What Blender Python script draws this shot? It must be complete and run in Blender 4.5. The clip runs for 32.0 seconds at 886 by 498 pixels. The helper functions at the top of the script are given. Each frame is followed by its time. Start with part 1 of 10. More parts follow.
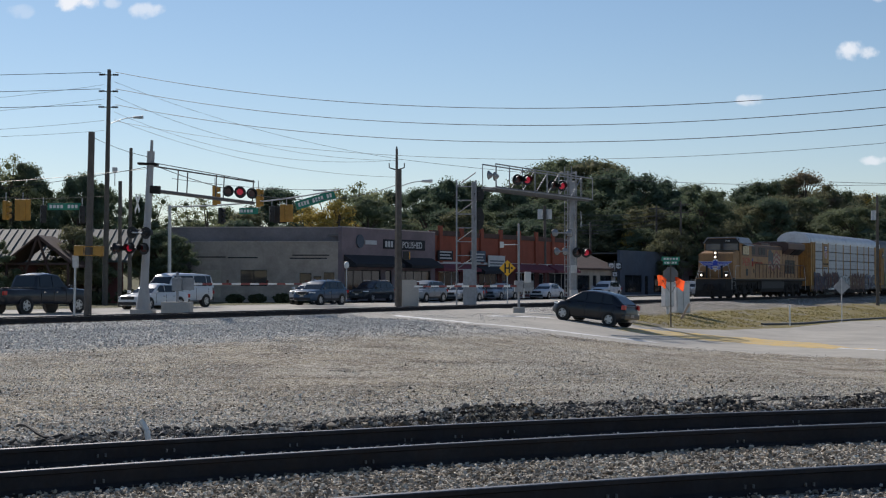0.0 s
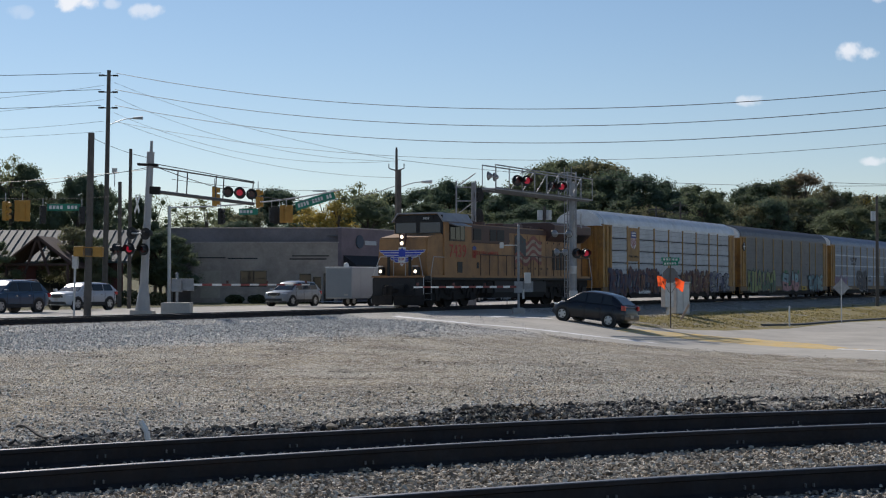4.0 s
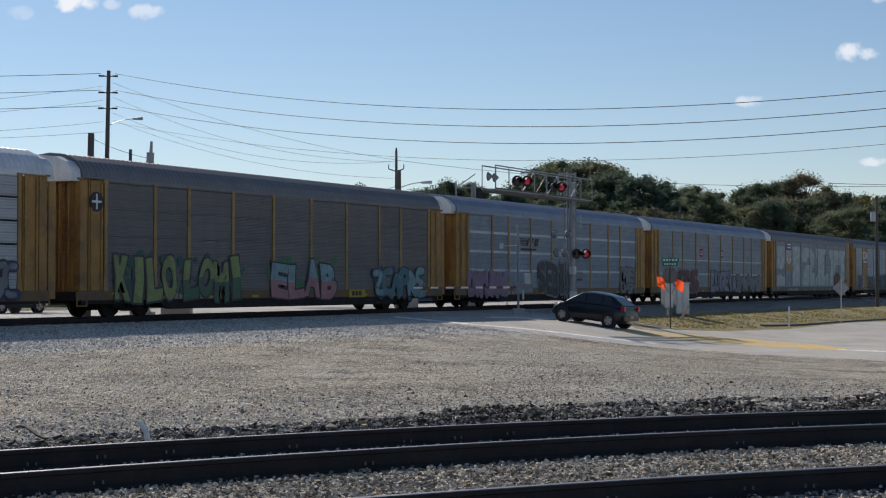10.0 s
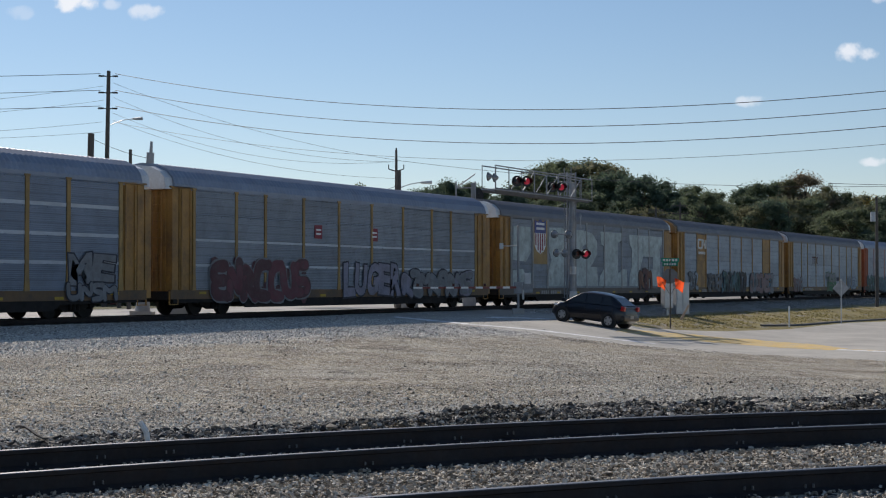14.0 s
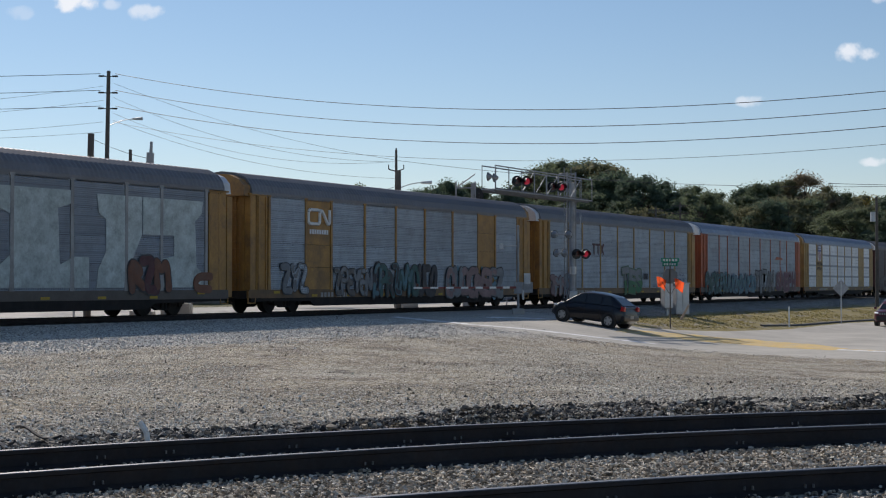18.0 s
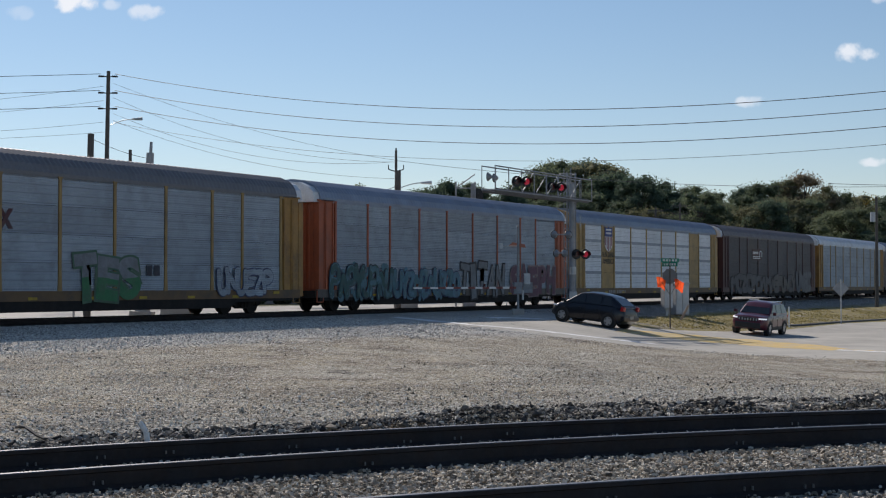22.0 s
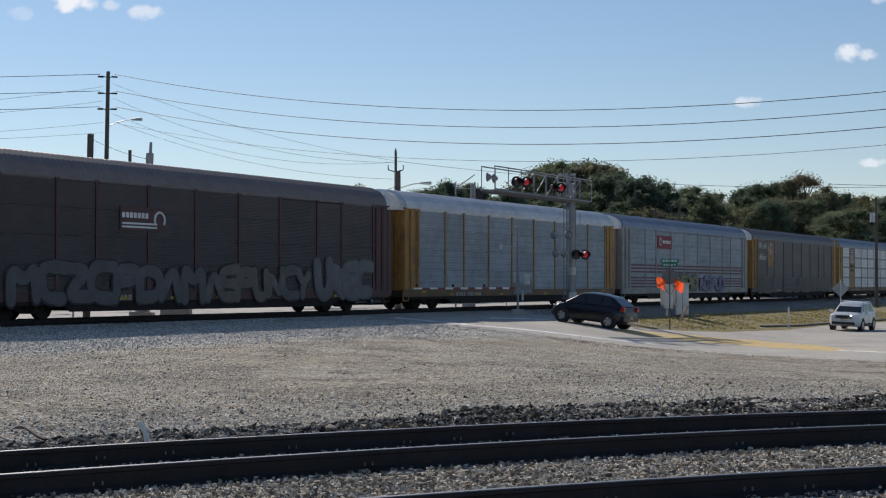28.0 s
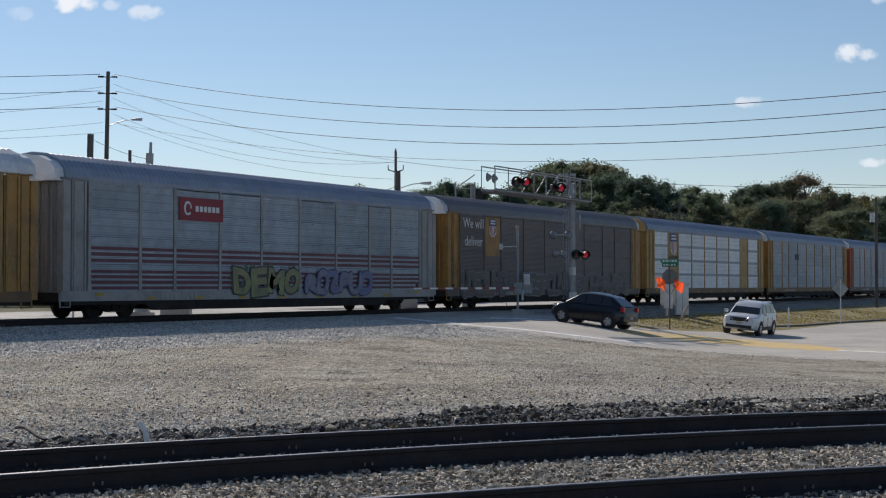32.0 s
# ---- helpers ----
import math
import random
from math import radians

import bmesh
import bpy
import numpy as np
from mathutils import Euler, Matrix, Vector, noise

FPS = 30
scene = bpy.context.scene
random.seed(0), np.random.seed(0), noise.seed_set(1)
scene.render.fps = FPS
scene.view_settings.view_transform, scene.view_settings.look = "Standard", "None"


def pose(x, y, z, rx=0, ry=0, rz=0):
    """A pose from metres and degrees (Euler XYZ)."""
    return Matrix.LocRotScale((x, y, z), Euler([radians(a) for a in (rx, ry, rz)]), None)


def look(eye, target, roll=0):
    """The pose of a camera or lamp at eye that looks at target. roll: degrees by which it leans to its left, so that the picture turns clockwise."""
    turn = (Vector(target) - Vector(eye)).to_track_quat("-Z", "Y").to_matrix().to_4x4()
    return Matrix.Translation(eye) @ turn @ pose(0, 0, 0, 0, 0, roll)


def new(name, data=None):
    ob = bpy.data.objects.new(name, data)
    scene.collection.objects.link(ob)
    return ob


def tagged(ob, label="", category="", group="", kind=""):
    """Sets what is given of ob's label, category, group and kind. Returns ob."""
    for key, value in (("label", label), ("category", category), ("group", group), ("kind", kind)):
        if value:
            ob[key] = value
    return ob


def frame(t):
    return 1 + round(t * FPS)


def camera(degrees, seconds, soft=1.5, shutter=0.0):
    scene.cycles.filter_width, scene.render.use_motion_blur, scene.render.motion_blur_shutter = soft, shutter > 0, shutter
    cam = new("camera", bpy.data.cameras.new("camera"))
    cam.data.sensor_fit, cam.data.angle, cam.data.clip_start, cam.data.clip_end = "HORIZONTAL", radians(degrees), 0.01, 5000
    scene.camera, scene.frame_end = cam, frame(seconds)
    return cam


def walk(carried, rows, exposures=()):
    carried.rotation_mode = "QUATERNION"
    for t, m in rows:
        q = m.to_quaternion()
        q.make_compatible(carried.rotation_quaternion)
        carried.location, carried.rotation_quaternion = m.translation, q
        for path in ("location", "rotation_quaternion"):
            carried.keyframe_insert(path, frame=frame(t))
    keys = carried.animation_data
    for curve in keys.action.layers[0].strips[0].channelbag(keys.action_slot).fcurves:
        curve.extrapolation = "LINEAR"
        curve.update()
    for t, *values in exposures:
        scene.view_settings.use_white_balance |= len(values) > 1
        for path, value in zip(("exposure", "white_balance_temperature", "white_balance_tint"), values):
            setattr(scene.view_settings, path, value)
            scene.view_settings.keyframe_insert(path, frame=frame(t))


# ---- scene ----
# camera: on a tripod, with a very slow settling of its head
cam = camera(32.54, 32.0, soft=1.15)
DRIFT = [(0, 0.0, 0.0), (3, 1.0, -0.4), (6, 1.8, -0.7), (10, 2.3, -0.9), (17, 2.5, -1.0), (22, 2.9, -1.3), (26, 3.5, -1.7), (32, 3.7, -1.9)]
walk(cam, [(t, pose(0, 0, 1.22, 90 + 1.28 + up * 0.02133, 0, side * 0.02133)) for t, up, side in DRIFT],
     exposures=[(0, 0.0, 6340, 14), (32, 0.0, 6340, 14)])

# ---- world and sun: clear autumn day, sun behind the train and to its left
SUN_DIR = Vector((-0.50, 0.87, 0.655)).normalized()
SUN_EL = math.asin(SUN_DIR.z)
world = bpy.data.worlds.new("world")
scene.world = world
world.use_nodes = True
wn, wl = world.node_tree.nodes, world.node_tree.links
sky = wn.new("ShaderNodeTexSky")
sky.sky_type = "NISHITA"
sky.sun_disc = False
sky.sun_elevation = SUN_EL
sky.sun_rotation = math.atan2(SUN_DIR.x, SUN_DIR.y)
sky.altitude = 280
sky.air_density, sky.dust_density, sky.ozone_density = 1.0, 0.08, 2.7
bg = wn["Background"]
bg.inputs["Strength"].default_value = 0.085


def wmath(op, a, b, c=None):
    n = wn.new("ShaderNodeMath")
    n.operation = op
    for i, v in enumerate((a, b, c)):
        if v is None:
            continue
        if isinstance(v, (int, float)):
            n.inputs[i].default_value = v
        else:
            wl.new(v, n.inputs[i])
    return n.outputs[0]


# a few small fair-weather clouds: (azimuth to the right, elevation, half width, half height) in degrees, and density
CLOUDS = [(-13.85, 10.45, 1.0, 0.5, 1.0), (-12.3, 10.25, 0.4, 0.22, 0.45), (-11.1, 10.0, 0.75, 0.34, 0.6), (-15.6, 9.8, 0.5, 0.25, 0.25),
          (15.3, 8.35, 0.85, 0.36, 0.85), (11.7, 6.75, 0.75, 0.22, 0.6), (15.8, 4.45, 0.5, 0.17, 0.7), (16.2, 10.3, 0.5, 0.2, 0.5),
          (-21.0, 12.5, 1.8, 0.7, 0.8), (22.0, 11.0, 2.0, 0.6, 0.8), (30.0, 8.0, 1.5, 0.5, 0.7), (-30.0, 14.0, 2.2, 0.8, 0.7)]
tc = wn.new("ShaderNodeTexCoord")
sep = wn.new("ShaderNodeSeparateXYZ")
wl.new(tc.outputs["Generated"], sep.inputs[0])
azim = wmath("ARCTAN2", sep.outputs[0], sep.outputs[1])
elev = wmath("ARCSINE", sep.outputs[2], 0)
cloud_noise = wn.new("ShaderNodeTexNoise")
cloud_noise.inputs["Scale"].default_value = 75
cloud_noise.inputs["Detail"].default_value = 5
wl.new(tc.outputs["Generated"], cloud_noise.inputs["Vector"])
total = None
for az, el, hw, hh, dens in CLOUDS:
    u = wmath("DIVIDE", wmath("SUBTRACT", azim, radians(az)), radians(hw))
    v = wmath("DIVIDE", wmath("SUBTRACT", elev, radians(el)), radians(hh))
    r2 = wmath("ADD", wmath("MULTIPLY", u, u), wmath("MULTIPLY", v, v))
    fall = wmath("SUBTRACT", 1.0, r2)
    m = wmath("MULTIPLY_ADD", wmath("SUBTRACT", cloud_noise.outputs["Fac"], 0.5), 4.4, fall)
    ramp = wn.new("ShaderNodeMapRange")
    ramp.interpolation_type = "SMOOTHSTEP"
    ramp.inputs["From Min"].default_value, ramp.inputs["From Max"].default_value = -0.15, 1.1
    ramp.inputs["To Max"].default_value = dens
    wl.new(m, ramp.inputs["Value"])
    total = ramp.outputs[0] if total is None else wmath("MAXIMUM", total, ramp.outputs[0])
cmix = wn.new("ShaderNodeMix")
cmix.data_type = "RGBA"
wl.new(total, cmix.inputs["Factor"])
hazef = wn.new("ShaderNodeMapRange")
hazef.interpolation_type = "SMOOTHSTEP"
hazef.inputs["From Min"].default_value, hazef.inputs["From Max"].default_value = 0.0, radians(13)
hazef.inputs["To Min"].default_value, hazef.inputs["To Max"].default_value = 1.0, 0.0
wl.new(elev, hazef.inputs["Value"])
haze = wn.new("ShaderNodeMix")
haze.data_type, haze.blend_type = "RGBA", "MULTIPLY"
wl.new(hazef.outputs[0], haze.inputs["Factor"])
wl.new(sky.outputs[0], haze.inputs[6])
haze.inputs[7].default_value = (1.0, 0.955, 0.985, 1)
tint = wn.new("ShaderNodeMix")
tint.data_type, tint.blend_type = "RGBA", "MULTIPLY"
tint.inputs["Factor"].default_value = 1.0
wl.new(haze.outputs[2], tint.inputs[6])
tint.inputs[7].default_value = (1.0, 1.012, 0.985, 1)
wl.new(tint.outputs[2], cmix.inputs[6])
cmix.inputs[7].default_value = (10.2, 10.6, 10.8, 1)
wl.new(cmix.outputs[2], bg.inputs["Color"])

sun = new("sun", bpy.data.lights.new("sun", "SUN"))
sun.data.energy, sun.data.angle, sun.data.color = 4.1, radians(0.53), (1.0, 0.93, 0.82)
sun.matrix_world = look((0, 0, 60), Vector((0, 0, 60)) - SUN_DIR)


# ---- materials
def mat(name, col, rough=0.6, metal=0.0, var=0.18, scale=2.0, bump=0.0, bscale=25.0, dirt=None, dirt_amt=0.0, dirt_scale=0.8, emit=0.0, spec=0.5, rand=0.0, coat=0.0, world_co=False):
    """A surface with colour variation at two scales, optional grime and fine relief."""
    m = bpy.data.materials.new(name)
    m.use_nodes = True
    n, l = m.node_tree.nodes, m.node_tree.links
    b = n["Principled BSDF"]
    b.inputs["Roughness"].default_value, b.inputs["Metallic"].default_value = rough, metal
    b.inputs["Specular IOR Level"].default_value = spec
    b.inputs["Coat Weight"].default_value = coat
    co = n.new("ShaderNodeTexCoord")
    vec = co.outputs["Object"]
    if world_co:
        vec = n.new("ShaderNodeNewGeometry").outputs["Position"]
    oi = n.new("ShaderNodeObjectInfo")
    if not world_co:
        addv = n.new("ShaderNodeVectorMath")
        addv.operation = "MULTIPLY_ADD"
        l.new(oi.outputs["Random"], addv.inputs[0])
        addv.inputs[1].default_value = (37.0, 19.0, 11.0)
        l.new(vec, addv.inputs[2])
        vec = addv.outputs[0]

    def tex(s, d=4.0, r=0.6):
        t = n.new("ShaderNodeTexNoise")
        t.inputs["Scale"].default_value, t.inputs["Detail"].default_value, t.inputs["Roughness"].default_value = s, d, r
        l.new(vec, t.inputs["Vector"])
        return t.outputs["Fac"]

    def ramp(fac, lo, hi, a, c):
        r = n.new("ShaderNodeMapRange")
        r.inputs["From Min"].default_value, r.inputs["From Max"].default_value = lo, hi
        r.inputs["To Min"].default_value, r.inputs["To Max"].default_value = a, c
        l.new(fac, r.inputs["Value"])
        return r.outputs[0]

    def times(a, c):
        t = n.new("ShaderNodeMath")
        t.operation = "MULTIPLY"
        l.new(a, t.inputs[0])
        l.new(c, t.inputs[1])
        return t.outputs[0]

    k = times(ramp(tex(scale), 0.25, 0.75, 1 - var, 1 + var), ramp(tex(scale * 9), 0.25, 0.75, 1 - var * 0.6, 1 + var * 0.6))
    if rand:
        k = times(k, ramp(oi.outputs["Random"], 0, 1, 1 - rand, 1 + rand))
    rgb = n.new("ShaderNodeVectorMath")
    rgb.operation = "SCALE"
    rgb.inputs[0].default_value = col[:3]
    l.new(k, rgb.inputs["Scale"])
    out = rgb.outputs[0]
    if dirt:
        mx = n.new("ShaderNodeMix")
        mx.data_type = "RGBA"
        l.new(ramp(tex(dirt_scale, 6, 0.7), 0.45, 0.75, 0.0, dirt_amt), mx.inputs["Factor"])
        l.new(out, mx.inputs[6])
        mx.inputs[7].default_value = (*dirt, 1)
        out = mx.outputs[2]
    l.new(out, b.inputs["Base Color"])
    if bump:
        bp = n.new("ShaderNodeBump")
        bp.inputs["Strength"].default_value, bp.inputs["Distance"].default_value = 0.6, bump
        l.new(tex(bscale, 5), bp.inputs["Height"])
        l.new(bp.outputs[0], b.inputs["Normal"])
    if emit:
        l.new(out, b.inputs["Emission Color"])
        b.inputs["Emission Strength"].default_value = emit
    return m


def glass(name, tint=(0.02, 0.025, 0.03)):
    m = mat(name, tint, rough=0.05, var=0.05, spec=0.5)
    return m


M = {}
M["steel_dark"] = mat("steel_dark", (0.022, 0.0205, 0.020), 0.85, 0.0, 0.3, 3, 0.004, 40, (0.055, 0.04, 0.03), 0.5, spec=0.25)
M["rail_side"] = mat("rail_side", (0.036, 0.034, 0.036), 0.85, 0.0, 0.3, 2.5, 0.002, 60, (0.055, 0.035, 0.024), 0.5, 3, spec=0.2)
M["rail_head"] = mat("rail_head", (0.20, 0.19, 0.185), 0.5, 1.0, 0.08, 4)
M["tie"] = mat("tie", (0.06, 0.05, 0.042), 0.9, 0, 0.3, 4, 0.01, 20, (0.14, 0.12, 0.10), 0.6, 2, rand=0.25)
M["concrete"] = mat("concrete", (0.42, 0.40, 0.37), 0.85, 0, 0.15, 2, 0.004, 40, (0.2, 0.18, 0.16), 0.5, 2)
M["galv"] = mat("galv", (0.50, 0.51, 0.52), 0.5, 0.6, 0.14, 5, 0, 0, (0.28, 0.25, 0.22), 0.4, 1.5)
M["alum"] = mat("alum", (0.56, 0.57, 0.57), 0.55, 0.35, 0.1, 3, 0, 0, (0.3, 0.28, 0.26), 0.35, 1)
M["mast_grey"] = mat("mast_grey", (0.36, 0.365, 0.37), 0.6, 0.2, 0.15, 3, 0, 0, (0.2, 0.18, 0.16), 0.5, 1.5)
M["clip_steel"] = mat("clip_steel", (0.22, 0.21, 0.20), 0.6, 0.3, 0.3, 30)
M["alum_dull"] = mat("alum_dull", (0.30, 0.31, 0.325), 0.6, 0.3, 0.18, 4, 0, 0, (0.16, 0.15, 0.14), 0.4, 1.5)
M["grate"] = mat("grate", (0.13, 0.125, 0.12), 0.7, 0.3, 0.2, 4)
M["plank"] = mat("plank", (0.46, 0.34, 0.26), 0.8, 0, 0.2, 4, 0.004, 20)
M["black"] = mat("black", (0.012, 0.012, 0.013), 0.55, 0, 0.2, 6)
M["rubber"] = mat("rubber", (0.018, 0.018, 0.018), 0.85, 0, 0.2, 10)
M["white_p"] = mat("white_p", (0.75, 0.75, 0.73), 0.5, 0, 0.08, 4, 0, 0, (0.4, 0.37, 0.33), 0.25, 2)
M["red_p"] = mat("red_p", (0.22, 0.045, 0.04), 0.6, 0, 0.15, 4)
M["wood_pole"] = mat("wood_pole", (0.105, 0.095, 0.085), 0.9, 0, 0.25, 3, 0.008, 18, (0.07, 0.055, 0.045), 0.6, 1.2)
M["yellow_sig"] = mat("yellow_sig", (0.38, 0.20, 0.03), 0.55, 0, 0.12, 4)
M["sign_green"] = mat("sign_green", (0.01, 0.20, 0.13), 0.45, 0, 0.08, 3)
M["sign_yellow"] = mat("sign_yellow", (0.85, 0.45, 0.01), 0.45, 0, 0.06, 3)
M["red_lamp"] = mat("red_lamp", (0.55, 0.02, 0.05), 0.3, 0, 0.05, 8, emit=0.25)
M["red_dim"] = mat("red_dim", (0.055, 0.010, 0.012), 0.25, 0, 0.1, 8)
M["head_lamp"] = mat("head_lamp", (1.0, 0.86, 0.62), 0.3, 0, 0.02, 8, emit=2.2)
M["lamp_glass"] = mat("lamp_glass", (0.75, 0.77, 0.8), 0.12, 0, 0.05, 8, coat=0.6)
M["tail_red"] = mat("tail_red", (0.45, 0.02, 0.02), 0.15, 0, 0.08, 8, coat=0.6)
M["glass"] = glass("glass")
M["chrome"] = mat("chrome", (0.7, 0.7, 0.7), 0.15, 1.0, 0.03, 3)
M["asphalt"] = mat("asphalt", (0.44, 0.41, 0.355), 0.9, 0, 0.14, 0.35, 0.006, 60, (0.27, 0.25, 0.215), 0.75, 0.3, world_co=True)
M["asphalt_dark"] = mat("asphalt_dark", (0.10, 0.098, 0.095), 0.9, 0, 0.15, 0.4, 0.004, 60, (0.2, 0.19, 0.18), 0.4, 0.3, world_co=True)
M["line_yellow"] = mat("line_yellow", (0.66, 0.46, 0.15), 0.8, 0, 0.15, 2, 0, 0, (0.45, 0.405, 0.33), 1.0, 1.3, world_co=True)
M["line_white"] = mat("line_white", (0.82, 0.81, 0.78), 0.8, 0, 0.15, 2, 0, 0, (0.44, 0.42, 0.385), 0.9, 1.6, world_co=True)


def leaf_mat(name, a, b, trans=0.35):
    m = bpy.data.materials.new(name)
    m.use_nodes = True
    n, l = m.node_tree.nodes, m.node_tree.links
    bs = n["Principled BSDF"]
    bs.inputs["Roughness"].default_value = 0.75
    bs.inputs["Specular IOR Level"].default_value = 0.25
    geo = n.new("ShaderNodeNewGeometry")
    oi = n.new("ShaderNodeObjectInfo")
    mx = n.new("ShaderNodeMix")
    mx.data_type = "RGBA"
    ad = n.new("ShaderNodeMath")
    ad.operation = "MULTIPLY_ADD"
    l.new(oi.outputs["Random"], ad.inputs[0])
    ad.inputs[1].default_value = 0.5
    mu = n.new("ShaderNodeMath")
    mu.operation = "MULTIPLY"
    l.new(geo.outputs["Random Per Island"], mu.inputs[0])
    mu.inputs[1].default_value = 0.4
    l.new(mu.outputs[0], ad.inputs[2])
    l.new(ad.outputs[0], mx.inputs["Factor"])
    mx.inputs[6].default_value, mx.inputs[7].default_value = (*a, 1), (*b, 1)
    l.new(mx.outputs[2], bs.inputs["Base Color"])
    tr = n.new("ShaderNodeBsdfTranslucent")
    l.new(mx.outputs[2], tr.inputs["Color"])
    ms = n.new("ShaderNodeMixShader")
    ms.inputs[0].default_value = trans
    l.new(bs.outputs[0], ms.inputs[1])
    l.new(tr.outputs[0], ms.inputs[2])
    l.new(ms.outputs[0], n["Material Output"].inputs["Surface"])
    M[name] = m


# ---- mesh helpers
def box(bm, x0, x1, y0, y1, z0, z1, bev=0.0):
    r = bmesh.ops.create_cube(bm, size=1.0, matrix=Matrix.Translation(((x0 + x1) / 2, (y0 + y1) / 2, (z0 + z1) / 2)) @ Matrix.Diagonal((abs(x1 - x0), abs(y1 - y0), abs(z1 - z0), 1)))
    if bev:
        es = {e for v in r["verts"] for e in v.link_edges}
        bmesh.ops.bevel(bm, geom=list(es), offset=bev, segments=2, affect="EDGES", profile=0.6)


def cyl(bm, p0, p1, r0, r1=None, seg=10, caps=True):
    r1 = r0 if r1 is None else r1
    p0, p1 = Vector(p0), Vector(p1)
    d = p1 - p0
    m = Matrix.Translation((p0 + p1) / 2) @ d.to_track_quat("Z", "Y").to_matrix().to_4x4()
    bmesh.ops.create_cone(bm, cap_ends=caps, segments=seg, radius1=r0, radius2=r1, depth=d.length, matrix=m)


def prism(bm, pts, axis, a, b):
    """Extrudes a 2D outline along an axis: 'x' -> (y, z), 'y' -> (x, z), 'z' -> (x, y)."""
    def p3(p, t):
        return {"x": (t, p[0], p[1]), "y": (p[0], t, p[1]), "z": (p[0], p[1], t)}[axis]
    va = [bm.verts.new(p3(p, a)) for p in pts]
    vb = [bm.verts.new(p3(p, b)) for p in pts]
    k = len(pts)
    bm.faces.new(va)
    bm.faces.new(vb[::-1])
    for i in range(k):
        bm.faces.new((va[i], va[(i + 1) % k], vb[(i + 1) % k], vb[i]))


def quad(bm, *ps):
    bm.faces.new([bm.verts.new(p) for p in ps])


def tube(bm, pts, r, seg=6):
    for a, b in zip(pts[:-1], pts[1:]):
        cyl(bm, a, b, r, r, seg)


def mesh_of(name, bm, material, smooth=False, keep=False):
    me = bpy.data.meshes.new(name)
    bmesh.ops.recalc_face_normals(bm, faces=bm.faces[:])
    bm.to_mesh(me)
    if not keep:
        bm.free()
    for mm in (material if isinstance(material, (list, tuple)) else [material]):
        me.materials.append(M[mm] if isinstance(mm, str) else mm)
    if smooth:
        me.shade_smooth()
        me.set_sharp_from_angle(angle=radians(35))
    return me


def part(name, bm, material, parent=None, label="", smooth=False):
    """One mesh object under a thing or a part."""
    ob = new(name, mesh_of(name, bm, material, smooth))
    ob.parent = parent
    if label:
        tagged(ob, label)
    return ob


def shared(name, me, parent, m=None):
    ob = new(name, me)
    ob.parent = parent
    if m is not None:
        ob.matrix_basis = m
    return ob


def thing(name, label, category, m=None, group="", kind=""):
    ob = new(name)
    ob.empty_display_size = 0.3
    tagged(ob, label, category, group, kind)
    if m is not None:
        ob.matrix_basis = m
    return ob


def lettering(name, words, size, material, m, parent, grow=0.0, depth=0.004, shear=0.0, spacing=1.0, label=""):
    """Flat letters from the built-in font as a mesh, in the plane of m (x along the text, z up)."""
    cu = bpy.data.curves.new(name, "FONT")
    cu.body, cu.size, cu.extrude, cu.offset, cu.shear, cu.space_character = words, size, depth, grow, shear, spacing
    cu.resolution_u = 3
    cu.align_x = "CENTER"
    tmp = bpy.data.objects.new(name, cu)
    me = bpy.data.meshes.new_from_object(tmp)
    bpy.data.objects.remove(tmp)
    me.materials.clear()
    me.materials.append(M[material] if isinstance(material, str) else material)
    ob = new(name, me)
    ob.parent = parent
    ob.matrix_basis = m @ pose(0, 0, 0, 90)
    if label:
        tagged(ob, label)
    return ob


def smooth01(a, b, x):
    t = min(1.0, max(0.0, (x - a) / (b - a)))
    return t * t * (3 - 2 * t)
# ---- plan: the far track runs along TDIR; TNOR points away from the camera; z = 0 is its railhead
TDIR, TNOR = Vector((0.4792, 0.8777, 0)), Vector((-0.8777, 0.4792, 0))
TRACK_D = 38.8
TRACK_RZ = math.degrees(math.atan2(TDIR.y, TDIR.x))


def plan(s, d, z=0.0):
    """A point s metres along the track and d metres across it from the camera."""
    return TDIR * s + TNOR * d + Vector((0, 0, z))


def near_rail(x, off=0.0):
    """The nearer pair of tracks: a gentle curve, y over x; off is the distance back towards the camera."""
    xc = min(5.0, max(-4.5, x))
    return 14.62 + 0.528 * x - 0.0221 * (xc * xc + (x - xc) * 2 * xc) - off * 1.135


def ground_z(x, y):
    d = TNOR.x * x + TNOR.y * y
    q = TRACK_D - d
    dn = (y - near_rail(x)) * 0.88
    z = -0.33 - 1.2 * smooth01(5, 18, q) * smooth01(-5, 15, x) * smooth01(3, 22, dn)
    z += 0.13 * (1 - smooth01(1.6, 3.4, abs(q)))
    if d > 120:
        z += min(9.0, 0.04 * (d - 120))
    if -8 < dn < 1.2:
        z = max(z, -0.315)
    return z


def spread(lo, hi, step, far):
    v, out = lo, []
    while v <= hi + 1e-6:
        out.append(v)
        v += step
    g, e = step, hi
    while e < far:
        g *= 1.35
        e += g
        out.append(e)
    g, e = step, lo
    while e > -far:
        g *= 1.35
        e -= g
        out.insert(0, e)
    return out


def sheet(name, xs, ys, zf, material, smooth=True):
    nx, ny = len(xs), len(ys)
    vs = [(x, y, zf(x, y)) for y in ys for x in xs]
    fs = [(j * nx + i, j * nx + i + 1, (j + 1) * nx + i + 1, (j + 1) * nx + i) for j in range(ny - 1) for i in range(nx - 1)]
    me = bpy.data.meshes.new(name)
    me.from_pydata(vs, [], fs)
    me.materials.append(material)
    if smooth:
        me.shade_smooth()
    return new(name, me)


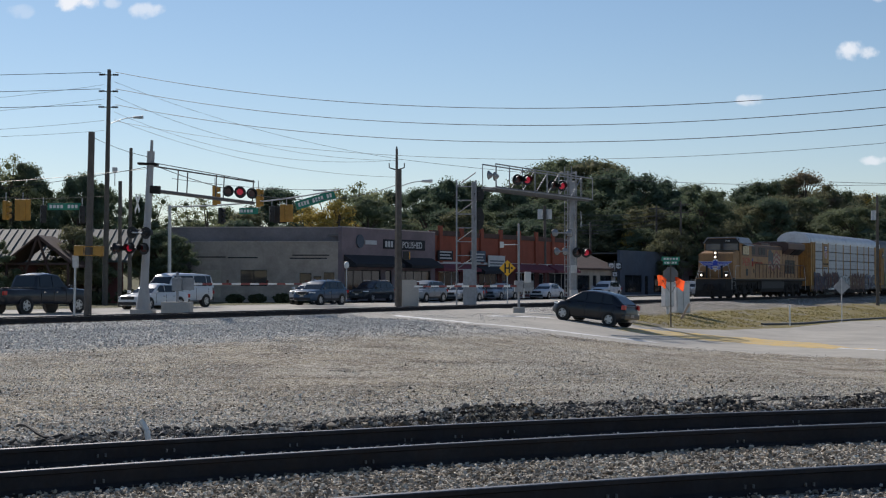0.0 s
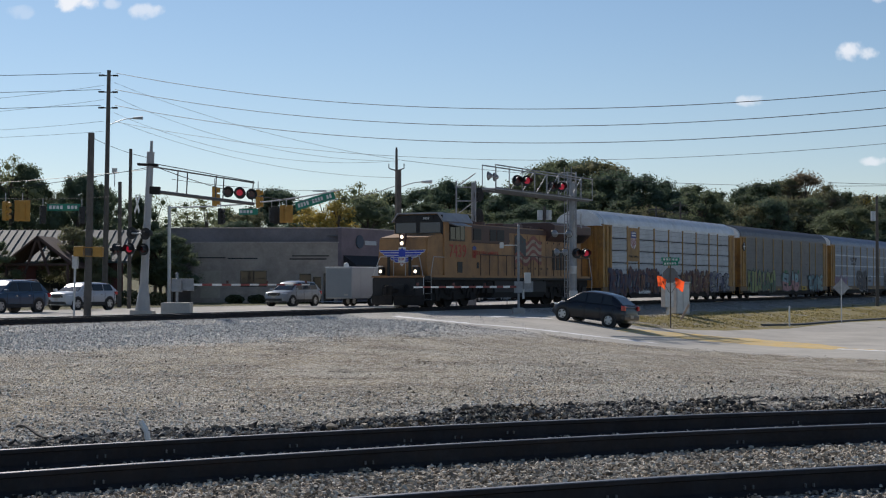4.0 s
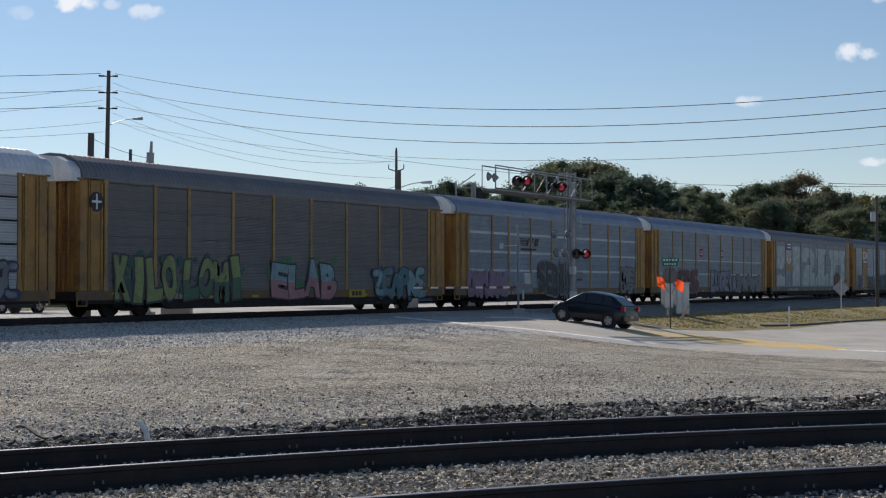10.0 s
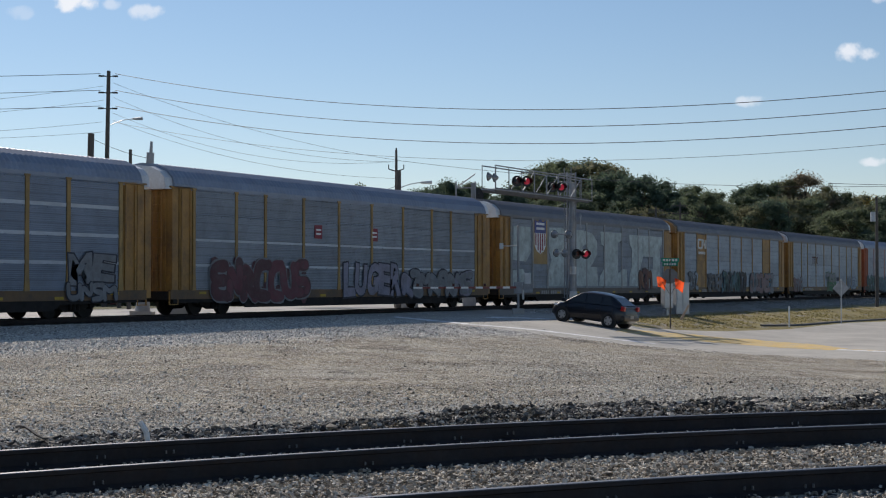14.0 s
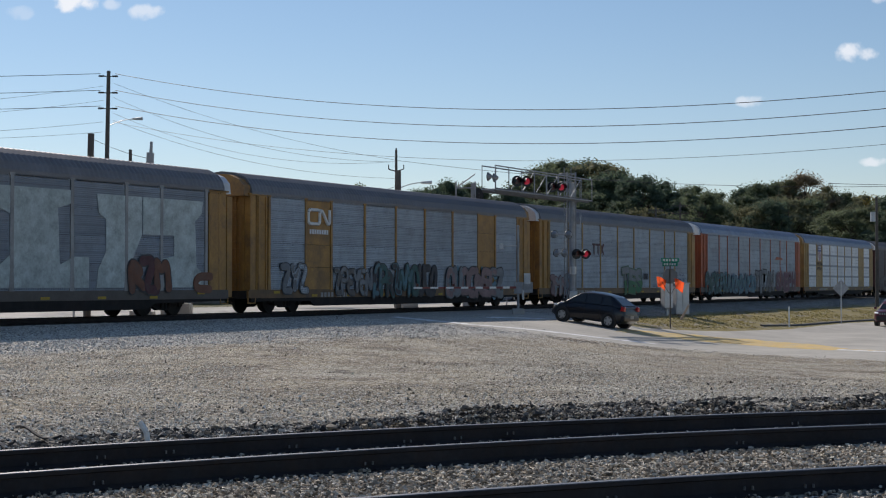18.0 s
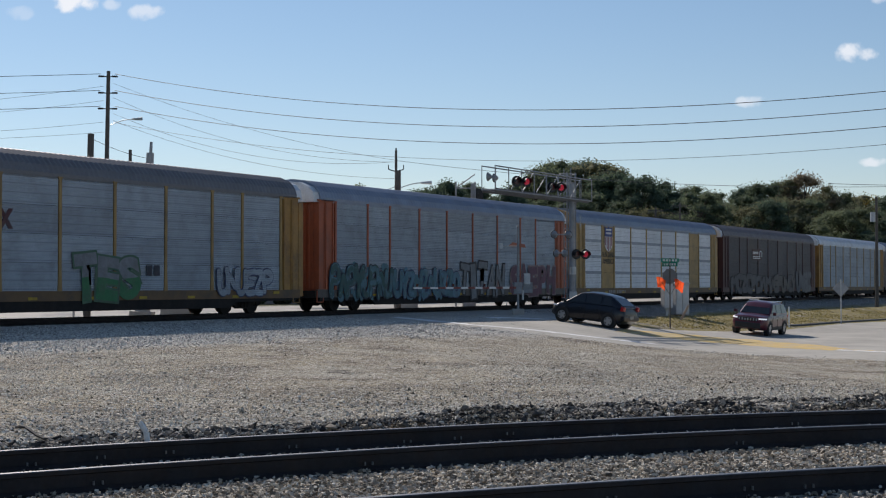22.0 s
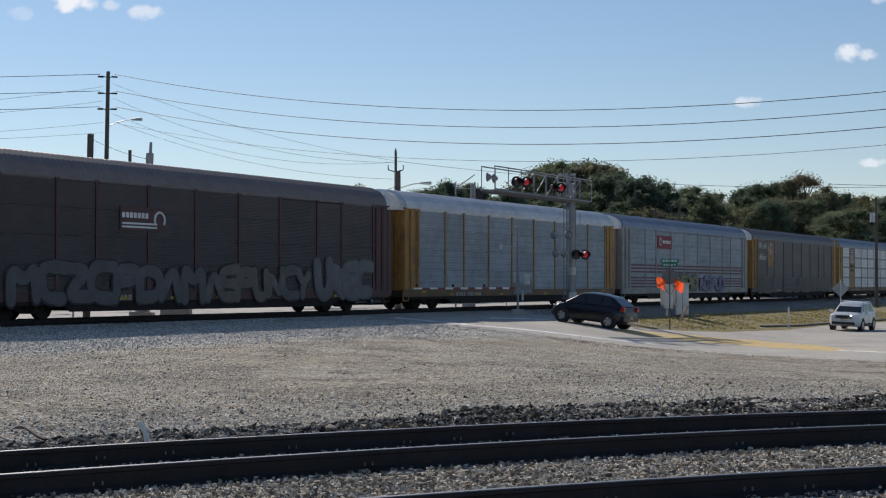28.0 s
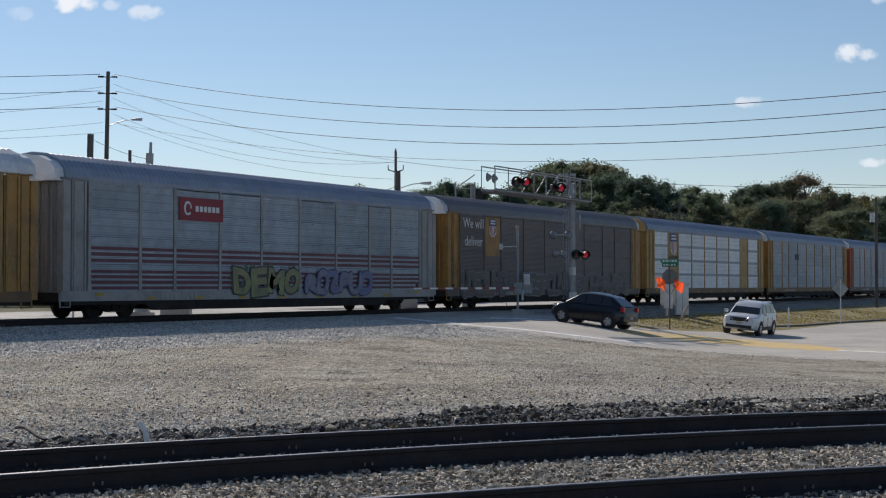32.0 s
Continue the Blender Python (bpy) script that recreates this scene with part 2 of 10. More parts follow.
def gravel_material():
    """Trodden gravel yard: packed dirt streaks, grey stone near the tracks, pale and dark specks, dry grass on the bank."""
    m = bpy.data.materials.new("gravel_yard")
    m.use_nodes = True
    n, l = m.node_tree.nodes, m.node_tree.links
    b = n["Principled BSDF"]
    b.inputs["Roughness"].default_value = 0.95
    b.inputs["Specular IOR Level"].default_value = 0.2
    pos = n.new("ShaderNodeNewGeometry").outputs["Position"]

    def noise_tex(s, d=5, r=0.6, stretch=None):
        v = pos
        if stretch:
            mp = n.new("ShaderNodeMapping")
            mp.inputs["Rotation"].default_value = (0, 0, radians(-18))
            mp.inputs["Scale"].default_value = stretch
            l.new(pos, mp.inputs["Vector"])
            v = mp.outputs[0]
        t = n.new("ShaderNodeTexNoise")
        t.inputs["Scale"].default_value, t.inputs["Detail"].default_value, t.inputs["Roughness"].default_value = s, d, r
        l.new(v, t.inputs["Vector"])
        return t.outputs["Fac"]

    def rng(f, lo, hi, a=0.0, c=1.0):
        r = n.new("ShaderNodeMapRange")
        r.interpolation_type = "SMOOTHSTEP"
        r.inputs["From Min"].default_value, r.inputs["From Max"].default_value = lo, hi
        r.inputs["To Min"].default_value, r.inputs["To Max"].default_value = a, c
        l.new(f, r.inputs["Value"])
        return r.outputs[0]

    def mixc(f, a, c):
        x = n.new("ShaderNodeMix")
        x.data_type = "RGBA"
        l.new(f, x.inputs["Factor"])
        for i, v in ((6, a), (7, c)):
            if isinstance(v, tuple):
                x.inputs[i].default_value = (*v, 1)
            else:
                l.new(v, x.inputs[i])
        return x.outputs[2]

    def mul(a, c, op="MULTIPLY"):
        x = n.new("ShaderNodeMath")
        x.operation = op
        for i, v in enumerate((a, c)):
            if isinstance(v, (int, float)):
                x.inputs[i].default_value = v
            else:
                l.new(v, x.inputs[i])
        return x.outputs[0]

    sepn = n.new("ShaderNodeSeparateXYZ")
    l.new(pos, sepn.inputs[0])
    dd = mul(mul(sepn.outputs[0], -0.8777), mul(sepn.outputs[1], 0.4792), "ADD")
    wob = noise_tex(0.35, 4, 0.6)
    dw = mul(dd, mul(mul(wob, 0.5, "SUBTRACT"), 6.0), "ADD")
    dirt = mixc(rng(noise_tex(0.8, 6, 0.7, (0.8, 0.5, 1)), 0.38, 0.68), (0.49, 0.415, 0.29), (0.20, 0.155, 0.105))
    dirt = mixc(rng(noise_tex(0.25, 4), 0.45, 0.7), dirt, (0.50, 0.45, 0.35))
    grey = mixc(rng(noise_tex(7, 6, 0.75), 0.35, 0.65), (0.30, 0.30, 0.29), (0.78, 0.775, 0.75))
    # beyond the crossing the stone colour is darkened to deepen the train's shadow
    grey = mixc(rng(sepn.outputs[0], 4.0, 8.5), grey, mixc(rng(noise_tex(7, 6, 0.75), 0.35, 0.65), (0.07, 0.065, 0.06), (0.24, 0.225, 0.20)))
    # grey ballast spread beside the far track, and near the closer tracks
    near_track = rng(dw, 22.5, 26.0)
    dny = mul(mul(sepn.outputs[1], mul(sepn.outputs[0], 0.5), "SUBTRACT"), mul(mul(wob, 0.5, "SUBTRACT"), 3.0), "ADD")
    close = rng(dny, 16.0, 22.0, 1.0, 0.0)
    g = near_track
    g = mul(g, rng(noise_tex(1.3, 5, 0.7), 0.3, 0.6, 0.45, 1.0))
    col = mixc(g, dirt, grey)
    bed = mixc(rng(noise_tex(9, 6, 0.75), 0.35, 0.65), (0.17, 0.155, 0.13), (0.72, 0.66, 0.55))
    col = mixc(mul(close, rng(noise_tex(1.3, 5, 0.7), 0.3, 0.6, 0.5, 1.0)), col, bed)
    mott = mul(noise_tex(0.5, 4, 0.7), noise_tex(3.5, 6, 0.8))
    col = mixc(rng(mott, 0.16, 0.25, 0.75, 0.0), col, (0.13, 0.105, 0.075))
    col = mixc(rng(mott, 0.28, 0.36, 0.0, 0.5), col, (0.58, 0.53, 0.45))
    # stone specks: pale ones add sun sparkle, dark ones the shade in gaps
    vor = n.new("ShaderNodeTexVoronoi")
    vor.inputs["Scale"].default_value = 17
    l.new(pos, vor.inputs["Vector"])
    vsep = n.new("ShaderNodeSeparateColor")
    l.new(vor.outputs["Color"], vsep.inputs[0])
    col = mixc(rng(vsep.outputs[0], 0.90, 0.93, 0, 0.9), col, (0.80, 0.76, 0.68))
    col = mixc(rng(vsep.outputs[1], 0.91, 0.94, 0, 0.9), col, (0.06, 0.05, 0.042))
    fine = n.new("ShaderNodeTexVoronoi")
    fine.inputs["Scale"].default_value = 42
    l.new(pos, fine.inputs["Vector"])
    fsep = n.new("ShaderNodeSeparateColor")
    l.new(fine.outputs["Color"], fsep.inputs[0])
    col = mixc(rng(fsep.outputs[0], 0.84, 0.88, 0, 0.85), col, (0.85, 0.80, 0.71))
    col = mixc(rng(fsep.outputs[1], 0.82, 0.88, 0, 0.85), col, (0.05, 0.043, 0.036))
    # dark brown streaks
    dark_streak = mul(rng(noise_tex(0.5, 6, 0.75, (0.5, 0.6, 1)), 0.56, 0.68), rng(noise_tex(2.2, 5, 0.7), 0.35, 0.6))
    col = mixc(mul(dark_streak, 0.85), col, (0.075, 0.058, 0.042))
    lane = mul(rng(noise_tex(0.7, 6, 0.8, (0.4, 0.6, 1)), 0.57, 0.64), rng(noise_tex(0.13, 2), 0.48, 0.62))
    col = mixc(mul(lane, 0.8), col, (0.06, 0.05, 0.042))
    # dry grass on the bank beside the side road
    bank = mul(rng(dw, 21.6, 22.6), rng(dw, 29.5, 31.0, 1, 0))
    bank = mul(bank, rng(mul(sepn.outputs[0], mul(mul(wob, 0.5, "SUBTRACT"), 3.0), "ADD"), 8.5, 10.0))
    bank = mul(bank, rng(noise_tex(0.8, 5, 0.7), 0.38, 0.50, 0.15, 1.0))
    grass = mixc(noise_tex(6, 6, 0.8), (0.17, 0.155, 0.055), (0.42, 0.33, 0.15))
    col = mixc(bank, col, grass)
    far = rng(dd, 60.0, 66.0)
    col = mixc(far, col, mixc(noise_tex(0.6, 6, 0.7), (0.07, 0.08, 0.03), (0.20, 0.17, 0.09)))
    l.new(col, b.inputs["Base Color"])
    bp = n.new("ShaderNodeBump")
    bp.inputs["Strength"].default_value, bp.inputs["Distance"].default_value = 1.0, 0.055
    l.new(noise_tex(26, 5, 0.75), bp.inputs["Height"])
    l.new(bp.outputs[0], b.inputs["Normal"])
    return m


GRAVEL = gravel_material()
ground = sheet("ground", spread(-36, 46, 0.8, 3500), spread(4, 132, 0.8, 3500), ground_z, GRAVEL)
tagged(ground, "gravel and packed dirt yard with a dry grass bank", "ground", kind="structure")


def drape(name, outline, material, lift, step, label, kind="structure", category="road"):
    """A flat outline in plan laid on the ground, cut fine enough to follow it."""
    bm = bmesh.new()
    bm.faces.new([bm.verts.new((x, y, 0)) for x, y in outline])
    xs = [p[0] for p in outline]
    ys = [p[1] for p in outline]
    for lo, hi, co in ((min(xs), max(xs), (1, 0, 0)), (min(ys), max(ys), (0, 1, 0))):
        v = lo + step
        while v < hi:
            bmesh.ops.bisect_plane(bm, geom=bm.verts[:] + bm.edges[:] + bm.faces[:], plane_co=Vector(co) * v, plane_no=co)
            v += step
    bmesh.ops.triangulate(bm, faces=[f for f in bm.faces if len(f.verts) > 4])
    # markings thin out on the road, and the road runs out flush with the ground, at their edges
    low = lift if lift > 0.1 else 0.025 if lift > 0.04 else 0.001
    for v in bm.verts:
        v.co.z = ground_z(v.co.x, v.co.y) + (low if v.is_boundary else lift)
    me = bpy.data.meshes.new(name)
    bm.to_mesh(me)
    bm.free()
    me.materials.append(M[material])
    me.shade_smooth()
    if sum(p.normal.z for p in me.polygons) < 0:
        me.flip_normals()
    return tagged(new(name, me), label, category, kind=kind)


def strip(pts, w):
    """The outline of a band of width w along points in plan."""
    left, right = [], []
    for i, p in enumerate(pts):
        a, b = Vector(pts[max(0, i - 1)]), Vector(pts[min(len(pts) - 1, i + 1)])
        t = (b - a).normalized()
        nrm = Vector((-t.y, t.x))
        left.append(tuple(Vector(p) + nrm * w / 2))
        right.append(tuple(Vector(p) - nrm * w / 2))
    return left + right[::-1]


def xy(s, d):
    p = plan(s, d)
    return (p.x, p.y)


# road over the crossing, opening into a side road
ROAD = [xy(64, 51.5), xy(70.5, 48.0), xy(61.5, 40.6), xy(57.0, 34.6), (0.3, 60.6), (4.6, 57.6), (9.1, 57.5), (13.3, 55.8), (17.0, 53.0), (27.0, 45.0), (46, 40),
        (60, 52), (60, 148), (44, 128), (31.3, 106.6), (26.6, 99.6), (19.7, 86.4), (14.7, 79.2), (11.6, 75.6), (9.6, 73.6), (6.2, 75.2), xy(73.5, 34.6), xy(78.5, 40.6), xy(88, 48), xy(94, 51.5)]
drape("road_crossing", ROAD, "asphalt", 0.02, 0.7, "worn pale grey asphalt road over the level crossing")
drape("road_street", [xy(-60, 51.5), xy(205, 51.5), xy(205, 62.0), xy(-60, 62.0)], "asphalt", 0.034, 6.0, "grey asphalt town street behind the railway")
drape("pavement", [xy(98, 62.0), xy(216, 62.0), xy(216, 66.0), xy(98, 66.0)], "concrete", 0.15, 6.0, "pale concrete pavement in front of the shops", category="pavement")
YELLOW = [(8.5, 70.5), (12.3, 73.6), (15.2, 74.0), (17.0, 68.7), (17.2, 64.2), (16.1, 62.9), (14.5, 65.4), (13.2, 68.8), (10.3, 68.5), (7.7, 67.8)]
drape("yellow_median", YELLOW, "line_yellow", 0.045, 0.5, "wide faded yellow hatched median on asphalt", category="road marking")
drape("yellow_line", strip([(17.0, 63.6), (18.4, 61.2), (19.6, 58.9)], 0.6), "line_yellow", 0.045, 0.5, "narrow faded yellow line along the side road", category="road marking")
drape("white_line", strip([(-2.24, 70.8), (-0.36, 64.2), (1.32, 61.3), (3.3, 61.1), (4.88, 61.1), (6.75, 61.4), (8.72, 61.8)], 0.6), "line_white", 0.045, 0.5, "worn white edge line on asphalt", category="road marking")
drape("stop_line", strip([(2.0, 70.7), (3.6, 71.4), (5.2, 71.9)], 0.9), "line_white", 0.045, 0.5, "worn white stop line on asphalt", category="road marking")
drape("white_line", strip([(16.4, 63.5), (17.36, 62.3), (17.9, 61.4), (19.4, 59.2)], 0.6), "line_white", 0.052, 0.5, "worn white edge line on asphalt", category="road marking")
# ragged dirt washed over the near edge of the road
M["gravel_yard"] = GRAVEL
EDGE_LINE = [(-1.6, 64.0), (0.2, 60.9), (2.4, 59.3), (4.6, 58.5), (9.1, 58.3), (13.3, 56.8), (17.0, 54.0), (27.0, 46.0)]
shoulder = []
for (ax, ay), (bx, by) in zip(EDGE_LINE[:-1], EDGE_LINE[1:]):
    k = int(math.hypot(bx - ax, by - ay) / 0.35)
    for i in range(k):
        t = i / k
        x, y = ax + (bx - ax) * t, ay + (by - ay) * t
        shoulder.append((x, y + 0.9 * noise.noise(Vector((x * 0.9, y * 0.9, 3.0))) + 0.5 * noise.noise(Vector((x * 3.1, y * 2.3, 8.0)))))
drape("road_shoulder", shoulder + [(27.0, 43.5), (17.0, 51.5), (13.3, 54.5), (9.1, 56.3), (4.6, 56.6), (1.5, 58.0), (-2.2, 63.0)], "gravel_yard", 0.034, 0.8, "ragged dirt and gravel shoulder of the road", category="road edge")
# low concrete kerb between the grass bank and the side road
KERB = [(18.2, 86.6), (19.9, 88.9), (21.6, 91.4), (25.4, 98.3), (31.5, 108.5), (40.0, 121.0)]
bm = bmesh.new()
for (ax, ay), (bx, by) in zip(KERB[:-1], KERB[1:]):
    t = (Vector((bx, by)) - Vector((ax, ay))).normalized()
    nx, ny = -t.y * 0.09, t.x * 0.09
    for zz, sgn in ((0.13, 1),):
        pa = [(ax - nx, ay - ny), (ax + nx, ay + ny), (bx + nx, by + ny), (bx - nx, by - ny)]
        lo = [bm.verts.new((x, y, ground_z(x, y) - 0.05)) for x, y in pa]
        hi = [bm.verts.new((x, y, ground_z(x, y) + 0.09)) for x, y in pa]
        bm.faces.new(hi)
        for i in range(4):
            bm.faces.new((lo[i], lo[(i + 1) % 4], hi[(i + 1) % 4], hi[i]))
tagged(part("kerb", bm, "asphalt_dark"), "low weathered concrete kerb along the grass bank", "kerb", kind="structure")


# ---- rails
RAIL = [(-0.075, -0.172), (0.075, -0.172), (0.075, -0.160), (0.012, -0.138), (0.012, -0.045), (0.036, -0.034), (0.036, -0.006), (0.030, 0.0)]
RAIL = RAIL + [(-a, b) for a, b in RAIL[::-1] if (a, b) not in ((-0.075, -0.172), (0.075, -0.172))]


def rail(name, path, parent=None, label=""):
    """A flat-bottomed rail swept along points; its top is the railhead."""
    bm = bmesh.new()
    rings = []
    for i, p in enumerate(path):
        t = (path[min(i + 1, len(path) - 1)] - path[max(i - 1, 0)]).normalized()
        side = Vector((t.y, -t.x, 0))
        rings.append([bm.verts.new(p + side * a + Vector((0, 0, b))) for a, b in RAIL])
    k = len(RAIL)
    for r0, r1 in zip(rings[:-1], rings[1:]):
        for i in range(k):
            f = bm.faces.new((r0[i], r0[(i + 1) % k], r1[(i + 1) % k], r1[i]))
            zs = [v.co.z for v in f.verts]
            if max(abs(z - p.z) for z in zs) < 0.008:
                f.material_index = 1
    bm.faces.new(rings[0])
    bm.faces.new(rings[-1][::-1])
    return part(name, bm, ["rail_side", "rail_head"], parent, label)


def track(label, line, z, tie_from, tie_to, tie_step=0.5, clips=False):
    """Two rails on wooden ties; line(u, off) gives the plan point at u, off metres to the far side."""
    th = thing("railway_track", label, "railway track", kind="structure")
    us = [u for u in line("range")]
    for off in (-0.755, 0.755):
        rail("rail", [Vector((*line(u, off), z)) for u in us], th)
    bm = bmesh.new()
    box(bm, -0.115, 0.115, -1.3, 1.3, -0.17, 0.0, 0.012)
    tie = mesh_of("tie", bm, "tie")
    bm = bmesh.new()
    box(bm, -0.09, 0.09, -0.18, 0.18, 0.0, 0.012)
    for sy in (-0.1, 0.1):
        for sx in (-0.05, 0.05):
            box(bm, sx - 0.012, sx + 0.012, sy - 0.012, sy + 0.012, 0.012, 0.035)
    plate = mesh_of("tie_plate", bm, "rail_side")
    bm = bmesh.new()
    for sx in (-0.035, 0.035):
        box(bm, sx - 0.005, sx + 0.005, -0.01, 0.01, -0.014, 0.014)
    clip = mesh_of("rail_clip", bm, "clip_steel")
    u = tie_from
    while u < tie_to:
        a, b = Vector(line(u, 0)), Vector(line(u + 0.05, 0))
        ang = math.atan2(b.y - a.y, b.x - a.x)
        m = Matrix.Translation((a.x, a.y, z - 0.186)) @ Matrix.Rotation(ang + random.uniform(-0.012, 0.012), 4, "Z")
        t = shared("tie", tie, th, m)
        for sy in (-0.755, 0.755):
            shared("tie_plate", plate, t, pose(0, sy, 0.0))
            if clips and random.random() < 0.3:
                shared("rail_clip", clip, t, pose(random.uniform(-0.05, 0.05), sy - 0.03, 0.06 + random.uniform(0, 0.03)))
        u += tie_step
    return th


def far_line(u, off=0.0):
    if u == "range":
        return [-120, -40, 20, 40, 60, 80, 100, 130, 170, 250, 400, 620]
    p = plan(u, TRACK_D + off)
    return (p.x, p.y)


def near_line(back):
    def line(u, off=0.0):
        if u == "range":
            return [-40, -20, -10] + [-6 + 0.5 * i for i in range(27)] + [10, 16, 30, 60]
        a = near_rail(u, back)
        t = Vector((1, (near_rail(u + 0.05) - near_rail(u - 0.05)) * 10, 0)).normalized()
        return (u - t.y * off, a + t.x * off)
    return line


NEAR_Z = -0.14
track("rusty steel railway track with wooden ties under the train", far_line, 0.0, 36, 100, 0.55)
track("steel railway track with dark rusty rails in grey ballast", near_line(0.755), NEAR_Z, -5, 7, 0.5, True)
track("steel railway track with dark rusty rails and oily ties", near_line(0.755 + 4.07), NEAR_Z, -4, 7, 0.5, True)
# ---- train materials
def paint(name, col, rough=0.55, dirt=(0.06, 0.05, 0.042), amt=0.55, ds=0.9, metal=0.0, var=0.14, rand=0.05):
    M[name] = mat(name, col, rough, metal, var, 1.5, 0.002, 30, dirt, amt, ds, rand=rand)


def panel_paint(name, col, ribs=9.0, metal=0.25, amt=0.4, dirt=(0.10, 0.09, 0.08), rand=0.12, holes=True):
    """Galvanised side panel pressed into horizontal ribs, with rows of small vent holes."""
    m = mat(name, col, 0.5, metal, 0.12, 1.2, 0, 0, dirt, amt, 1.1, rand=rand)
    n, l = m.node_tree.nodes, m.node_tree.links
    b = n["Principled BSDF"]
    co = n.new("ShaderNodeTexCoord")
    sp = n.new("ShaderNodeSeparateXYZ")
    l.new(co.outputs["Object"], sp.inputs[0])

    def mth(op, a, c):
        x = n.new("ShaderNodeMath")
        x.operation = op
        for i, v in enumerate((a, c)):
            if isinstance(v, (int, float)):
                x.inputs[i].default_value = v
            else:
                l.new(v, x.inputs[i])
        return x.outputs[0]
    wave = mth("SINE", mth("MULTIPLY", sp.outputs[2], ribs * 6.2832), 0)
    bp = n.new("ShaderNodeBump")
    bp.inputs["Strength"].default_value, bp.inputs["Distance"].default_value = 0.6, 0.008
    l.new(wave, bp.inputs["Height"])
    l.new(bp.outputs[0], b.inputs["Normal"])
    if holes:
        # small dark vent slots in rows
        hx = mth("SINE", mth("MULTIPLY", sp.outputs[0], 2 * 3.1416 / 0.11), 0)
        hz = mth("SINE", mth("MULTIPLY", sp.outputs[2], 2 * 3.1416 / 0.31), 0)
        hole = mth("MULTIPLY", mth("GREATER_THAN", hx, 0.1), mth("GREATER_THAN", hz, 0.93))
        mx = n.new("ShaderNodeMix")
        mx.data_type = "RGBA"
        l.new(mth("MULTIPLY", hole, 0.55), mx.inputs["Factor"])
        src = b.inputs["Base Color"].links[0].from_socket
        l.new(src, mx.inputs[6])
        mx.inputs[7].default_value = (0.03, 0.03, 0.03, 1)
        l.new(mx.outputs[2], b.inputs["Base Color"])
    M[name] = m


paint("rail_yellow", (0.35, 0.185, 0.045), dirt=(0.075, 0.052, 0.04), amt=0.8, ds=0.8, var=0.22)
paint("sill_yellow", (0.15, 0.085, 0.035), dirt=(0.05, 0.042, 0.038), amt=0.95, ds=1.2)
paint("sill_dark", (0.10, 0.085, 0.075), amt=0.8, ds=1.6)
paint("rail_yellow_pale", (0.33, 0.205, 0.065), amt=0.65)
paint("rail_orange", (0.38, 0.095, 0.04), amt=0.5)
paint("yellow_clean", (0.40, 0.25, 0.085), dirt=(0.10, 0.08, 0.06), amt=0.6, ds=1.4, var=0.2)
paint("band_grey", (0.30, 0.33, 0.37), 0.5, amt=0.3)
paint("rail_brown", (0.075, 0.030, 0.032), amt=0.4)
paint("rail_grey", (0.30, 0.30, 0.295), amt=0.5)
paint("rail_taupe", (0.13, 0.105, 0.09), amt=0.5)
paint("roof_white", (0.66, 0.68, 0.70), 0.5, (0.30, 0.28, 0.25), 0.35, metal=0.2)
paint("roof_grey", (0.17, 0.17, 0.18), 0.55, (0.14, 0.13, 0.12), 0.4, metal=0.2)
paint("roof_blue", (0.25, 0.29, 0.36), 0.5, (0.2, 0.19, 0.18), 0.35, metal=0.3)
paint("roof_brown", (0.17, 0.15, 0.15), 0.6, (0.12, 0.11, 0.10), 0.4)
panel_paint("pan_white", (0.72, 0.735, 0.75), 10, 0.1, 0.2, (0.35, 0.33, 0.3))
panel_paint("pan_silver", (0.44, 0.46, 0.48), 10, 0.15, 0.35, (0.25, 0.23, 0.21))
panel_paint("pan_grey", (0.15, 0.14, 0.132), 16, 0.15, 0.4)
panel_paint("pan_blue", (0.21, 0.25, 0.31), 14, 0.3, 0.35)
# these two greys are pushed to blue to imitate sky reflected in the panels
panel_paint("pan_light", (0.32, 0.365, 0.41), 12, 0.3, 0.4)
panel_paint("pan_mid", (0.24, 0.27, 0.305), 14, 0.25, 0.45)
panel_paint("pan_brown", (0.065, 0.052, 0.052), 16, 0.1, 0.35)
panel_paint("pan_taupe", (0.125, 0.108, 0.10), 14, 0.15, 0.45)
paint("band", (0.46, 0.50, 0.545), 0.5, (0.3, 0.28, 0.26), 0.3)
paint("number_dirty", (0.34, 0.33, 0.31), 0.7, amt=0.6, ds=4)
paint("reflector_dirty", (0.45, 0.30, 0.02), 0.6, amt=0.5, ds=3)
paint("band_red", (0.105, 0.022, 0.040), 0.5, (0.16, 0.11, 0.12), 0.35)
# near-black colour that stands in for the shade inside the panel gaps
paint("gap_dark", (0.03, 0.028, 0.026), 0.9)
paint("shield_blue", (0.03, 0.05, 0.22), 0.5, amt=0.2)
paint("logo_black", (0.02, 0.02, 0.025), 0.6, amt=0.1)
paint("logo_white", (0.70, 0.70, 0.69), 0.6, amt=0.2)
paint("logo_red", (0.25, 0.028, 0.042), 0.6, amt=0.25)
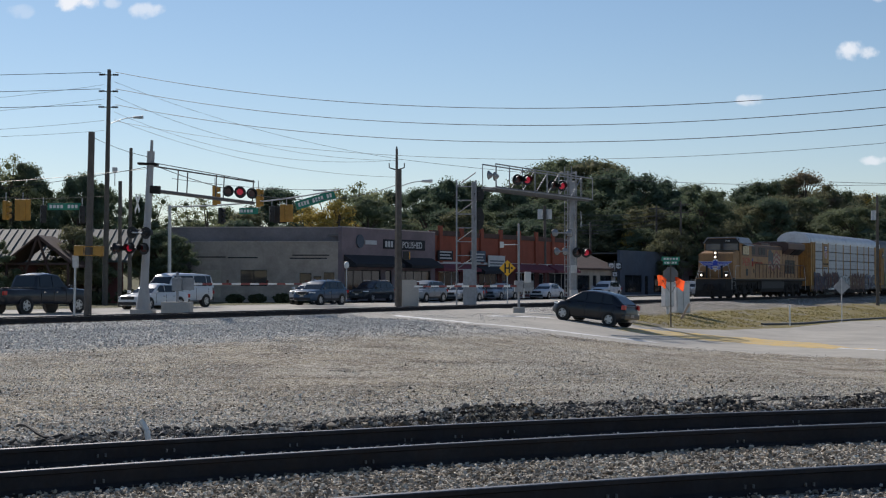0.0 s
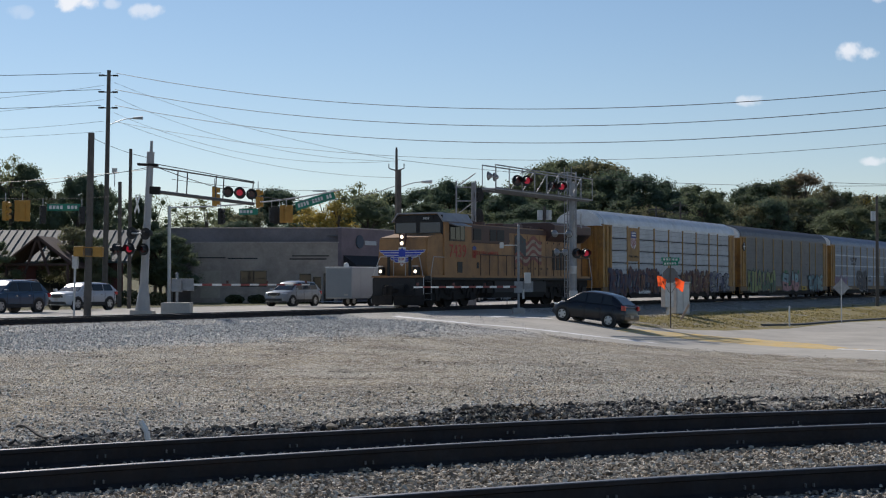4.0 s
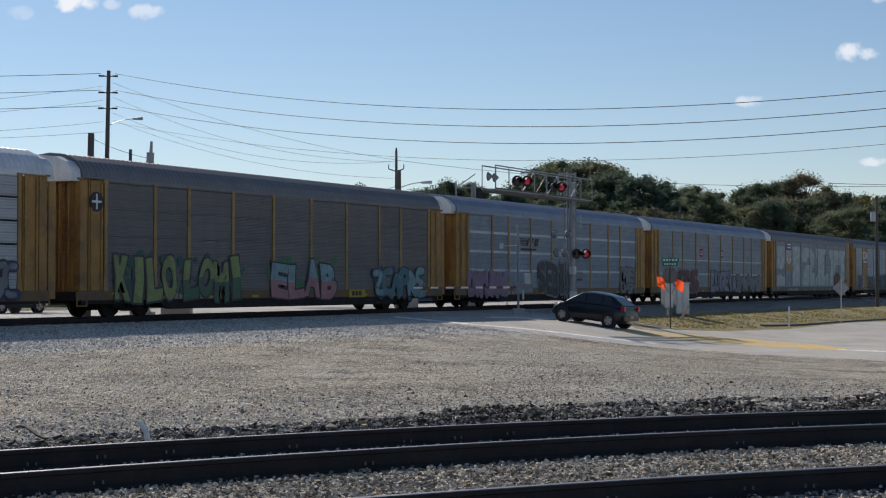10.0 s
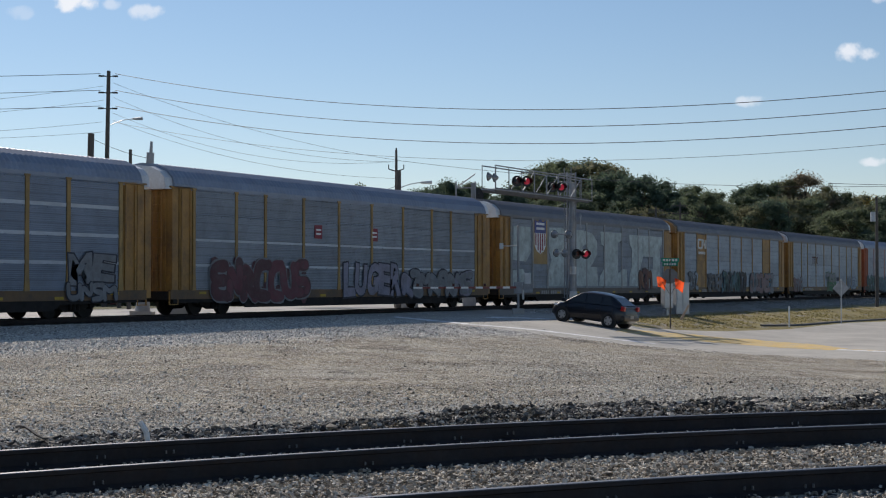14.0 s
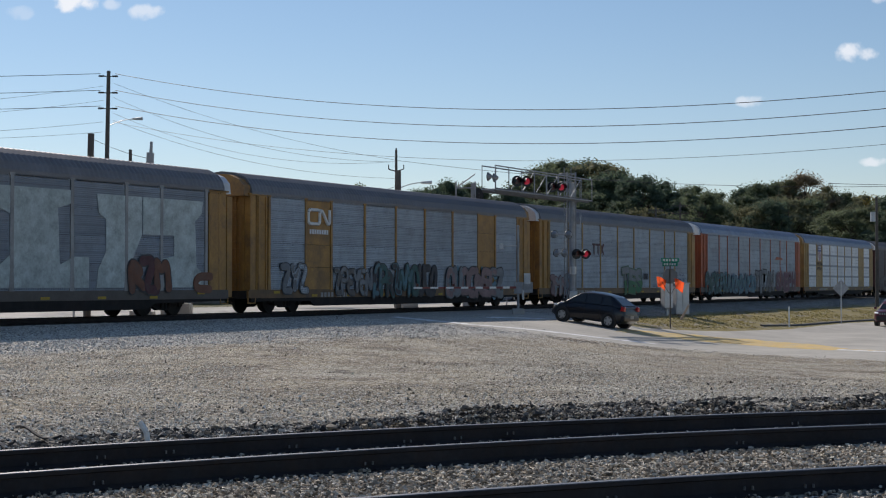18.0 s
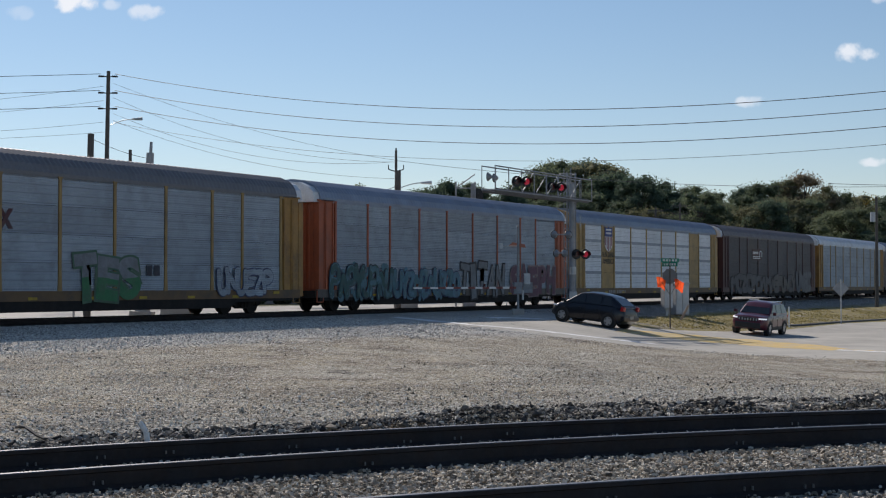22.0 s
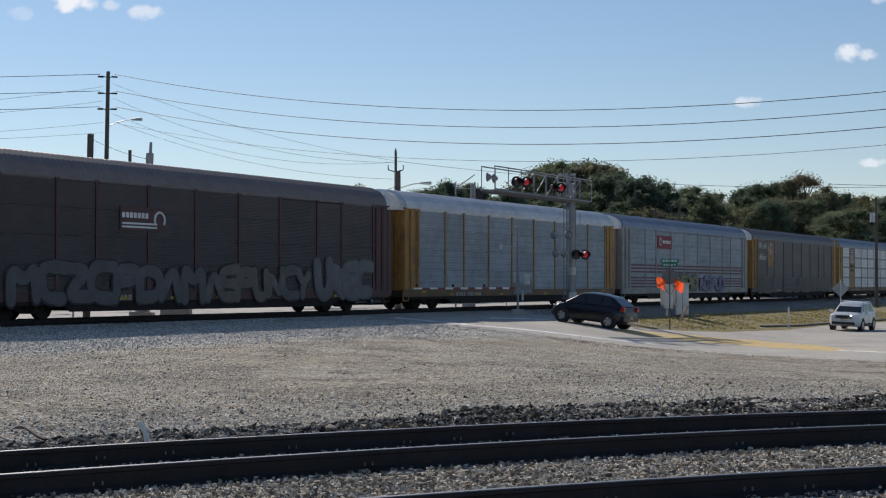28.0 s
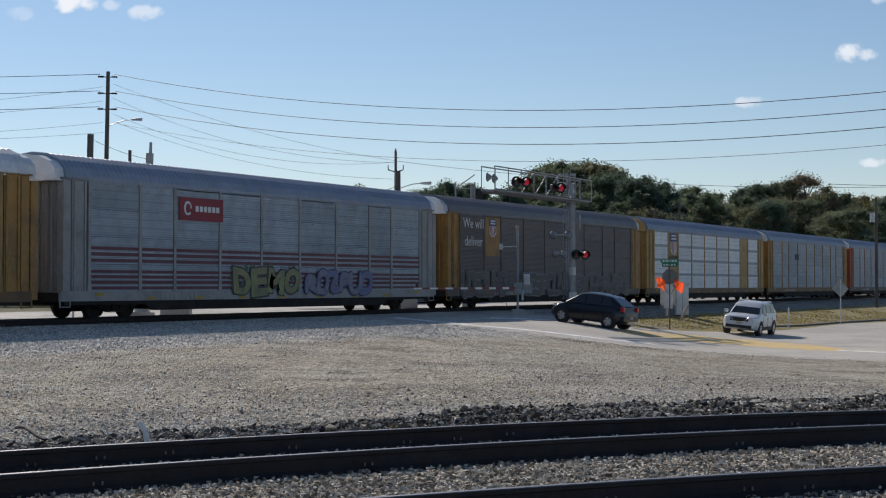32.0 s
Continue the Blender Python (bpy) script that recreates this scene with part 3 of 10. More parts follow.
for nm, c in {"g_lime": (0.33, 0.40, 0.14), "g_teal": (0.05, 0.15, 0.14), "g_pink": (0.40, 0.19, 0.19), "g_sky": (0.16, 0.33, 0.42), "g_purple": (0.36, 0.24, 0.37),
              "g_black": (0.025, 0.025, 0.03), "g_white": (0.50, 0.51, 0.51), "g_maroon": (0.12, 0.035, 0.045), "g_red": (0.30, 0.055, 0.055), "g_blue": (0.07, 0.08, 0.18),
              "g_lilac": (0.34, 0.33, 0.42), "g_mint": (0.66, 0.76, 0.74), "g_rose": (0.55, 0.26, 0.27), "g_green": (0.05, 0.26, 0.10), "g_rust": (0.25, 0.10, 0.055), "g_cyan": (0.12, 0.27, 0.32), "g_dark": (0.06, 0.06, 0.07),
              "g_steel": (0.28, 0.30, 0.32), "g_navy": (0.028, 0.032, 0.055), "g_faint": (0.145, 0.142, 0.15), "g_tan": (0.30, 0.22, 0.12), "g_taupe": (0.2, 0.18, 0.16), "g_yellow": (0.38, 0.38, 0.18), "g_aqua": (0.28, 0.46, 0.50), "g_plum": (0.20, 0.075, 0.12), "g_indigo": (0.045, 0.05, 0.12), "g_moss": (0.09, 0.20, 0.12), "g_crimson": (0.20, 0.05, 0.07), "g_salmon": (0.36, 0.24, 0.24), "g_ash": (0.21, 0.21, 0.22), "g_periwinkle": (0.24, 0.27, 0.48)}.items():
    paint(nm, tuple(0.66 * v for v in c), 0.6, (0.10, 0.09, 0.085), 0.55, 2.5, var=0.25)

# ---- the autorack wagon: local x runs back along the train, y away from the camera
CAR_L, HALF, BAY0 = 28.43, 1.55, -12.07
BAYS9 = [2.79, 2.05, 2.88, 2.87, 2.87, 2.93, 2.90, 2.03, 2.77]
PZ0, PZ1 = 0.98, 4.96
SIDE = pose(0, -HALF - 0.03, 0)


def bogie_meshes():
    bm = bmesh.new()
    for y in (-1.0, 1.0):
        prism(bm, [(-1.25, 0.46), (-1.15, 0.62), (-0.75, 0.66), (-0.42, 0.84), (0.42, 0.84), (0.75, 0.66), (1.15, 0.62), (1.25, 0.46), (0.8, 0.40), (0.40, 0.22), (-0.40, 0.22), (-0.8, 0.40)], "y", y - 0.09, y + 0.09)
        for i in range(3):
            cyl(bm, (-0.2 + 0.2 * i, y - 0.12, 0.28), (-0.2 + 0.2 * i, y - 0.12, 0.56), 0.075, seg=8)
        for x in (-0.915, 0.915):
            cyl(bm, (x, y - 0.16, 0.457), (x, y + 0.16, 0.457), 0.13, seg=10)
    box(bm, -0.2, 0.2, -1.0, 1.0, 0.42, 0.80)
    frame_me = mesh_of("truck_frame", bm, "steel_dark")
    bm = bmesh.new()
    for y in (-0.76, 0.76):
        cyl(bm, (0, y - 0.065, 0), (0, y + 0.065, 0), 0.457, seg=28)
        s = 1 if y > 0 else -1
        cyl(bm, (0, y - s * 0.065, 0), (0, y - s * 0.10, 0), 0.485, seg=28)
        cyl(bm, (0, y + s * 0.065, 0), (0, y + s * 0.09, 0), 0.16, seg=12)
    cyl(bm, (0, -0.8, 0), (0, 0.8, 0), 0.085, seg=8)
    return frame_me, mesh_of("wheelset", bm, "steel_dark", True)


BOGIE, WHEELSET = bogie_meshes()


def bogie(parent, x, axles=(-0.915, 0.915)):
    b = shared("truck", BOGIE, parent, pose(x, 0, 0))
    for ax in axles:
        shared("wheelset", WHEELSET, b, pose(ax, 0, 0.457))


def roof_mesh():
    """Transversely corrugated curved roof; both ends taper down to the end panels."""
    bm = bmesh.new()
    arc = [(-1.60, 4.98), (-1.60, 5.08), (-1.50, 5.36), (-1.25, 5.64), (-0.75, 5.86), (0, 5.94), (0.75, 5.86), (1.25, 5.64), (1.50, 5.36), (1.60, 5.08), (1.60, 4.98)]
    xs, x, k = [], -13.3, 0
    while x <= 13.31:
        xs.append((x, 0.0 if k % 2 else 0.05))
        x += 0.13
        k += 1
    rings = [[bm.verts.new((x, y, z + (h if 5.0 < z else 0))) for y, z in arc] for x, h in xs]
    for a, b in zip(rings[:-1], rings[1:]):
        for i in range(len(arc) - 1):
            bm.faces.new((a[i], b[i], b[i + 1], a[i + 1]))
    bm.faces.new(rings[0])
    bm.faces.new(rings[-1])
    return bm


ROOFS = {}


def roof_for(mt):
    if mt not in ROOFS:
        ROOFS[mt] = mesh_of("roof", roof_mesh(), mt)
    return ROOFS[mt]


MESHES = {}


def cached(key, build, mt):
    if key not in MESHES:
        bm = bmesh.new()
        build(bm)
        MESHES[key] = mesh_of(key[0], bm, mt)
    return MESHES[key]


def shield(parent, x, z, w):
    """Blue-topped shield with red and white stripes."""
    bm = bmesh.new()
    h = w * 1.25
    prism(bm, [(x - w / 2, z + h * 0.12), (x + w / 2, z + h * 0.12), (x + w / 2, z + h * 0.5), (x + w * 0.2, z + h * 0.46), (x, z + h * 0.54), (x - w * 0.2, z + h * 0.46), (x - w / 2, z + h * 0.5)], "y", -HALF - 0.075, -HALF - 0.06)
    sh = part("shield_emblem", bm, "shield_blue", parent, "blue field over red and white stripes")
    bm = bmesh.new()
    prism(bm, [(x - w / 2, z + h * 0.12), (x - w / 2, z - h * 0.25), (x - w * 0.3, z - h * 0.42), (x, z - h * 0.5), (x + w * 0.3, z - h * 0.42), (x + w / 2, z - h * 0.25), (x + w / 2, z + h * 0.12)], "y", -HALF - 0.072, -HALF - 0.06)
    part("shield_ground", bm, "logo_white", sh)
    bm = bmesh.new()
    for i in range(5):
        xa = x - w * 0.5 + w * (0.10 + 0.2 * i)
        low = -0.25 if i in (0, 4) else -0.40 if i in (1, 3) else -0.48
        box(bm, xa - w * 0.045, xa + w * 0.045, -HALF - 0.078, -HALF - 0.062, z + h * low, z + h * 0.11)
    part("shield_field", bm, "logo_red", sh)
    bm = bmesh.new()
    for zz in (0.36, 0.22):
        box(bm, x - w * 0.36, x + w * 0.36, -HALF - 0.080, -HALF - 0.07, z + h * zz, z + h * (zz + 0.07))
    part("shield_lettering", bm, "logo_white", sh)


def graffiti(parent, words, x0, x1, z0, z1, fills, edge, halo=None, seed=1, fat=0.06, line=0.04):
    """Spray-painted letters packed edge to edge: each fills its cell; two fills change colour half way up."""
    y = -HALF - 0.078
    rnd = random.Random(seed)
    step = (x1 - x0) / len(words)
    if halo:
        bm = bmesh.new()
        for i in range(int((x1 - x0) * 6)):
            cx, cz, r = rnd.uniform(x0 - 0.2, x1 + 0.2), rnd.uniform(z0 + 0.1, z1 + 0.15), (z1 - z0) * rnd.uniform(0.05, 0.15)
            yy = y + 0.014 + 0.004 * rnd.random()
            bm.faces.new([bm.verts.new((cx + r * math.cos(k * 0.785) * rnd.uniform(0.8, 1.2), yy, cz + r * math.sin(k * 0.785))) for k in range(8)])
        tagged(part("graffiti_mist", bm, halo, parent), kind="stuff")
    for i, ch in enumerate(words):
        if ch == " ":
            continue
        cx, turn, hz = x0 + step * (i + 0.5), rnd.uniform(-6, 6), (z1 - z0) * rnd.uniform(0.92, 1.06)
        up = rnd.uniform(-0.04, 0.04) * (z1 - z0)
        outer, fit = None, None
        meshes = []
        for grow in (fat, fat + line):
            cu = bpy.data.curves.new("letter", "FONT")
            cu.body, cu.size, cu.offset, cu.extrude, cu.resolution_u, cu.align_x = ch, 1.0, grow, 0.0, 4, "CENTER"
            tmp = bpy.data.objects.new("letter", cu)
            meshes.append(bpy.data.meshes.new_from_object(tmp))
            bpy.data.objects.remove(tmp)
        us, ws = [v.co.x for v in meshes[0].vertices], [v.co.y for v in meshes[0].vertices]
        uc, wc = (min(us) + max(us)) / 2, (min(ws) + max(ws)) / 2
        fx, fz = step * (0.98 if ch not in "I:" else 0.55) / (max(us) - min(us)), hz / (max(ws) - min(ws))
        lean = math.tan(radians(turn))
        for me, name, mts, lift in ((meshes[1], "graffiti_letter", (edge,), 0.006 + 0.002 * (i % 2)), (meshes[0], "letter_fill", fills, -0.002 * (i % 2))):
            bm = bmesh.new()
            bm.from_mesh(me)
            if len(mts) > 1:
                bmesh.ops.bisect_plane(bm, geom=bm.verts[:] + bm.edges[:] + bm.faces[:], plane_co=(0, wc, 0), plane_no=(0, 1, 0))
                for f in bm.faces:
                    f.material_index = 1 if f.calc_center_median().y < wc else 0
            for v in bm.verts:
                u, w = (v.co.x - uc) * fx, (v.co.y - wc) * fz
                gx, gz = cx + u + lean * w, (z0 + z1) / 2 + up + w
                v.co = (gx + 0.05 * math.sin(gz * 4.1 + cx), y + lift, gz + 0.06 * math.sin(gx * 2.3 + seed))
            ob = part(name, bm, list(mts), outer or parent, "" if outer else "spray-painted graffiti letter")
            outer = outer or ob


def capsule(bm, p, q, r, y):
    """A flat round-ended stroke in the plane of the wagon side."""
    d = Vector((q[0] - p[0], q[1] - p[1]))
    a = math.atan2(d.y, d.x)
    ring = [(q[0] + r * math.cos(a + t), q[1] + r * math.sin(a + t)) for t in (-1.57, -0.94, -0.31, 0.31, 0.94, 1.57)]
    ring += [(p[0] + r * math.cos(a + t), p[1] + r * math.sin(a + t)) for t in (1.57, 2.2, 2.83, 3.46, 4.09, 4.71)]
    bm.faces.new([bm.verts.new((u, y, w)) for u, w in ring])


# strokes of rounded letters on a 2 x 3 grid
GLYPHS = (((0, 0), (0, 2), (1, 2), (1, 1), (0, 1)), ((0, 2), (0, 0), (1, 0), (1, 2)), ((1, 2), (0, 2), (0, 1), (1, 1), (1, 0), (0, 0)), ((0, 0), (0, 2), (1, 0), (1, 2)), ((0, 0), (0.5, 2), (1, 0)),
          ((1, 2), (0, 2), (0, 0), (1, 0)), ((0, 0), (0, 2), (0.5, 1), (1, 2), (1, 0)), ((0, 2), (1, 2), (0, 0), (1, 0)), ((0, 0), (0, 2), (1, 1), (0, 1), (1, 0)), ((0, 2), (0.5, 0.9), (1, 2), (0.5, 0.9), (0.5, 0)),
          ((0, 0), (0, 2), (1, 2), (1, 0), (0, 0)), ((1, 2), (0, 2), (0, 1), (1, 1), (0, 1), (0, 0), (1, 0)))


def bubbles(parent, x0, x1, z0, z1, n, fills, edge, seed, fat=0.23, mist=None, glint=None, lean=0.0):
    """Crowded, unreadable bubble letters: fat outlines, fills of changing colour, glints."""
    rnd = random.Random(seed)
    n = int(n * 1.4 + 0.5)
    z1 = z0 + 0.86 * (z1 - z0)
    step, h = (x1 - x0) / n, z1 - z0
    y = -HALF - 0.082
    if mist:
        bm = bmesh.new()
        for i in range(int((x1 - x0) * 7)):
            cx, cz, r = rnd.uniform(x0, x1), rnd.uniform(z0 - 0.1, z1 + 0.02), h * rnd.uniform(0.06, 0.17)
            yy = y + 0.012 + 0.006 * rnd.random()
            bm.faces.new([bm.verts.new((cx + r * math.cos(k * 0.785) * rnd.uniform(0.7, 1.3), yy, cz + r * math.sin(k * 0.785))) for k in range(8)])
        tagged(part("graffiti_mist", bm, mist, parent), kind="stuff")
    for i in range(n):
        g = rnd.choice(GLYPHS)
        cx = x0 + step * (i + 0.5)
        w, hh = step * rnd.uniform(0.75, 1.0), h * rnd.uniform(0.82, 0.98)
        r = min(fat * step, 0.15 * h)
        zb = z0 + (h - hh) * rnd.uniform(0.2, 0.8) + r * 0.4
        hh -= r
        sk = lean + rnd.uniform(-0.16, 0.16)
        pts = [(cx - w / 2 + w * u + sk * (v - 1) * hh / 2 + rnd.uniform(-0.04, 0.04) * step, zb + hh * v / 2 + rnd.uniform(-0.05, 0.05) * h) for u, v in g]
        for _ in range(2):
            soft = [pts[0]]
            for p, q in zip(pts[:-1], pts[1:]):
                soft += [(p[0] * 0.75 + q[0] * 0.25, p[1] * 0.75 + q[1] * 0.25), (p[0] * 0.25 + q[0] * 0.75, p[1] * 0.25 + q[1] * 0.75)]
            pts = soft + [pts[-1]]
        r *= 1.12
        bo, bf = bmesh.new(), bmesh.new()
        for k, (p, q) in enumerate(zip(pts[:-1], pts[1:])):
            e = 0.0002 * k + 0.0045 * (i % 2)
            capsule(bo, p, q, r + max(0.035, 0.2 * r), y + 0.004 - e)
            capsule(bf, p, q, r * (0.92 + 0.1 * math.sin(k + i)), y - 0.012 - e)
        letter = part("graffiti_letter", bo, edge, parent, "spray-painted bubble letter")
        part("letter_fill", bf, rnd.choice(fills), letter)
        if len(fills) > 1:
            bm = bmesh.new()
            for k, (p, q) in enumerate(zip(pts[:-1], pts[1:])):
                if k % 5 < 3:
                    t = 1.0
                    capsule(bm, p, (p[0] + (q[0] - p[0]) * t, p[1] + (q[1] - p[1]) * t), r * rnd.uniform(0.5, 0.8), y - 0.024 - 0.0002 * k)
            if bm.faces:
                part("letter_shading", bm, rnd.choice(fills), letter)
            else:
                bm.free()
        if glint:
            bm = bmesh.new()
            p, q = pts[0], pts[1]
            capsule(bm, (p[0] - r * 0.4, p[1]), (p[0] - r * 0.4 + (q[0] - p[0]) * 0.6, p[1] + (q[1] - p[1]) * 0.6), r * 0.16, y - 0.030)
            part("letter_glint", bm, glint, letter)


def block_letter(parent, polys, mt):
    """A rolled-on block letter, flat on the panels between the posts."""
    bm = bmesh.new()
    for pts in polys:
        prism(bm, pts, "y", -HALF - 0.056, -HALF - 0.047)
    part("painted_letter", bm, mt, parent, "tall rolled-on pale block letter")


def autorack(label, posts, panel, roof, ends, rows=4, bays=BAYS9, solid=(), post_w=0.20, bands=(), sill=None, band_mt="band", wide_gap=False, full_end=False):
    th = thing("autorack_wagon", label, "train wagon", group="wagons of the train")
    sill = sill or ("sill_yellow" if "yellow" in posts else "sill_dark")
    # underframe and couplers
    bm = bmesh.new()
    box(bm, -13.55, 13.55, -HALF + 0.12, HALF - 0.12, 0.62, 0.95)
    box(bm, -13.9, 13.9, -0.25, 0.25, 0.55, 0.9)
    for sx in (-1, 1):
        cyl(bm, (sx * 13.9, 0, 0.85), (sx * 14.2, 0, 0.85), 0.12, seg=8)
    box(bm, -8.6, 8.6, -1.25, 1.25, 0.36, 0.66)
    for x in (-6.2, -2.0, 2.4, 6.4):
        box(bm, x - 0.7, x + 0.7, -1.3, 1.3, 0.28, 0.5)
    cyl(bm, (-4.6, -0.9, 0.55), (-3.2, -0.9, 0.55), 0.2, seg=10)
    part("underframe", bm, "steel_dark", th, "grimy dark steel underframe")

    def sill_b(bm):
        for y0 in (-HALF - 0.04, HALF - 0.10):
            box(bm, -13.5, 13.5, y0, y0 + 0.14, 0.64, 1.0)
    shared("side_sill", cached(("side_sill", sill), sill_b, sill), th)

    # lower sill in dark steel; its darkness also paints the shadow under the wagon
    def belly_b(bm):
        for y0 in (-HALF - 0.01, HALF - 0.09):
            prism(bm, [(-13.3, 0.64), (13.3, 0.64), (13.3, 0.55), (8.9, 0.5), (8.5, 0.27), (-8.5, 0.27), (-8.9, 0.5), (-13.3, 0.5)], "y", y0, y0 + 0.10)
    shared("sill_flange", cached(("sill_flange",), belly_b, "steel_dark"), th)

    # added near-black box: paints the shade seen between the panels
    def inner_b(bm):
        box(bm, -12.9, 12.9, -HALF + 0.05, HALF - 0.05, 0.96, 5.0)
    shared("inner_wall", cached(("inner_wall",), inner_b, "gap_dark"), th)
    # end posts, end doors, ladders, cab-side corner panels
    for sx in (-1, 1):
        for y0 in (-HALF - 0.02, HALF - 0.30):
            def corner_b(bm, sx=sx, y0=y0):
                box(bm, sx * 12.2, sx * 12.95, y0, y0 + 0.32, 0.98, 4.95, 0.015)
            cp = shared("corner_post", cached(("corner_post", ends, sx, y0), corner_b, ends), th)

            def end_b(bm, sx=sx, y0=y0):
                box(bm, sx * 13.0, sx * 13.38, y0 + 0.01, y0 + 0.31, 0.9, 4.95, 0.015)
                if sx > 0:
                    box(bm, 13.5, 13.86, y0 + 0.06, y0 + 0.26, 0.7, 4.8, 0.015)
                    for zz in (1.2, 2.4, 3.6, 4.6):
                        box(bm, 13.36, 13.52, y0 + 0.1, y0 + 0.22, zz, zz + 0.12)
            shared("end_post", cached(("end_post", ends, sx, y0), end_b, ends), th)
            if y0 < 0:
                for x0 in (12.25, 12.8):
                    def flange_b(bm, sx=sx, x0=x0):
                        box(bm, sx * x0, sx * (x0 + 0.08), -HALF - 0.065, -HALF - 0.018, 1.0, 4.9)
                    shared("flange", cached(("flange", ends, sx, x0), flange_b, ends), cp)

        def beam_b(bm, sx=sx):
            box(bm, sx * 12.2, sx * 13.5, -HALF - 0.05, -HALF + 0.30, 4.955, 5.02)
        shared("end_beam", cached(("end_beam", ends, sx), beam_b, ends), th)

        def door_b(bm, sx=sx):
            prism(bm, [(-1.45, 0.92), (1.45, 0.92), (1.45, 5.0), (1.15, 5.55), (0, 5.8), (-1.15, 5.55), (-1.45, 5.0)], "x", sx * 12.9, sx * 13.35)
        door = shared("end_door", cached(("end_door", ends, sx), door_b, ends), th)

        def rib_b(bm, sx=sx):
            box(bm, sx * 13.35, sx * 13.42, -0.06, 0.06, 1.0, 4.9)
        for i in range(7):
            shared("door_rib", cached(("door_rib", ends, sx), rib_b, ends), door, pose(0, -1.2 + 0.4 * i, 0))

        def cap_b(bm, sx=sx):
            prism(bm, [(-1.52, 4.9), (1.52, 4.9), (1.46, 5.34), (1.20, 5.60), (0.7, 5.80), (0, 5.87), (-0.7, 5.80), (-1.20, 5.60), (-1.46, 5.34)], "x", sx * 13.3, sx * 13.75)
        shared("roof_cap", cached(("roof_cap", "w" if not full_end else ends, sx), cap_b, "roof_white" if not full_end else ends), th)

        def ladder_b(bm, sx=sx):
            for yy in (-HALF + 0.42, -HALF + 0.85):
                cyl(bm, (sx * 13.52, yy, 1.0), (sx * 13.52, yy, 4.8), 0.02, seg=5)
            for i in range(12):
                cyl(bm, (sx * 13.52, -HALF + 0.42, 1.1 + 0.32 * i), (sx * 13.52, -HALF + 0.85, 1.1 + 0.32 * i), 0.016, seg=5)
            box(bm, sx * 13.0, sx * 13.55, -HALF - 0.02, -HALF + 0.02, 0.42, 0.46)
            for xx in (13.02, 13.52):
                box(bm, sx * xx - 0.02, sx * xx + 0.02, -HALF - 0.02, -HALF + 0.02, 0.42, 0.95)
        shared("ladder", cached(("ladder", ends, sx), ladder_b, ends), th)
    shared("roof", roof_for(roof), th)

    def chord_b(bm):
        box(bm, -12.25, 12.25, -HALF - 0.03, -HALF + 0.1, 4.90, 5.02)
        box(bm, -12.25, 12.25, HALF - 0.1, HALF + 0.03, 4.90, 5.02)
    shared("top_chord", cached(("top_chord", roof), chord_b, roof), th)
    # posts and panels on the near side; plain plated bays on the far side
    x = BAY0
    edges = [x]
    for b in bays:
        x += b
        edges.append(x)
    for i, xe in enumerate(edges):
        def post_b(bm):
            prism(bm, [(-post_w * 0.75, PZ0), (post_w * 0.75, PZ0), (post_w / 2, PZ0 + 0.7), (post_w / 2, PZ1 - 0.06), (post_w * 0.8, PZ1 - 0.02), (post_w * 0.8, PZ1 + 0.04), (-post_w * 0.8, PZ1 + 0.04), (-post_w * 0.8, PZ1 - 0.02), (-post_w / 2, PZ1 - 0.06), (-post_w / 2, PZ0 + 0.7)], "y", -HALF - 0.065, -HALF + 0.06)
        shared("post", cached(("post", posts, post_w), post_b, posts), th, pose(xe, 0, 0))
    hh = (PZ1 - PZ0) / rows
    for i, b in enumerate(bays):
        xc = (edges[i] + edges[i + 1]) / 2
        for r in range(rows):
            z0 = PZ0 + r * hh
            mt = panel
            if i in solid:
                mt = posts

            def pan_b(bm, b=b):
                g = 0.035 if wide_gap else 0.006
                w = b - post_w - 0.02
                box(bm, -w / 2, w / 2, -0.03, 0.03, g, hh - g, 0.008)
                if i not in solid:
                    for k in range(max(2, int(w / 0.8)) + 1):
                        xx = -w / 2 + 0.08 + (w - 0.16) * k / max(2, int(w / 0.8))
                        box(bm, xx - 0.03, xx + 0.03, -0.045, -0.028, hh - g - 0.07, hh - g - 0.02)
            shared("side_panel", cached(("side_panel", mt, round(b, 2), rows, wide_gap, i in solid, post_w), pan_b, mt), th, pose(xc, -HALF - 0.0, z0))
        for bz, bh in bands:
            if i in solid:
                continue

            def band_b(bm, b=b, bh=bh):
                box(bm, -b / 2 + post_w / 2 + 0.02, b / 2 - post_w / 2 - 0.02, -HALF - 0.044, -HALF - 0.03, 0, bh)
            shared("panel_band", cached(("panel_band", band_mt, round(b, 2), bh, post_w), band_b, band_mt), th, pose(xc, 0, bz))

        def far_b(bm, b=b):
            box(bm, -b / 2 + 0.03, b / 2 - 0.03, -0.03, 0.03, 0.02, PZ1 - PZ0 - 0.02)
        shared("side_panel", cached(("side_panel", "far", panel, round(b, 2)), far_b, panel), th, pose(xc, HALF, PZ0))
    for bx in (-10.06, 10.06):
        bogie(th, bx)
    # stencilled number block, reflectors

    def digit_b(bm):
        box(bm, -0.09, 0.09, -HALF - 0.05, -HALF - 0.04, 0.66, 0.86)
    for xx in [-8.0 + 0.28 * k for k in range(4)] + [-6.7 + 0.26 * k for k in range(6)]:
        shared("number_bar", cached(("number_bar",), digit_b, "number_dirty"), th, pose(xx, 0, 0))

    def refl_b(bm):
        box(bm, -0.22, 0.22, -HALF - 0.052, -HALF - 0.04, 0.68, 0.78)
    for k in range(9):
        shared("reflector", cached(("reflector",), refl_b, "reflector_dirty"), th, pose(-11.5 + 2.9 * k, 0, 0 if 0 < k < 8 else 0.15))
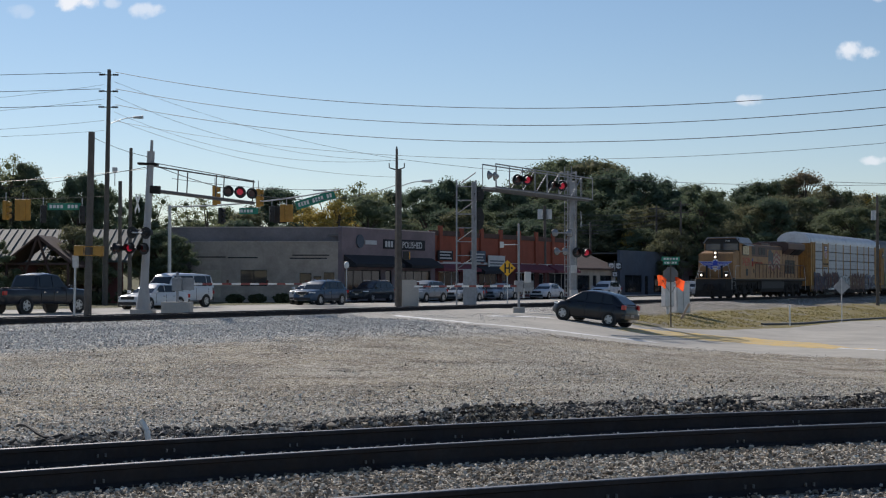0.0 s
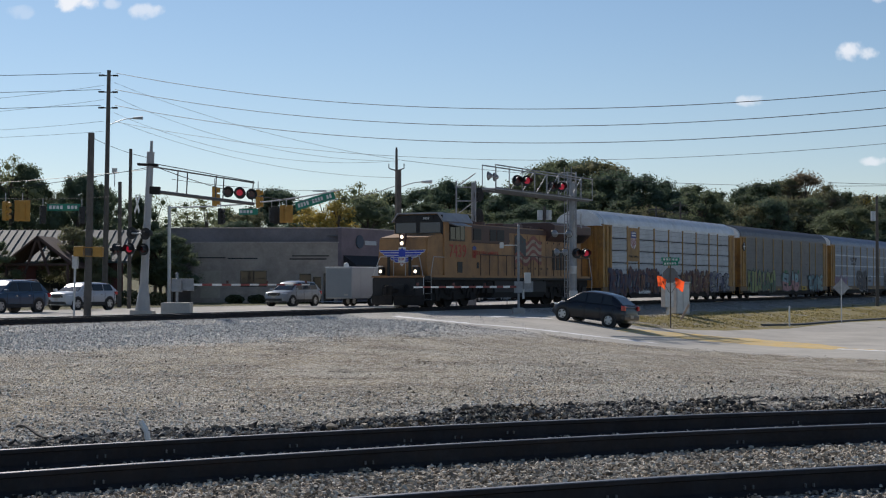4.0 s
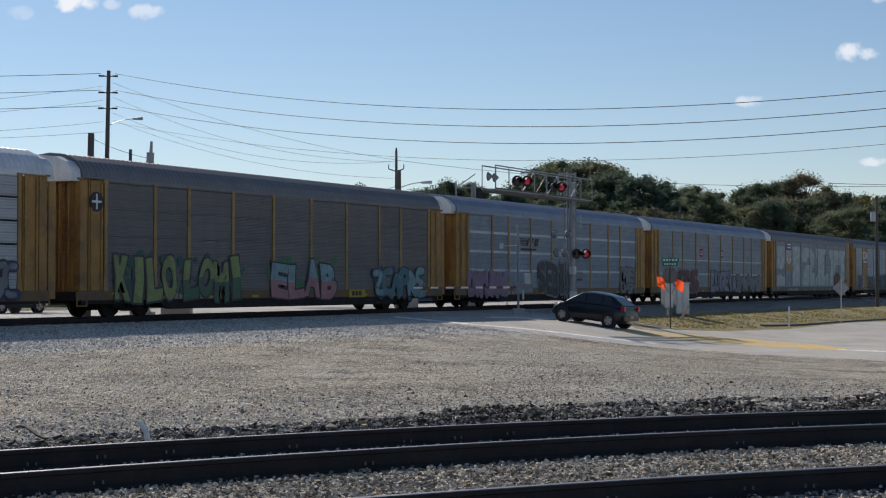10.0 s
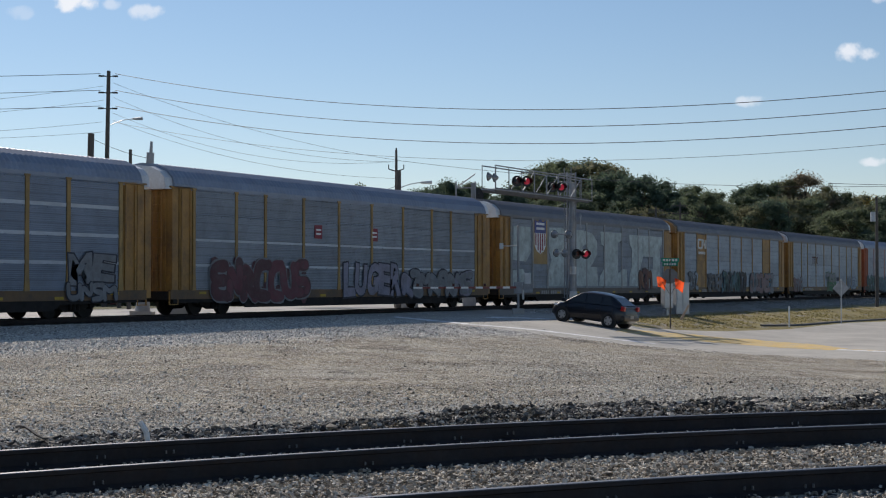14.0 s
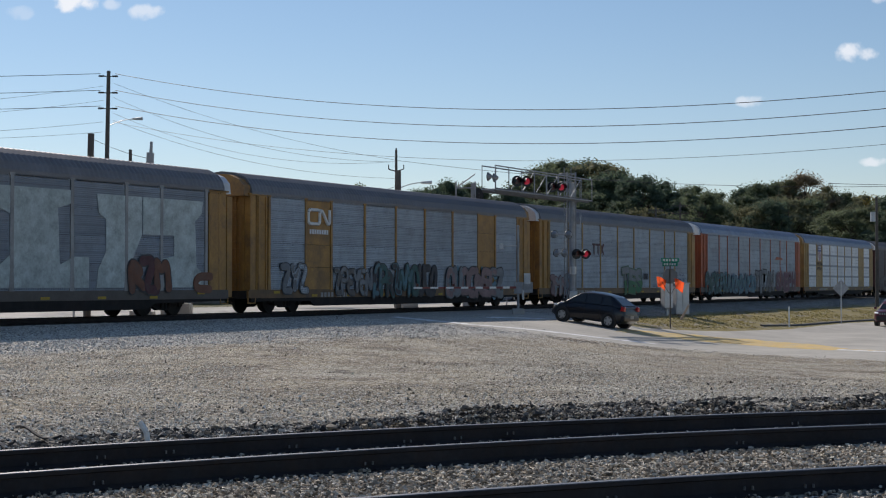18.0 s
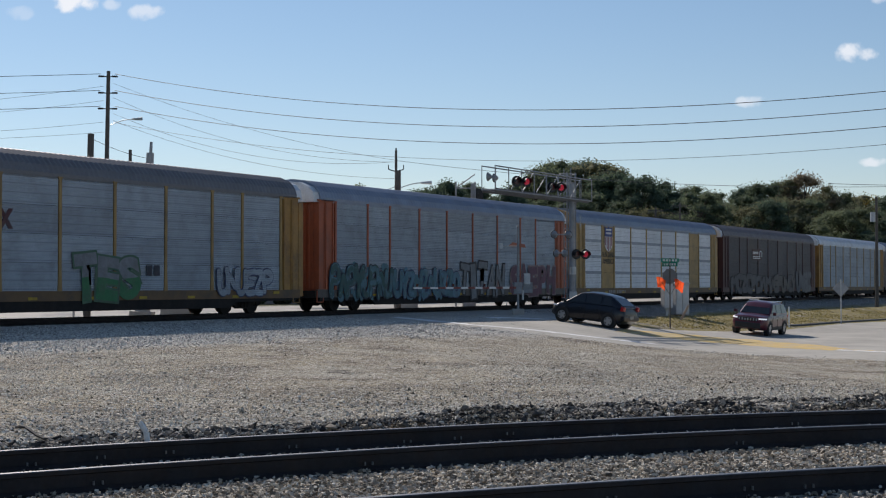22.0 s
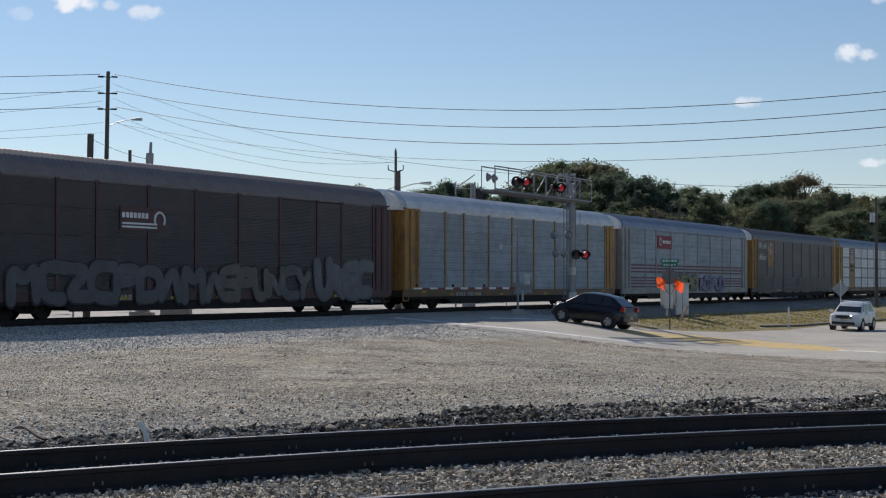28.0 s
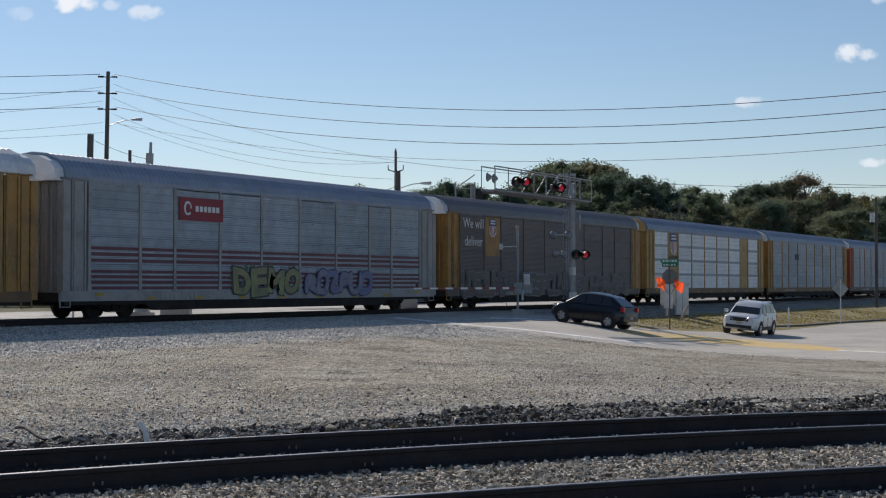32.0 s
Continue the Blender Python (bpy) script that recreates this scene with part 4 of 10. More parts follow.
    th["edges"] = edges
    return th


def bars(parent, x, z, w, h, n, mt, name="lettering", y=None):
    """Unreadable writing as plain bars."""
    bm = bmesh.new()
    y = -HALF - 0.07 if y is None else y
    for k in range(n):
        box(bm, x - w / 2 + w * k / n, x - w / 2 + w * (k + 0.72) / n, y - 0.008, y, z - h / 2, z + h / 2)
    return part(name, bm, mt, parent)


CARS = []
c = autorack("white-panelled autorack wagon with yellow posts and purple graffiti", "rail_yellow", "pan_silver", "roof_white", "rail_yellow", rows=5, wide_gap=True, post_w=0.16)
bm = bmesh.new()
box(bm, -9.2, -7.32, -HALF - 0.062, -HALF - 0.035, 2.7, 4.92)
part("emblem_panel", bm, "rail_yellow", c, "yellow panel with a shield")
shield(c, -8.26, 4.1, 0.95)
lettering("slogan", "BUILDING AMERICA", 0.2, "logo_black", pose(-8.26, -HALF - 0.07, 2.95), c)
bubbles(c, -12.5, -8.0, 0.62, 2.45, 6, ("g_blue", "g_indigo", "g_maroon"), "g_indigo", 21, mist="g_maroon", glint="g_tan")
bubbles(c, -8.0, -3.5, 0.62, 2.4, 6, ("g_indigo", "g_maroon", "g_rust"), "g_indigo", 22, mist="g_maroon", glint="g_tan")
bubbles(c, -3.1, 0.9, 0.7, 2.1, 4, ("pan_silver",), "g_black", 31, fat=0.2)
bubbles(c, 1.1, 7.0, 0.62, 2.35, 7, ("g_maroon", "g_rust", "g_tan"), "g_maroon", 23, mist="g_maroon", glint="g_tan")
bubbles(c, 7.3, 11.9, 0.66, 2.25, 5, ("g_steel", "g_lilac", "g_blue"), "g_navy", 24)
bars(c, -6.3, 0.66, 2.2, 0.2, 10, "logo_white", y=-HALF - 0.1)
CARS.append(c)

c = autorack("dark grey autorack wagon with pale yellow posts and lime graffiti", "rail_yellow_pale", "pan_grey", "roof_grey", "rail_yellow", rows=4, post_w=0.17)
bm = bmesh.new()
cyl(bm, (-12.6, -HALF - 0.08, 4.2), (-12.6, -HALF - 0.03, 4.2), 0.36, seg=24)
em = part("round_emblem", bm, "logo_black", c, "round dark emblem with a pale cross")
bm = bmesh.new()
box(bm, -12.85, -12.35, -HALF - 0.088, -HALF - 0.08, 4.16, 4.24)
box(bm, -12.64, -12.56, -HALF - 0.09, -HALF - 0.08, 3.92, 4.48)
part("emblem_cross", bm, "logo_white", em)
graffiti(c, "KILO", -11.6, -8.0, 0.6, 2.3, ("g_lime", "g_lime"), "g_dark", "g_teal", 3)
graffiti(c, "LOMI", -7.6, -3.7, 0.6, 2.25, ("g_lime", "g_moss"), "g_dark", "g_teal", 4)
graffiti(c, "ELAB", -1.7, 3.4, 0.62, 2.2, ("g_aqua", "g_rose"), "g_navy", "g_green", 5)
bubbles(c, 6.75, 11.5, 0.66, 2.2, 4, ("g_aqua", "g_cyan"), "g_navy", 6, fat=0.22, mist="g_blue")
bm = bmesh.new()
box(bm, 4.5, 5.9, -HALF - 0.075, -HALF - 0.04, 0.62, 0.98)
ob = part("owner_plate", bm, "reflector_dirty", c, "small yellow owner plate")
bars(ob, 5.2, 0.8, 0.9, 0.2, 3, "logo_black", "owner_mark", y=-HALF - 0.076)
CARS.append(c)

c = autorack("blue-grey autorack wagon with pale stripes and yellow posts", "rail_yellow_pale", "pan_blue", "roof_blue", "rail_yellow", rows=4, post_w=0.18, bands=((1.92, 0.13), (2.92, 0.13), (3.95, 0.13)))
bm = bmesh.new()
for k in range(5):
    box(bm, -5.9 + 0.06 * k, -5.0 + 0.03 * k, -HALF - 0.06, -HALF - 0.04, 3.78 - 0.09 * k, 3.83 - 0.09 * k)
prism(bm, [(-5.0, 3.4), (-4.8, 3.4), (-4.55, 3.85), (-4.75, 3.85)], "y", -HALF - 0.06, -HALF - 0.04)
prism(bm, [(-4.5, 3.4), (-4.3, 3.4), (-4.0, 3.85), (-4.2, 3.85)], "y", -HALF - 0.06, -HALF - 0.04)
prism(bm, [(-3.95, 3.4), (-3.5, 3.4), (-3.3, 3.85), (-3.75, 3.85)], "y", -HALF - 0.06, -HALF - 0.04)
part("railway_emblem", bm, "logo_black", c, "black emblem of slanting bars")
bars(c, -4.7, 3.2, 2.1, 0.12, 15, "logo_black")
bubbles(c, -12.1, -7.4, 0.62, 2.2, 5, ("g_purple",), "g_lilac", 27, fat=0.25)
graffiti(c, "SEDIM", -3.4, 1.35, 0.62, 2.55, ("g_navy",), "g_steel", None, 7, fat=0.055)
bars(c, 2.4, 1.9, 1.2, 0.14, 4, "g_steel", "small_tag")
bars(c, 2.4, 1.5, 1.2, 0.14, 4, "g_navy", "small_tag")
graffiti(c, "ME", 9.2, 11.7, 1.3, 2.35, ("g_steel",), "g_navy", None, 8, fat=0.055)
bubbles(c, 9.2, 11.7, 0.66, 1.35, 3, ("g_steel",), "g_navy", 28, fat=0.26)
CARS.append(c)

c = autorack("light grey autorack wagon with yellow posts and maroon graffiti", "rail_yellow_pale", "pan_mid", "roof_blue", "rail_yellow", rows=4, post_w=0.16, bands=((1.92, 0.1), (2.92, 0.1)))
for xx in (-3.2, 1.6):
    bm = bmesh.new()
    box(bm, xx - 0.3, xx + 0.3, -HALF - 0.06, -HALF - 0.04, 3.25, 3.85)
    lb = part("red_label", bm, "logo_red", c)
    bm = bmesh.new()
    box(bm, xx - 0.2, xx + 0.2, -HALF - 0.066, -HALF - 0.058, 3.42, 3.5)
    box(bm, xx - 0.2, xx + 0.2, -HALF - 0.066, -HALF - 0.058, 3.6, 3.68)
    part("label_bars", bm, "logo_white", lb)
bubbles(c, -10.9, -4.1, 0.62, 2.45, 5, ("g_maroon", "g_crimson"), "g_steel", 29, fat=0.24, mist="g_maroon")
graffiti(c, "LUGER", -1.2, 4.1, 0.66, 2.25, ("g_lilac",), "g_navy", None, 9, fat=0.055)
bubbles(c, 4.2, 11.4, 0.66, 2.15, 6, ("g_lilac", "g_steel"), "g_navy", 34, fat=0.24)
CARS.append(c)

c = autorack("grey autorack wagon covered by tall pale green-white lettering", "rail_grey", "pan_mid", "roof_grey", "rail_yellow", rows=4, post_w=0.16, sill="sill_dark")
block_letter(c, [[(-11.9, 1.1), (-9.6, 1.1), (-9.5, 1.9), (-10.3, 1.85), (-10.6, 2.1), (-11.9, 2.0)], [(-11.9, 2.6), (-10.2, 2.5), (-9.6, 3.0), (-9.6, 4.5), (-11.8, 4.5)]], "g_mint")
block_letter(c, [[(-7.2, 1.1), (-4.6, 1.1), (-4.9, 1.9), (-4.7, 2.6), (-4.95, 3.4), (-4.6, 4.45), (-5.2, 4.6), (-7.0, 4.55), (-7.1, 3.2), (-6.7, 2.7), (-7.1, 2.0)]], "g_mint")
block_letter(c, [[(-4.1, 3.3), (-3.9, 4.5), (-2.2, 4.55), (-0.6, 4.4), (0.2, 3.9), (0.2, 3.1), (-0.5, 2.55), (-0.9, 3.0), (-1.5, 3.7), (-2.0, 3.6), (-2.4, 3.2)], [(-0.5, 2.55), (-0.9, 3.0), (-2.6, 3.0), (-3.7, 2.3), (-4.0, 1.1), (-1.2, 1.1), (-1.3, 1.7), (-0.9, 2.3)], [(-1.2, 1.1), (0.3, 1.1), (0.2, 2.3), (-0.9, 2.3), (-1.3, 1.7)]], "g_mint")
block_letter(c, [[(0.7, 4.55), (4.4, 4.55), (4.35, 4.1), (3.6, 3.9), (3.7, 1.9), (4.4, 2.2), (5.2, 2.2), (5.2, 1.1), (0.5, 1.1), (0.6, 1.7), (1.3, 2.2), (1.3, 3.6), (0.8, 3.8)]], "g_mint")
block_letter(c, [[(5.6, 4.5), (8.1, 4.5), (8.1, 3.1), (7.6, 2.2), (7.5, 1.1), (5.6, 1.1), (5.7, 1.8), (6.1, 2.4), (6.1, 3.6), (5.7, 3.8)], [(8.15, 4.5), (11.8, 4.5), (11.7, 4.0), (11.3, 3.7), (11.4, 1.9), (11.9, 1.6), (11.8, 1.1), (9.2, 1.1), (9.3, 2.2), (10.0, 2.3), (10.0, 3.1), (8.15, 3.1)]], "g_mint")
bm = bmesh.new()
box(bm, -9.2, -7.32, -HALF - 0.062, -HALF - 0.03, 2.4, 4.92)
part("emblem_panel", bm, "rail_yellow_pale", c, "faded yellow panel under the shield")
shield(c, -8.3, 3.95, 1.55)
bubbles(c, 7.4, 9.6, 0.9, 2.6, 2, ("g_rust", "g_maroon"), "g_dark", 35)
bubbles(c, 11.2, 12.4, 0.9, 1.8, 1, ("g_rust",), "g_rust", 36)
bm = bmesh.new()
box(bm, 12.2, 13.0, -HALF - 0.06, -HALF - 0.02, 1.0, 4.85)
part("end_panel", bm, "rail_yellow", c, "weathered yellow end panel")
CARS.append(c)


def yellow_body(label, panel, roof, rows, emblem, wide, paint_mt="rail_yellow", bands=()):
    c = autorack(label, paint_mt, panel, roof, paint_mt, rows=rows, solid=(1, 7), post_w=0.15, wide_gap=wide, full_end=True, bands=bands, band_mt="band_grey", sill="sill_yellow")
    return c


c = yellow_body("yellow autorack wagon with inset silver panels and dull graffiti", "pan_light", "roof_grey", 4, 0, False)
bm = bmesh.new()
tube(bm, [Vector((x, -HALF - 0.06, z)) for x, z in ((-8.32, 4.52), (-9.0, 4.52), (-9.13, 4.42), (-9.13, 4.0), (-9.0, 3.9), (-8.32, 3.9), (-8.22, 4.0), (-8.22, 4.42), (-8.12, 4.52), (-8.0, 4.46), (-7.62, 3.96), (-7.5, 3.9), (-7.42, 4.0), (-7.42, 4.55))], 0.075, 6)
part("railway_emblem", bm, "logo_white", c, "white emblem of one bent tube")
bars(c, -8.27, 3.55, 1.55, 0.2, 8, "logo_white")
bubbles(c, -11.2, -9.2, 0.9, 2.3, 2, ("g_steel", "pan_light"), "g_dark", 11, fat=0.2)
bubbles(c, -7.0, -3.8, 0.75, 2.2, 4, ("g_taupe", "g_steel"), "g_dark", 12, fat=0.2)
bubbles(c, -3.6, 2.5, 0.66, 2.45, 7, ("g_teal", "g_dark", "g_cyan"), "g_black", 37, mist=None)
bubbles(c, 3.6, 10.1, 0.6, 2.3, 6, ("g_salmon", "g_steel", "g_salmon"), "g_black", 38, fat=0.24, mist="g_sky")
CARS.append(c)

c = autorack("pale blue-grey autorack wagon with narrow yellow posts", "rail_yellow_pale", "pan_light", "roof_grey", "rail_yellow", rows=4, post_w=0.14)
bm = bmesh.new()
for xx in (-5.4, -4.75):
    box(bm, xx - 0.28, xx + 0.28, -HALF - 0.06, -HALF - 0.04, 3.66, 3.78)
    box(bm, xx - 0.07, xx + 0.07, -HALF - 0.06, -HALF - 0.04, 3.1, 3.7)
for sgn in (-1, 1):
    prism(bm, [(-4.1 - sgn * 0.35, 3.1), (-4.1 - sgn * 0.15, 3.1), (-4.1 + sgn * 0.35, 3.78), (-4.1 + sgn * 0.15, 3.78)], "y", -HALF - 0.06 - 0.003 * sgn, -HALF - 0.04)
part("owner_mark", bm, "g_maroon", c, "faded dark red mark of bars")
bubbles(c, -12.0, -9.2, 0.64, 2.0, 3, ("g_salmon", "g_steel"), "g_maroon", 40)
graffiti(c, "TES", -0.8, 2.8, 0.62, 2.3, ("g_steel", "g_green"), "g_moss", None, 13, fat=0.055)
bars(c, 3.6, 1.75, 0.9, 0.4, 2, "g_navy", "small_tag")
bubbles(c, 7.6, 11.3, 0.8, 2.05, 4, ("pan_light",), "g_blue", 14, fat=0.2)
CARS.append(c)


def orange_car(label):
    c = autorack(label, "rail_orange", "pan_light", "roof_blue", "rail_orange", rows=4, post_w=0.12)
    bm = bmesh.new()
    prism(bm, [(5.6, 3.32), (7.9, 3.32), (7.8, 3.5), (6.2, 3.58)], "y", -HALF - 0.06, -HALF - 0.04)
    part("railway_emblem", bm, "rail_orange", c, "orange swoosh shape")
    return c


c = orange_car("grey autorack wagon with orange posts and turquoise graffiti")
bubbles(c, -12.5, -7.1, 0.60, 2.35, 6, ("g_cyan", "g_teal"), "g_navy", 41, mist="g_cyan", glint="g_aqua")
bubbles(c, -6.9, -0.2, 0.60, 2.2, 7, ("g_sky", "g_cyan"), "g_blue", 42, mist="g_sky")
graffiti(c, "TITAN", -0.1, 5.1, 0.62, 2.35, ("g_steel",), "g_black", None, 15, fat=0.03)
graffiti(c, "SAEPH", 5.9, 11.9, 0.66, 2.3, ("g_plum",), "g_salmon", None, 16, fat=0.055)
CARS.append(c)


def white_yellow(label):
    c = yellow_body(label, "pan_white", "roof_blue", 4, 1, False, "yellow_clean", tuple((PZ0 + 0.995 * k - 0.09, 0.18) for k in (1, 2, 3)))
    shield(c, -8.25, 4.1, 1.25)
    lettering("slogan", "BUILDING", 0.46, "logo_black", pose(-8.25, -HALF - 0.07, 2.98), c)
    lettering("slogan", "AMERICA", 0.46, "logo_black", pose(-8.25, -HALF - 0.07, 2.55), c)
    return c


CARS.append(white_yellow("bright yellow autorack wagon with clean white panels"))

c = autorack("dark brown autorack wagon with white outline graffiti", "rail_brown", "pan_brown", "roof_brown", "rail_brown", rows=4, post_w=0.14, sill="rail_brown")
bm = bmesh.new()
box(bm, -6.0, -3.4, -HALF - 0.07, -HALF - 0.05, 3.25, 4.15)
sg = part("emblem_board", bm, "rail_brown", c, "brown board with white bars")
bm = bmesh.new()
for k in range(7):
    box(bm, -5.9 + 0.22 * k, -5.74 + 0.22 * k, -HALF - 0.08, -HALF - 0.07, 3.72, 3.92)
box(bm, -5.9, -3.9, -HALF - 0.08, -HALF - 0.07, 3.48, 3.55)
box(bm, -5.9, -3.9, -HALF - 0.08, -HALF - 0.07, 3.35, 3.42)
tube(bm, [Vector((-3.75 + 0.3 * math.cos(a / 10 * 4.2 - 0.6), -HALF - 0.075, 3.68 + 0.3 * math.sin(a / 10 * 4.2 - 0.6))) for a in range(11)], 0.05, 5)
part("emblem_bars", bm, "logo_white", sg)
bubbles(c, -11.6, -1.0, 0.62, 2.3, 6, ("g_faint",), "g_black", 44, fat=0.27)
bubbles(c, -0.9, 6.6, 0.62, 2.2, 5, ("g_faint", "g_taupe"), "g_black", 45, fat=0.27)
bubbles(c, 7.1, 11.7, 0.66, 2.6, 3, ("g_ash",), "g_faint", 46, fat=0.3)
CARS.append(c)

c = autorack("pale blue-grey autorack wagon with slim yellow posts, unmarked", "rail_yellow_pale", "pan_light", "roof_white", "rail_yellow", rows=4, post_w=0.14)
CARS.append(c)

c = autorack("silver-grey autorack wagon with dark red stripes low on its side", "rail_grey", "pan_light", "roof_blue", "rail_grey", rows=4, post_w=0.14, bands=((1.06, 0.11), (1.26, 0.12), (1.46, 0.12), (1.66, 0.11), (2.06, 0.12), (2.28, 0.13), (2.50, 0.12)), band_mt="band_red", sill="rail_grey")
bm = bmesh.new()
box(bm, -7.0, -4.2, -HALF - 0.08, -HALF - 0.05, 3.75, 4.65)
sg = part("emblem_board", bm, "logo_red", c, "dark red board with a white mark")
bars(sg, -5.2, 4.22, 1.6, 0.22, 6, "logo_white", y=-HALF - 0.082)
bm = bmesh.new()
tube(bm, [Vector((-6.5 + 0.2 * math.cos(a * 0.5), -HALF - 0.085, 4.22 + 0.24 * math.sin(a * 0.5))) for a in range(12)], 0.05, 5)
part("emblem_ring", bm, "logo_white", sg)
graffiti(c, "DEMO", -3.5, 1.35, 0.82, 1.95, ("g_yellow",), "g_dark", "g_moss", 17, fat=0.06)
bubbles(c, 1.8, 7.3, 0.86, 2.0, 4, ("g_periwinkle", "g_lilac"), "g_blue", 48, fat=0.25)
CARS.append(c)

c = autorack("brownish grey autorack wagon with yellow ends and faint lettering", "rail_taupe", "pan_taupe", "roof_grey", "rail_yellow", rows=4, post_w=0.15)
lettering("slogan", "We will", 0.75, "logo_white", pose(-10.6, -HALF - 0.06, 4.25), c)
lettering("slogan", "deliver", 0.75, "logo_white", pose(-10.6, -HALF - 0.06, 3.3), c)
bm = bmesh.new()
box(bm, -9.2, -7.5, -HALF - 0.064, -HALF - 0.035, 2.8, 4.9)
part("emblem_panel", bm, "rail_yellow", c, "yellow panel with a shield")
shield(c, -8.35, 4.3, 0.8)
bubbles(c, -12.0, -6.8, 0.66, 2.1, 5, ("pan_taupe", "g_taupe"), "g_steel", 49)
bubbles(c, -4.6, 4.5, 0.66, 2.1, 8, ("pan_taupe", "g_taupe"), "g_lilac", 50, fat=0.2)
bubbles(c, 5.2, 11.5, 0.66, 2.0, 5, ("pan_taupe",), "g_steel", 51, fat=0.2)
CARS.append(c)

CARS.append(white_yellow("yellow autorack wagon with white panels and a blue-topped shield"))
c = autorack("light grey autorack wagon with yellow posts and a small dark emblem", "rail_yellow", "pan_light", "roof_blue", "rail_yellow", rows=4, post_w=0.14)
bars(c, -4.7, 3.7, 1.4, 0.5, 3, "logo_black", "railway_emblem")
CARS.append(c)
CARS.append(orange_car("light grey autorack wagon with orange posts and clean sides"))
c = autorack("grey autorack wagon with slim yellow posts and plain sides", "rail_yellow_pale", "pan_mid", "roof_grey", "rail_yellow", rows=4, post_w=0.14)
CARS.append(c)
# ---- the diesel locomotive: local x runs back along the train, its nose towards -x
paint("loco_yellow", (0.345, 0.185, 0.075), 0.6, (0.075, 0.048, 0.04), 0.75, 0.6)
paint("loco_grey", (0.022, 0.022, 0.024), 0.7, (0.025, 0.022, 0.02), 0.6)
paint("loco_roof", (0.33, 0.33, 0.34), 0.5, (0.12, 0.11, 0.1), 0.5)
paint("loco_brown", (0.10, 0.055, 0.045), 0.6)
# the blue in this base colour stands in for reflected sky
M["cab_glass"] = mat("cab_glass", (0.035, 0.05, 0.085), 0.06, 0, 0.05, spec=0.8)
paint("num_red", (0.42, 0.05, 0.03), 0.55, amt=0.2)
paint("wing_blue", (0.03, 0.055, 0.40), 0.45, amt=0.1)
paint("flag_red", (0.25, 0.075, 0.06), 0.55, amt=0.3)
paint("flag_white", (0.36, 0.28, 0.21), 0.55, amt=0.3)
paint("flag_blue", (0.045, 0.055, 0.065), 0.55, amt=0.3)
LOCO = thing("diesel_locomotive", "weathered yellow diesel freight locomotive with grey underframe and headlights lit", "locomotive")
bm = bmesh.new()
box(bm, -11.0, 10.35, -1.5, 1.5, 1.42, 1.62, 0.02)
box(bm, -11.1, 10.4, -1.1, 1.1, 0.7, 1.42)
part("deck", bm, "loco_grey", LOCO)
bm = bmesh.new()
for y in (-1.53, 1.5):
    box(bm, -10.4, 9.9, y, y + 0.03, 1.54, 1.66)
part("sill_stripe", bm, "loco_yellow", LOCO, "yellow deck edge stripe")
# nose
bm = bmesh.new()
prism(bm, [(-10.55, 1.62), (-10.75, 2.2), (-10.6, 3.40), (-8.9, 3.66), (-8.9, 1.62)], "y", -1.42, 1.42)
bmesh.ops.bevel(bm, geom=bm.edges[:], offset=0.06, segments=2, affect="EDGES")
NOSE = part("nose", bm, "loco_yellow", LOCO, "short yellow wedge nose", True)
# cab
bm = bmesh.new()
prism(bm, [(-1.5, 1.62), (1.5, 1.62), (1.5, 4.12), (1.2, 4.56), (-1.2, 4.56), (-1.5, 4.12)], "x", -8.95, -5.9)
bmesh.ops.bevel(bm, geom=bm.edges[:], offset=0.04, segments=1, affect="EDGES")
CAB = part("cab", bm, "loco_yellow", LOCO)
bm = bmesh.new()
prism(bm, [(-1.55, 4.20), (-1.2, 4.62), (1.2, 4.62), (1.55, 4.20), (1.5, 4.16), (1.18, 4.55), (-1.18, 4.55), (-1.5, 4.16)], "x", -9.15, -5.85)
part("cab_roof", bm, "loco_roof", LOCO)
bm = bmesh.new()
box(bm, -9.03, -8.95, -1.42, 1.42, 3.38, 4.5, 0.01)
part("windscreen_band", bm, "black", CAB)
bm = bmesh.new()
for y0, y1 in ((-1.32, -0.12), (0.12, 1.32)):
    box(bm, -9.05, -9.02, y0, y1, 3.66, 4.14)
part("windscreen", bm, "cab_glass", CAB, "dark cab windscreen, tinted blue for reflected sky")
bm = bmesh.new()
box(bm, -8.45, -6.75, -1.53, -1.48, 3.28, 4.06)
part("side_window_frame", bm, "black", CAB)
for x0, x1 in ((-8.37, -7.87), (-7.80, -7.33), (-7.27, -6.83)):
    bm = bmesh.new()
    box(bm, x0, x1, -1.545, -1.525, 3.35, 3.99)
    part("side_window", bm, "glass", CAB)
bm = bmesh.new()
prism(bm, [(-1.5, 4.10), (-1.98, 3.97), (-1.98, 4.01), (-1.5, 4.15)], "x", -8.5, -6.8)
part("sun_awning", bm, "loco_roof", CAB, "small grey awning over the side window")
bm = bmesh.new()
box(bm, -9.055, -9.025, -0.9, -0.05, 4.24, 4.44)
box(bm, -9.055, -9.025, 0.15, 0.9, 4.24, 4.44)
NB = part("number_board", bm, "black", CAB)
lettering("road_number", "7439", 0.2, "logo_white", pose(-9.07, -0.48, 4.27) @ pose(0, 0, 0, 0, 0, -90), NB)
lettering("road_number", "7439", 0.95, "num_red", pose(-7.5, -1.512, 2.52) @ pose(0, 0, 0), CAB, spacing=1.02, label="large red road number")
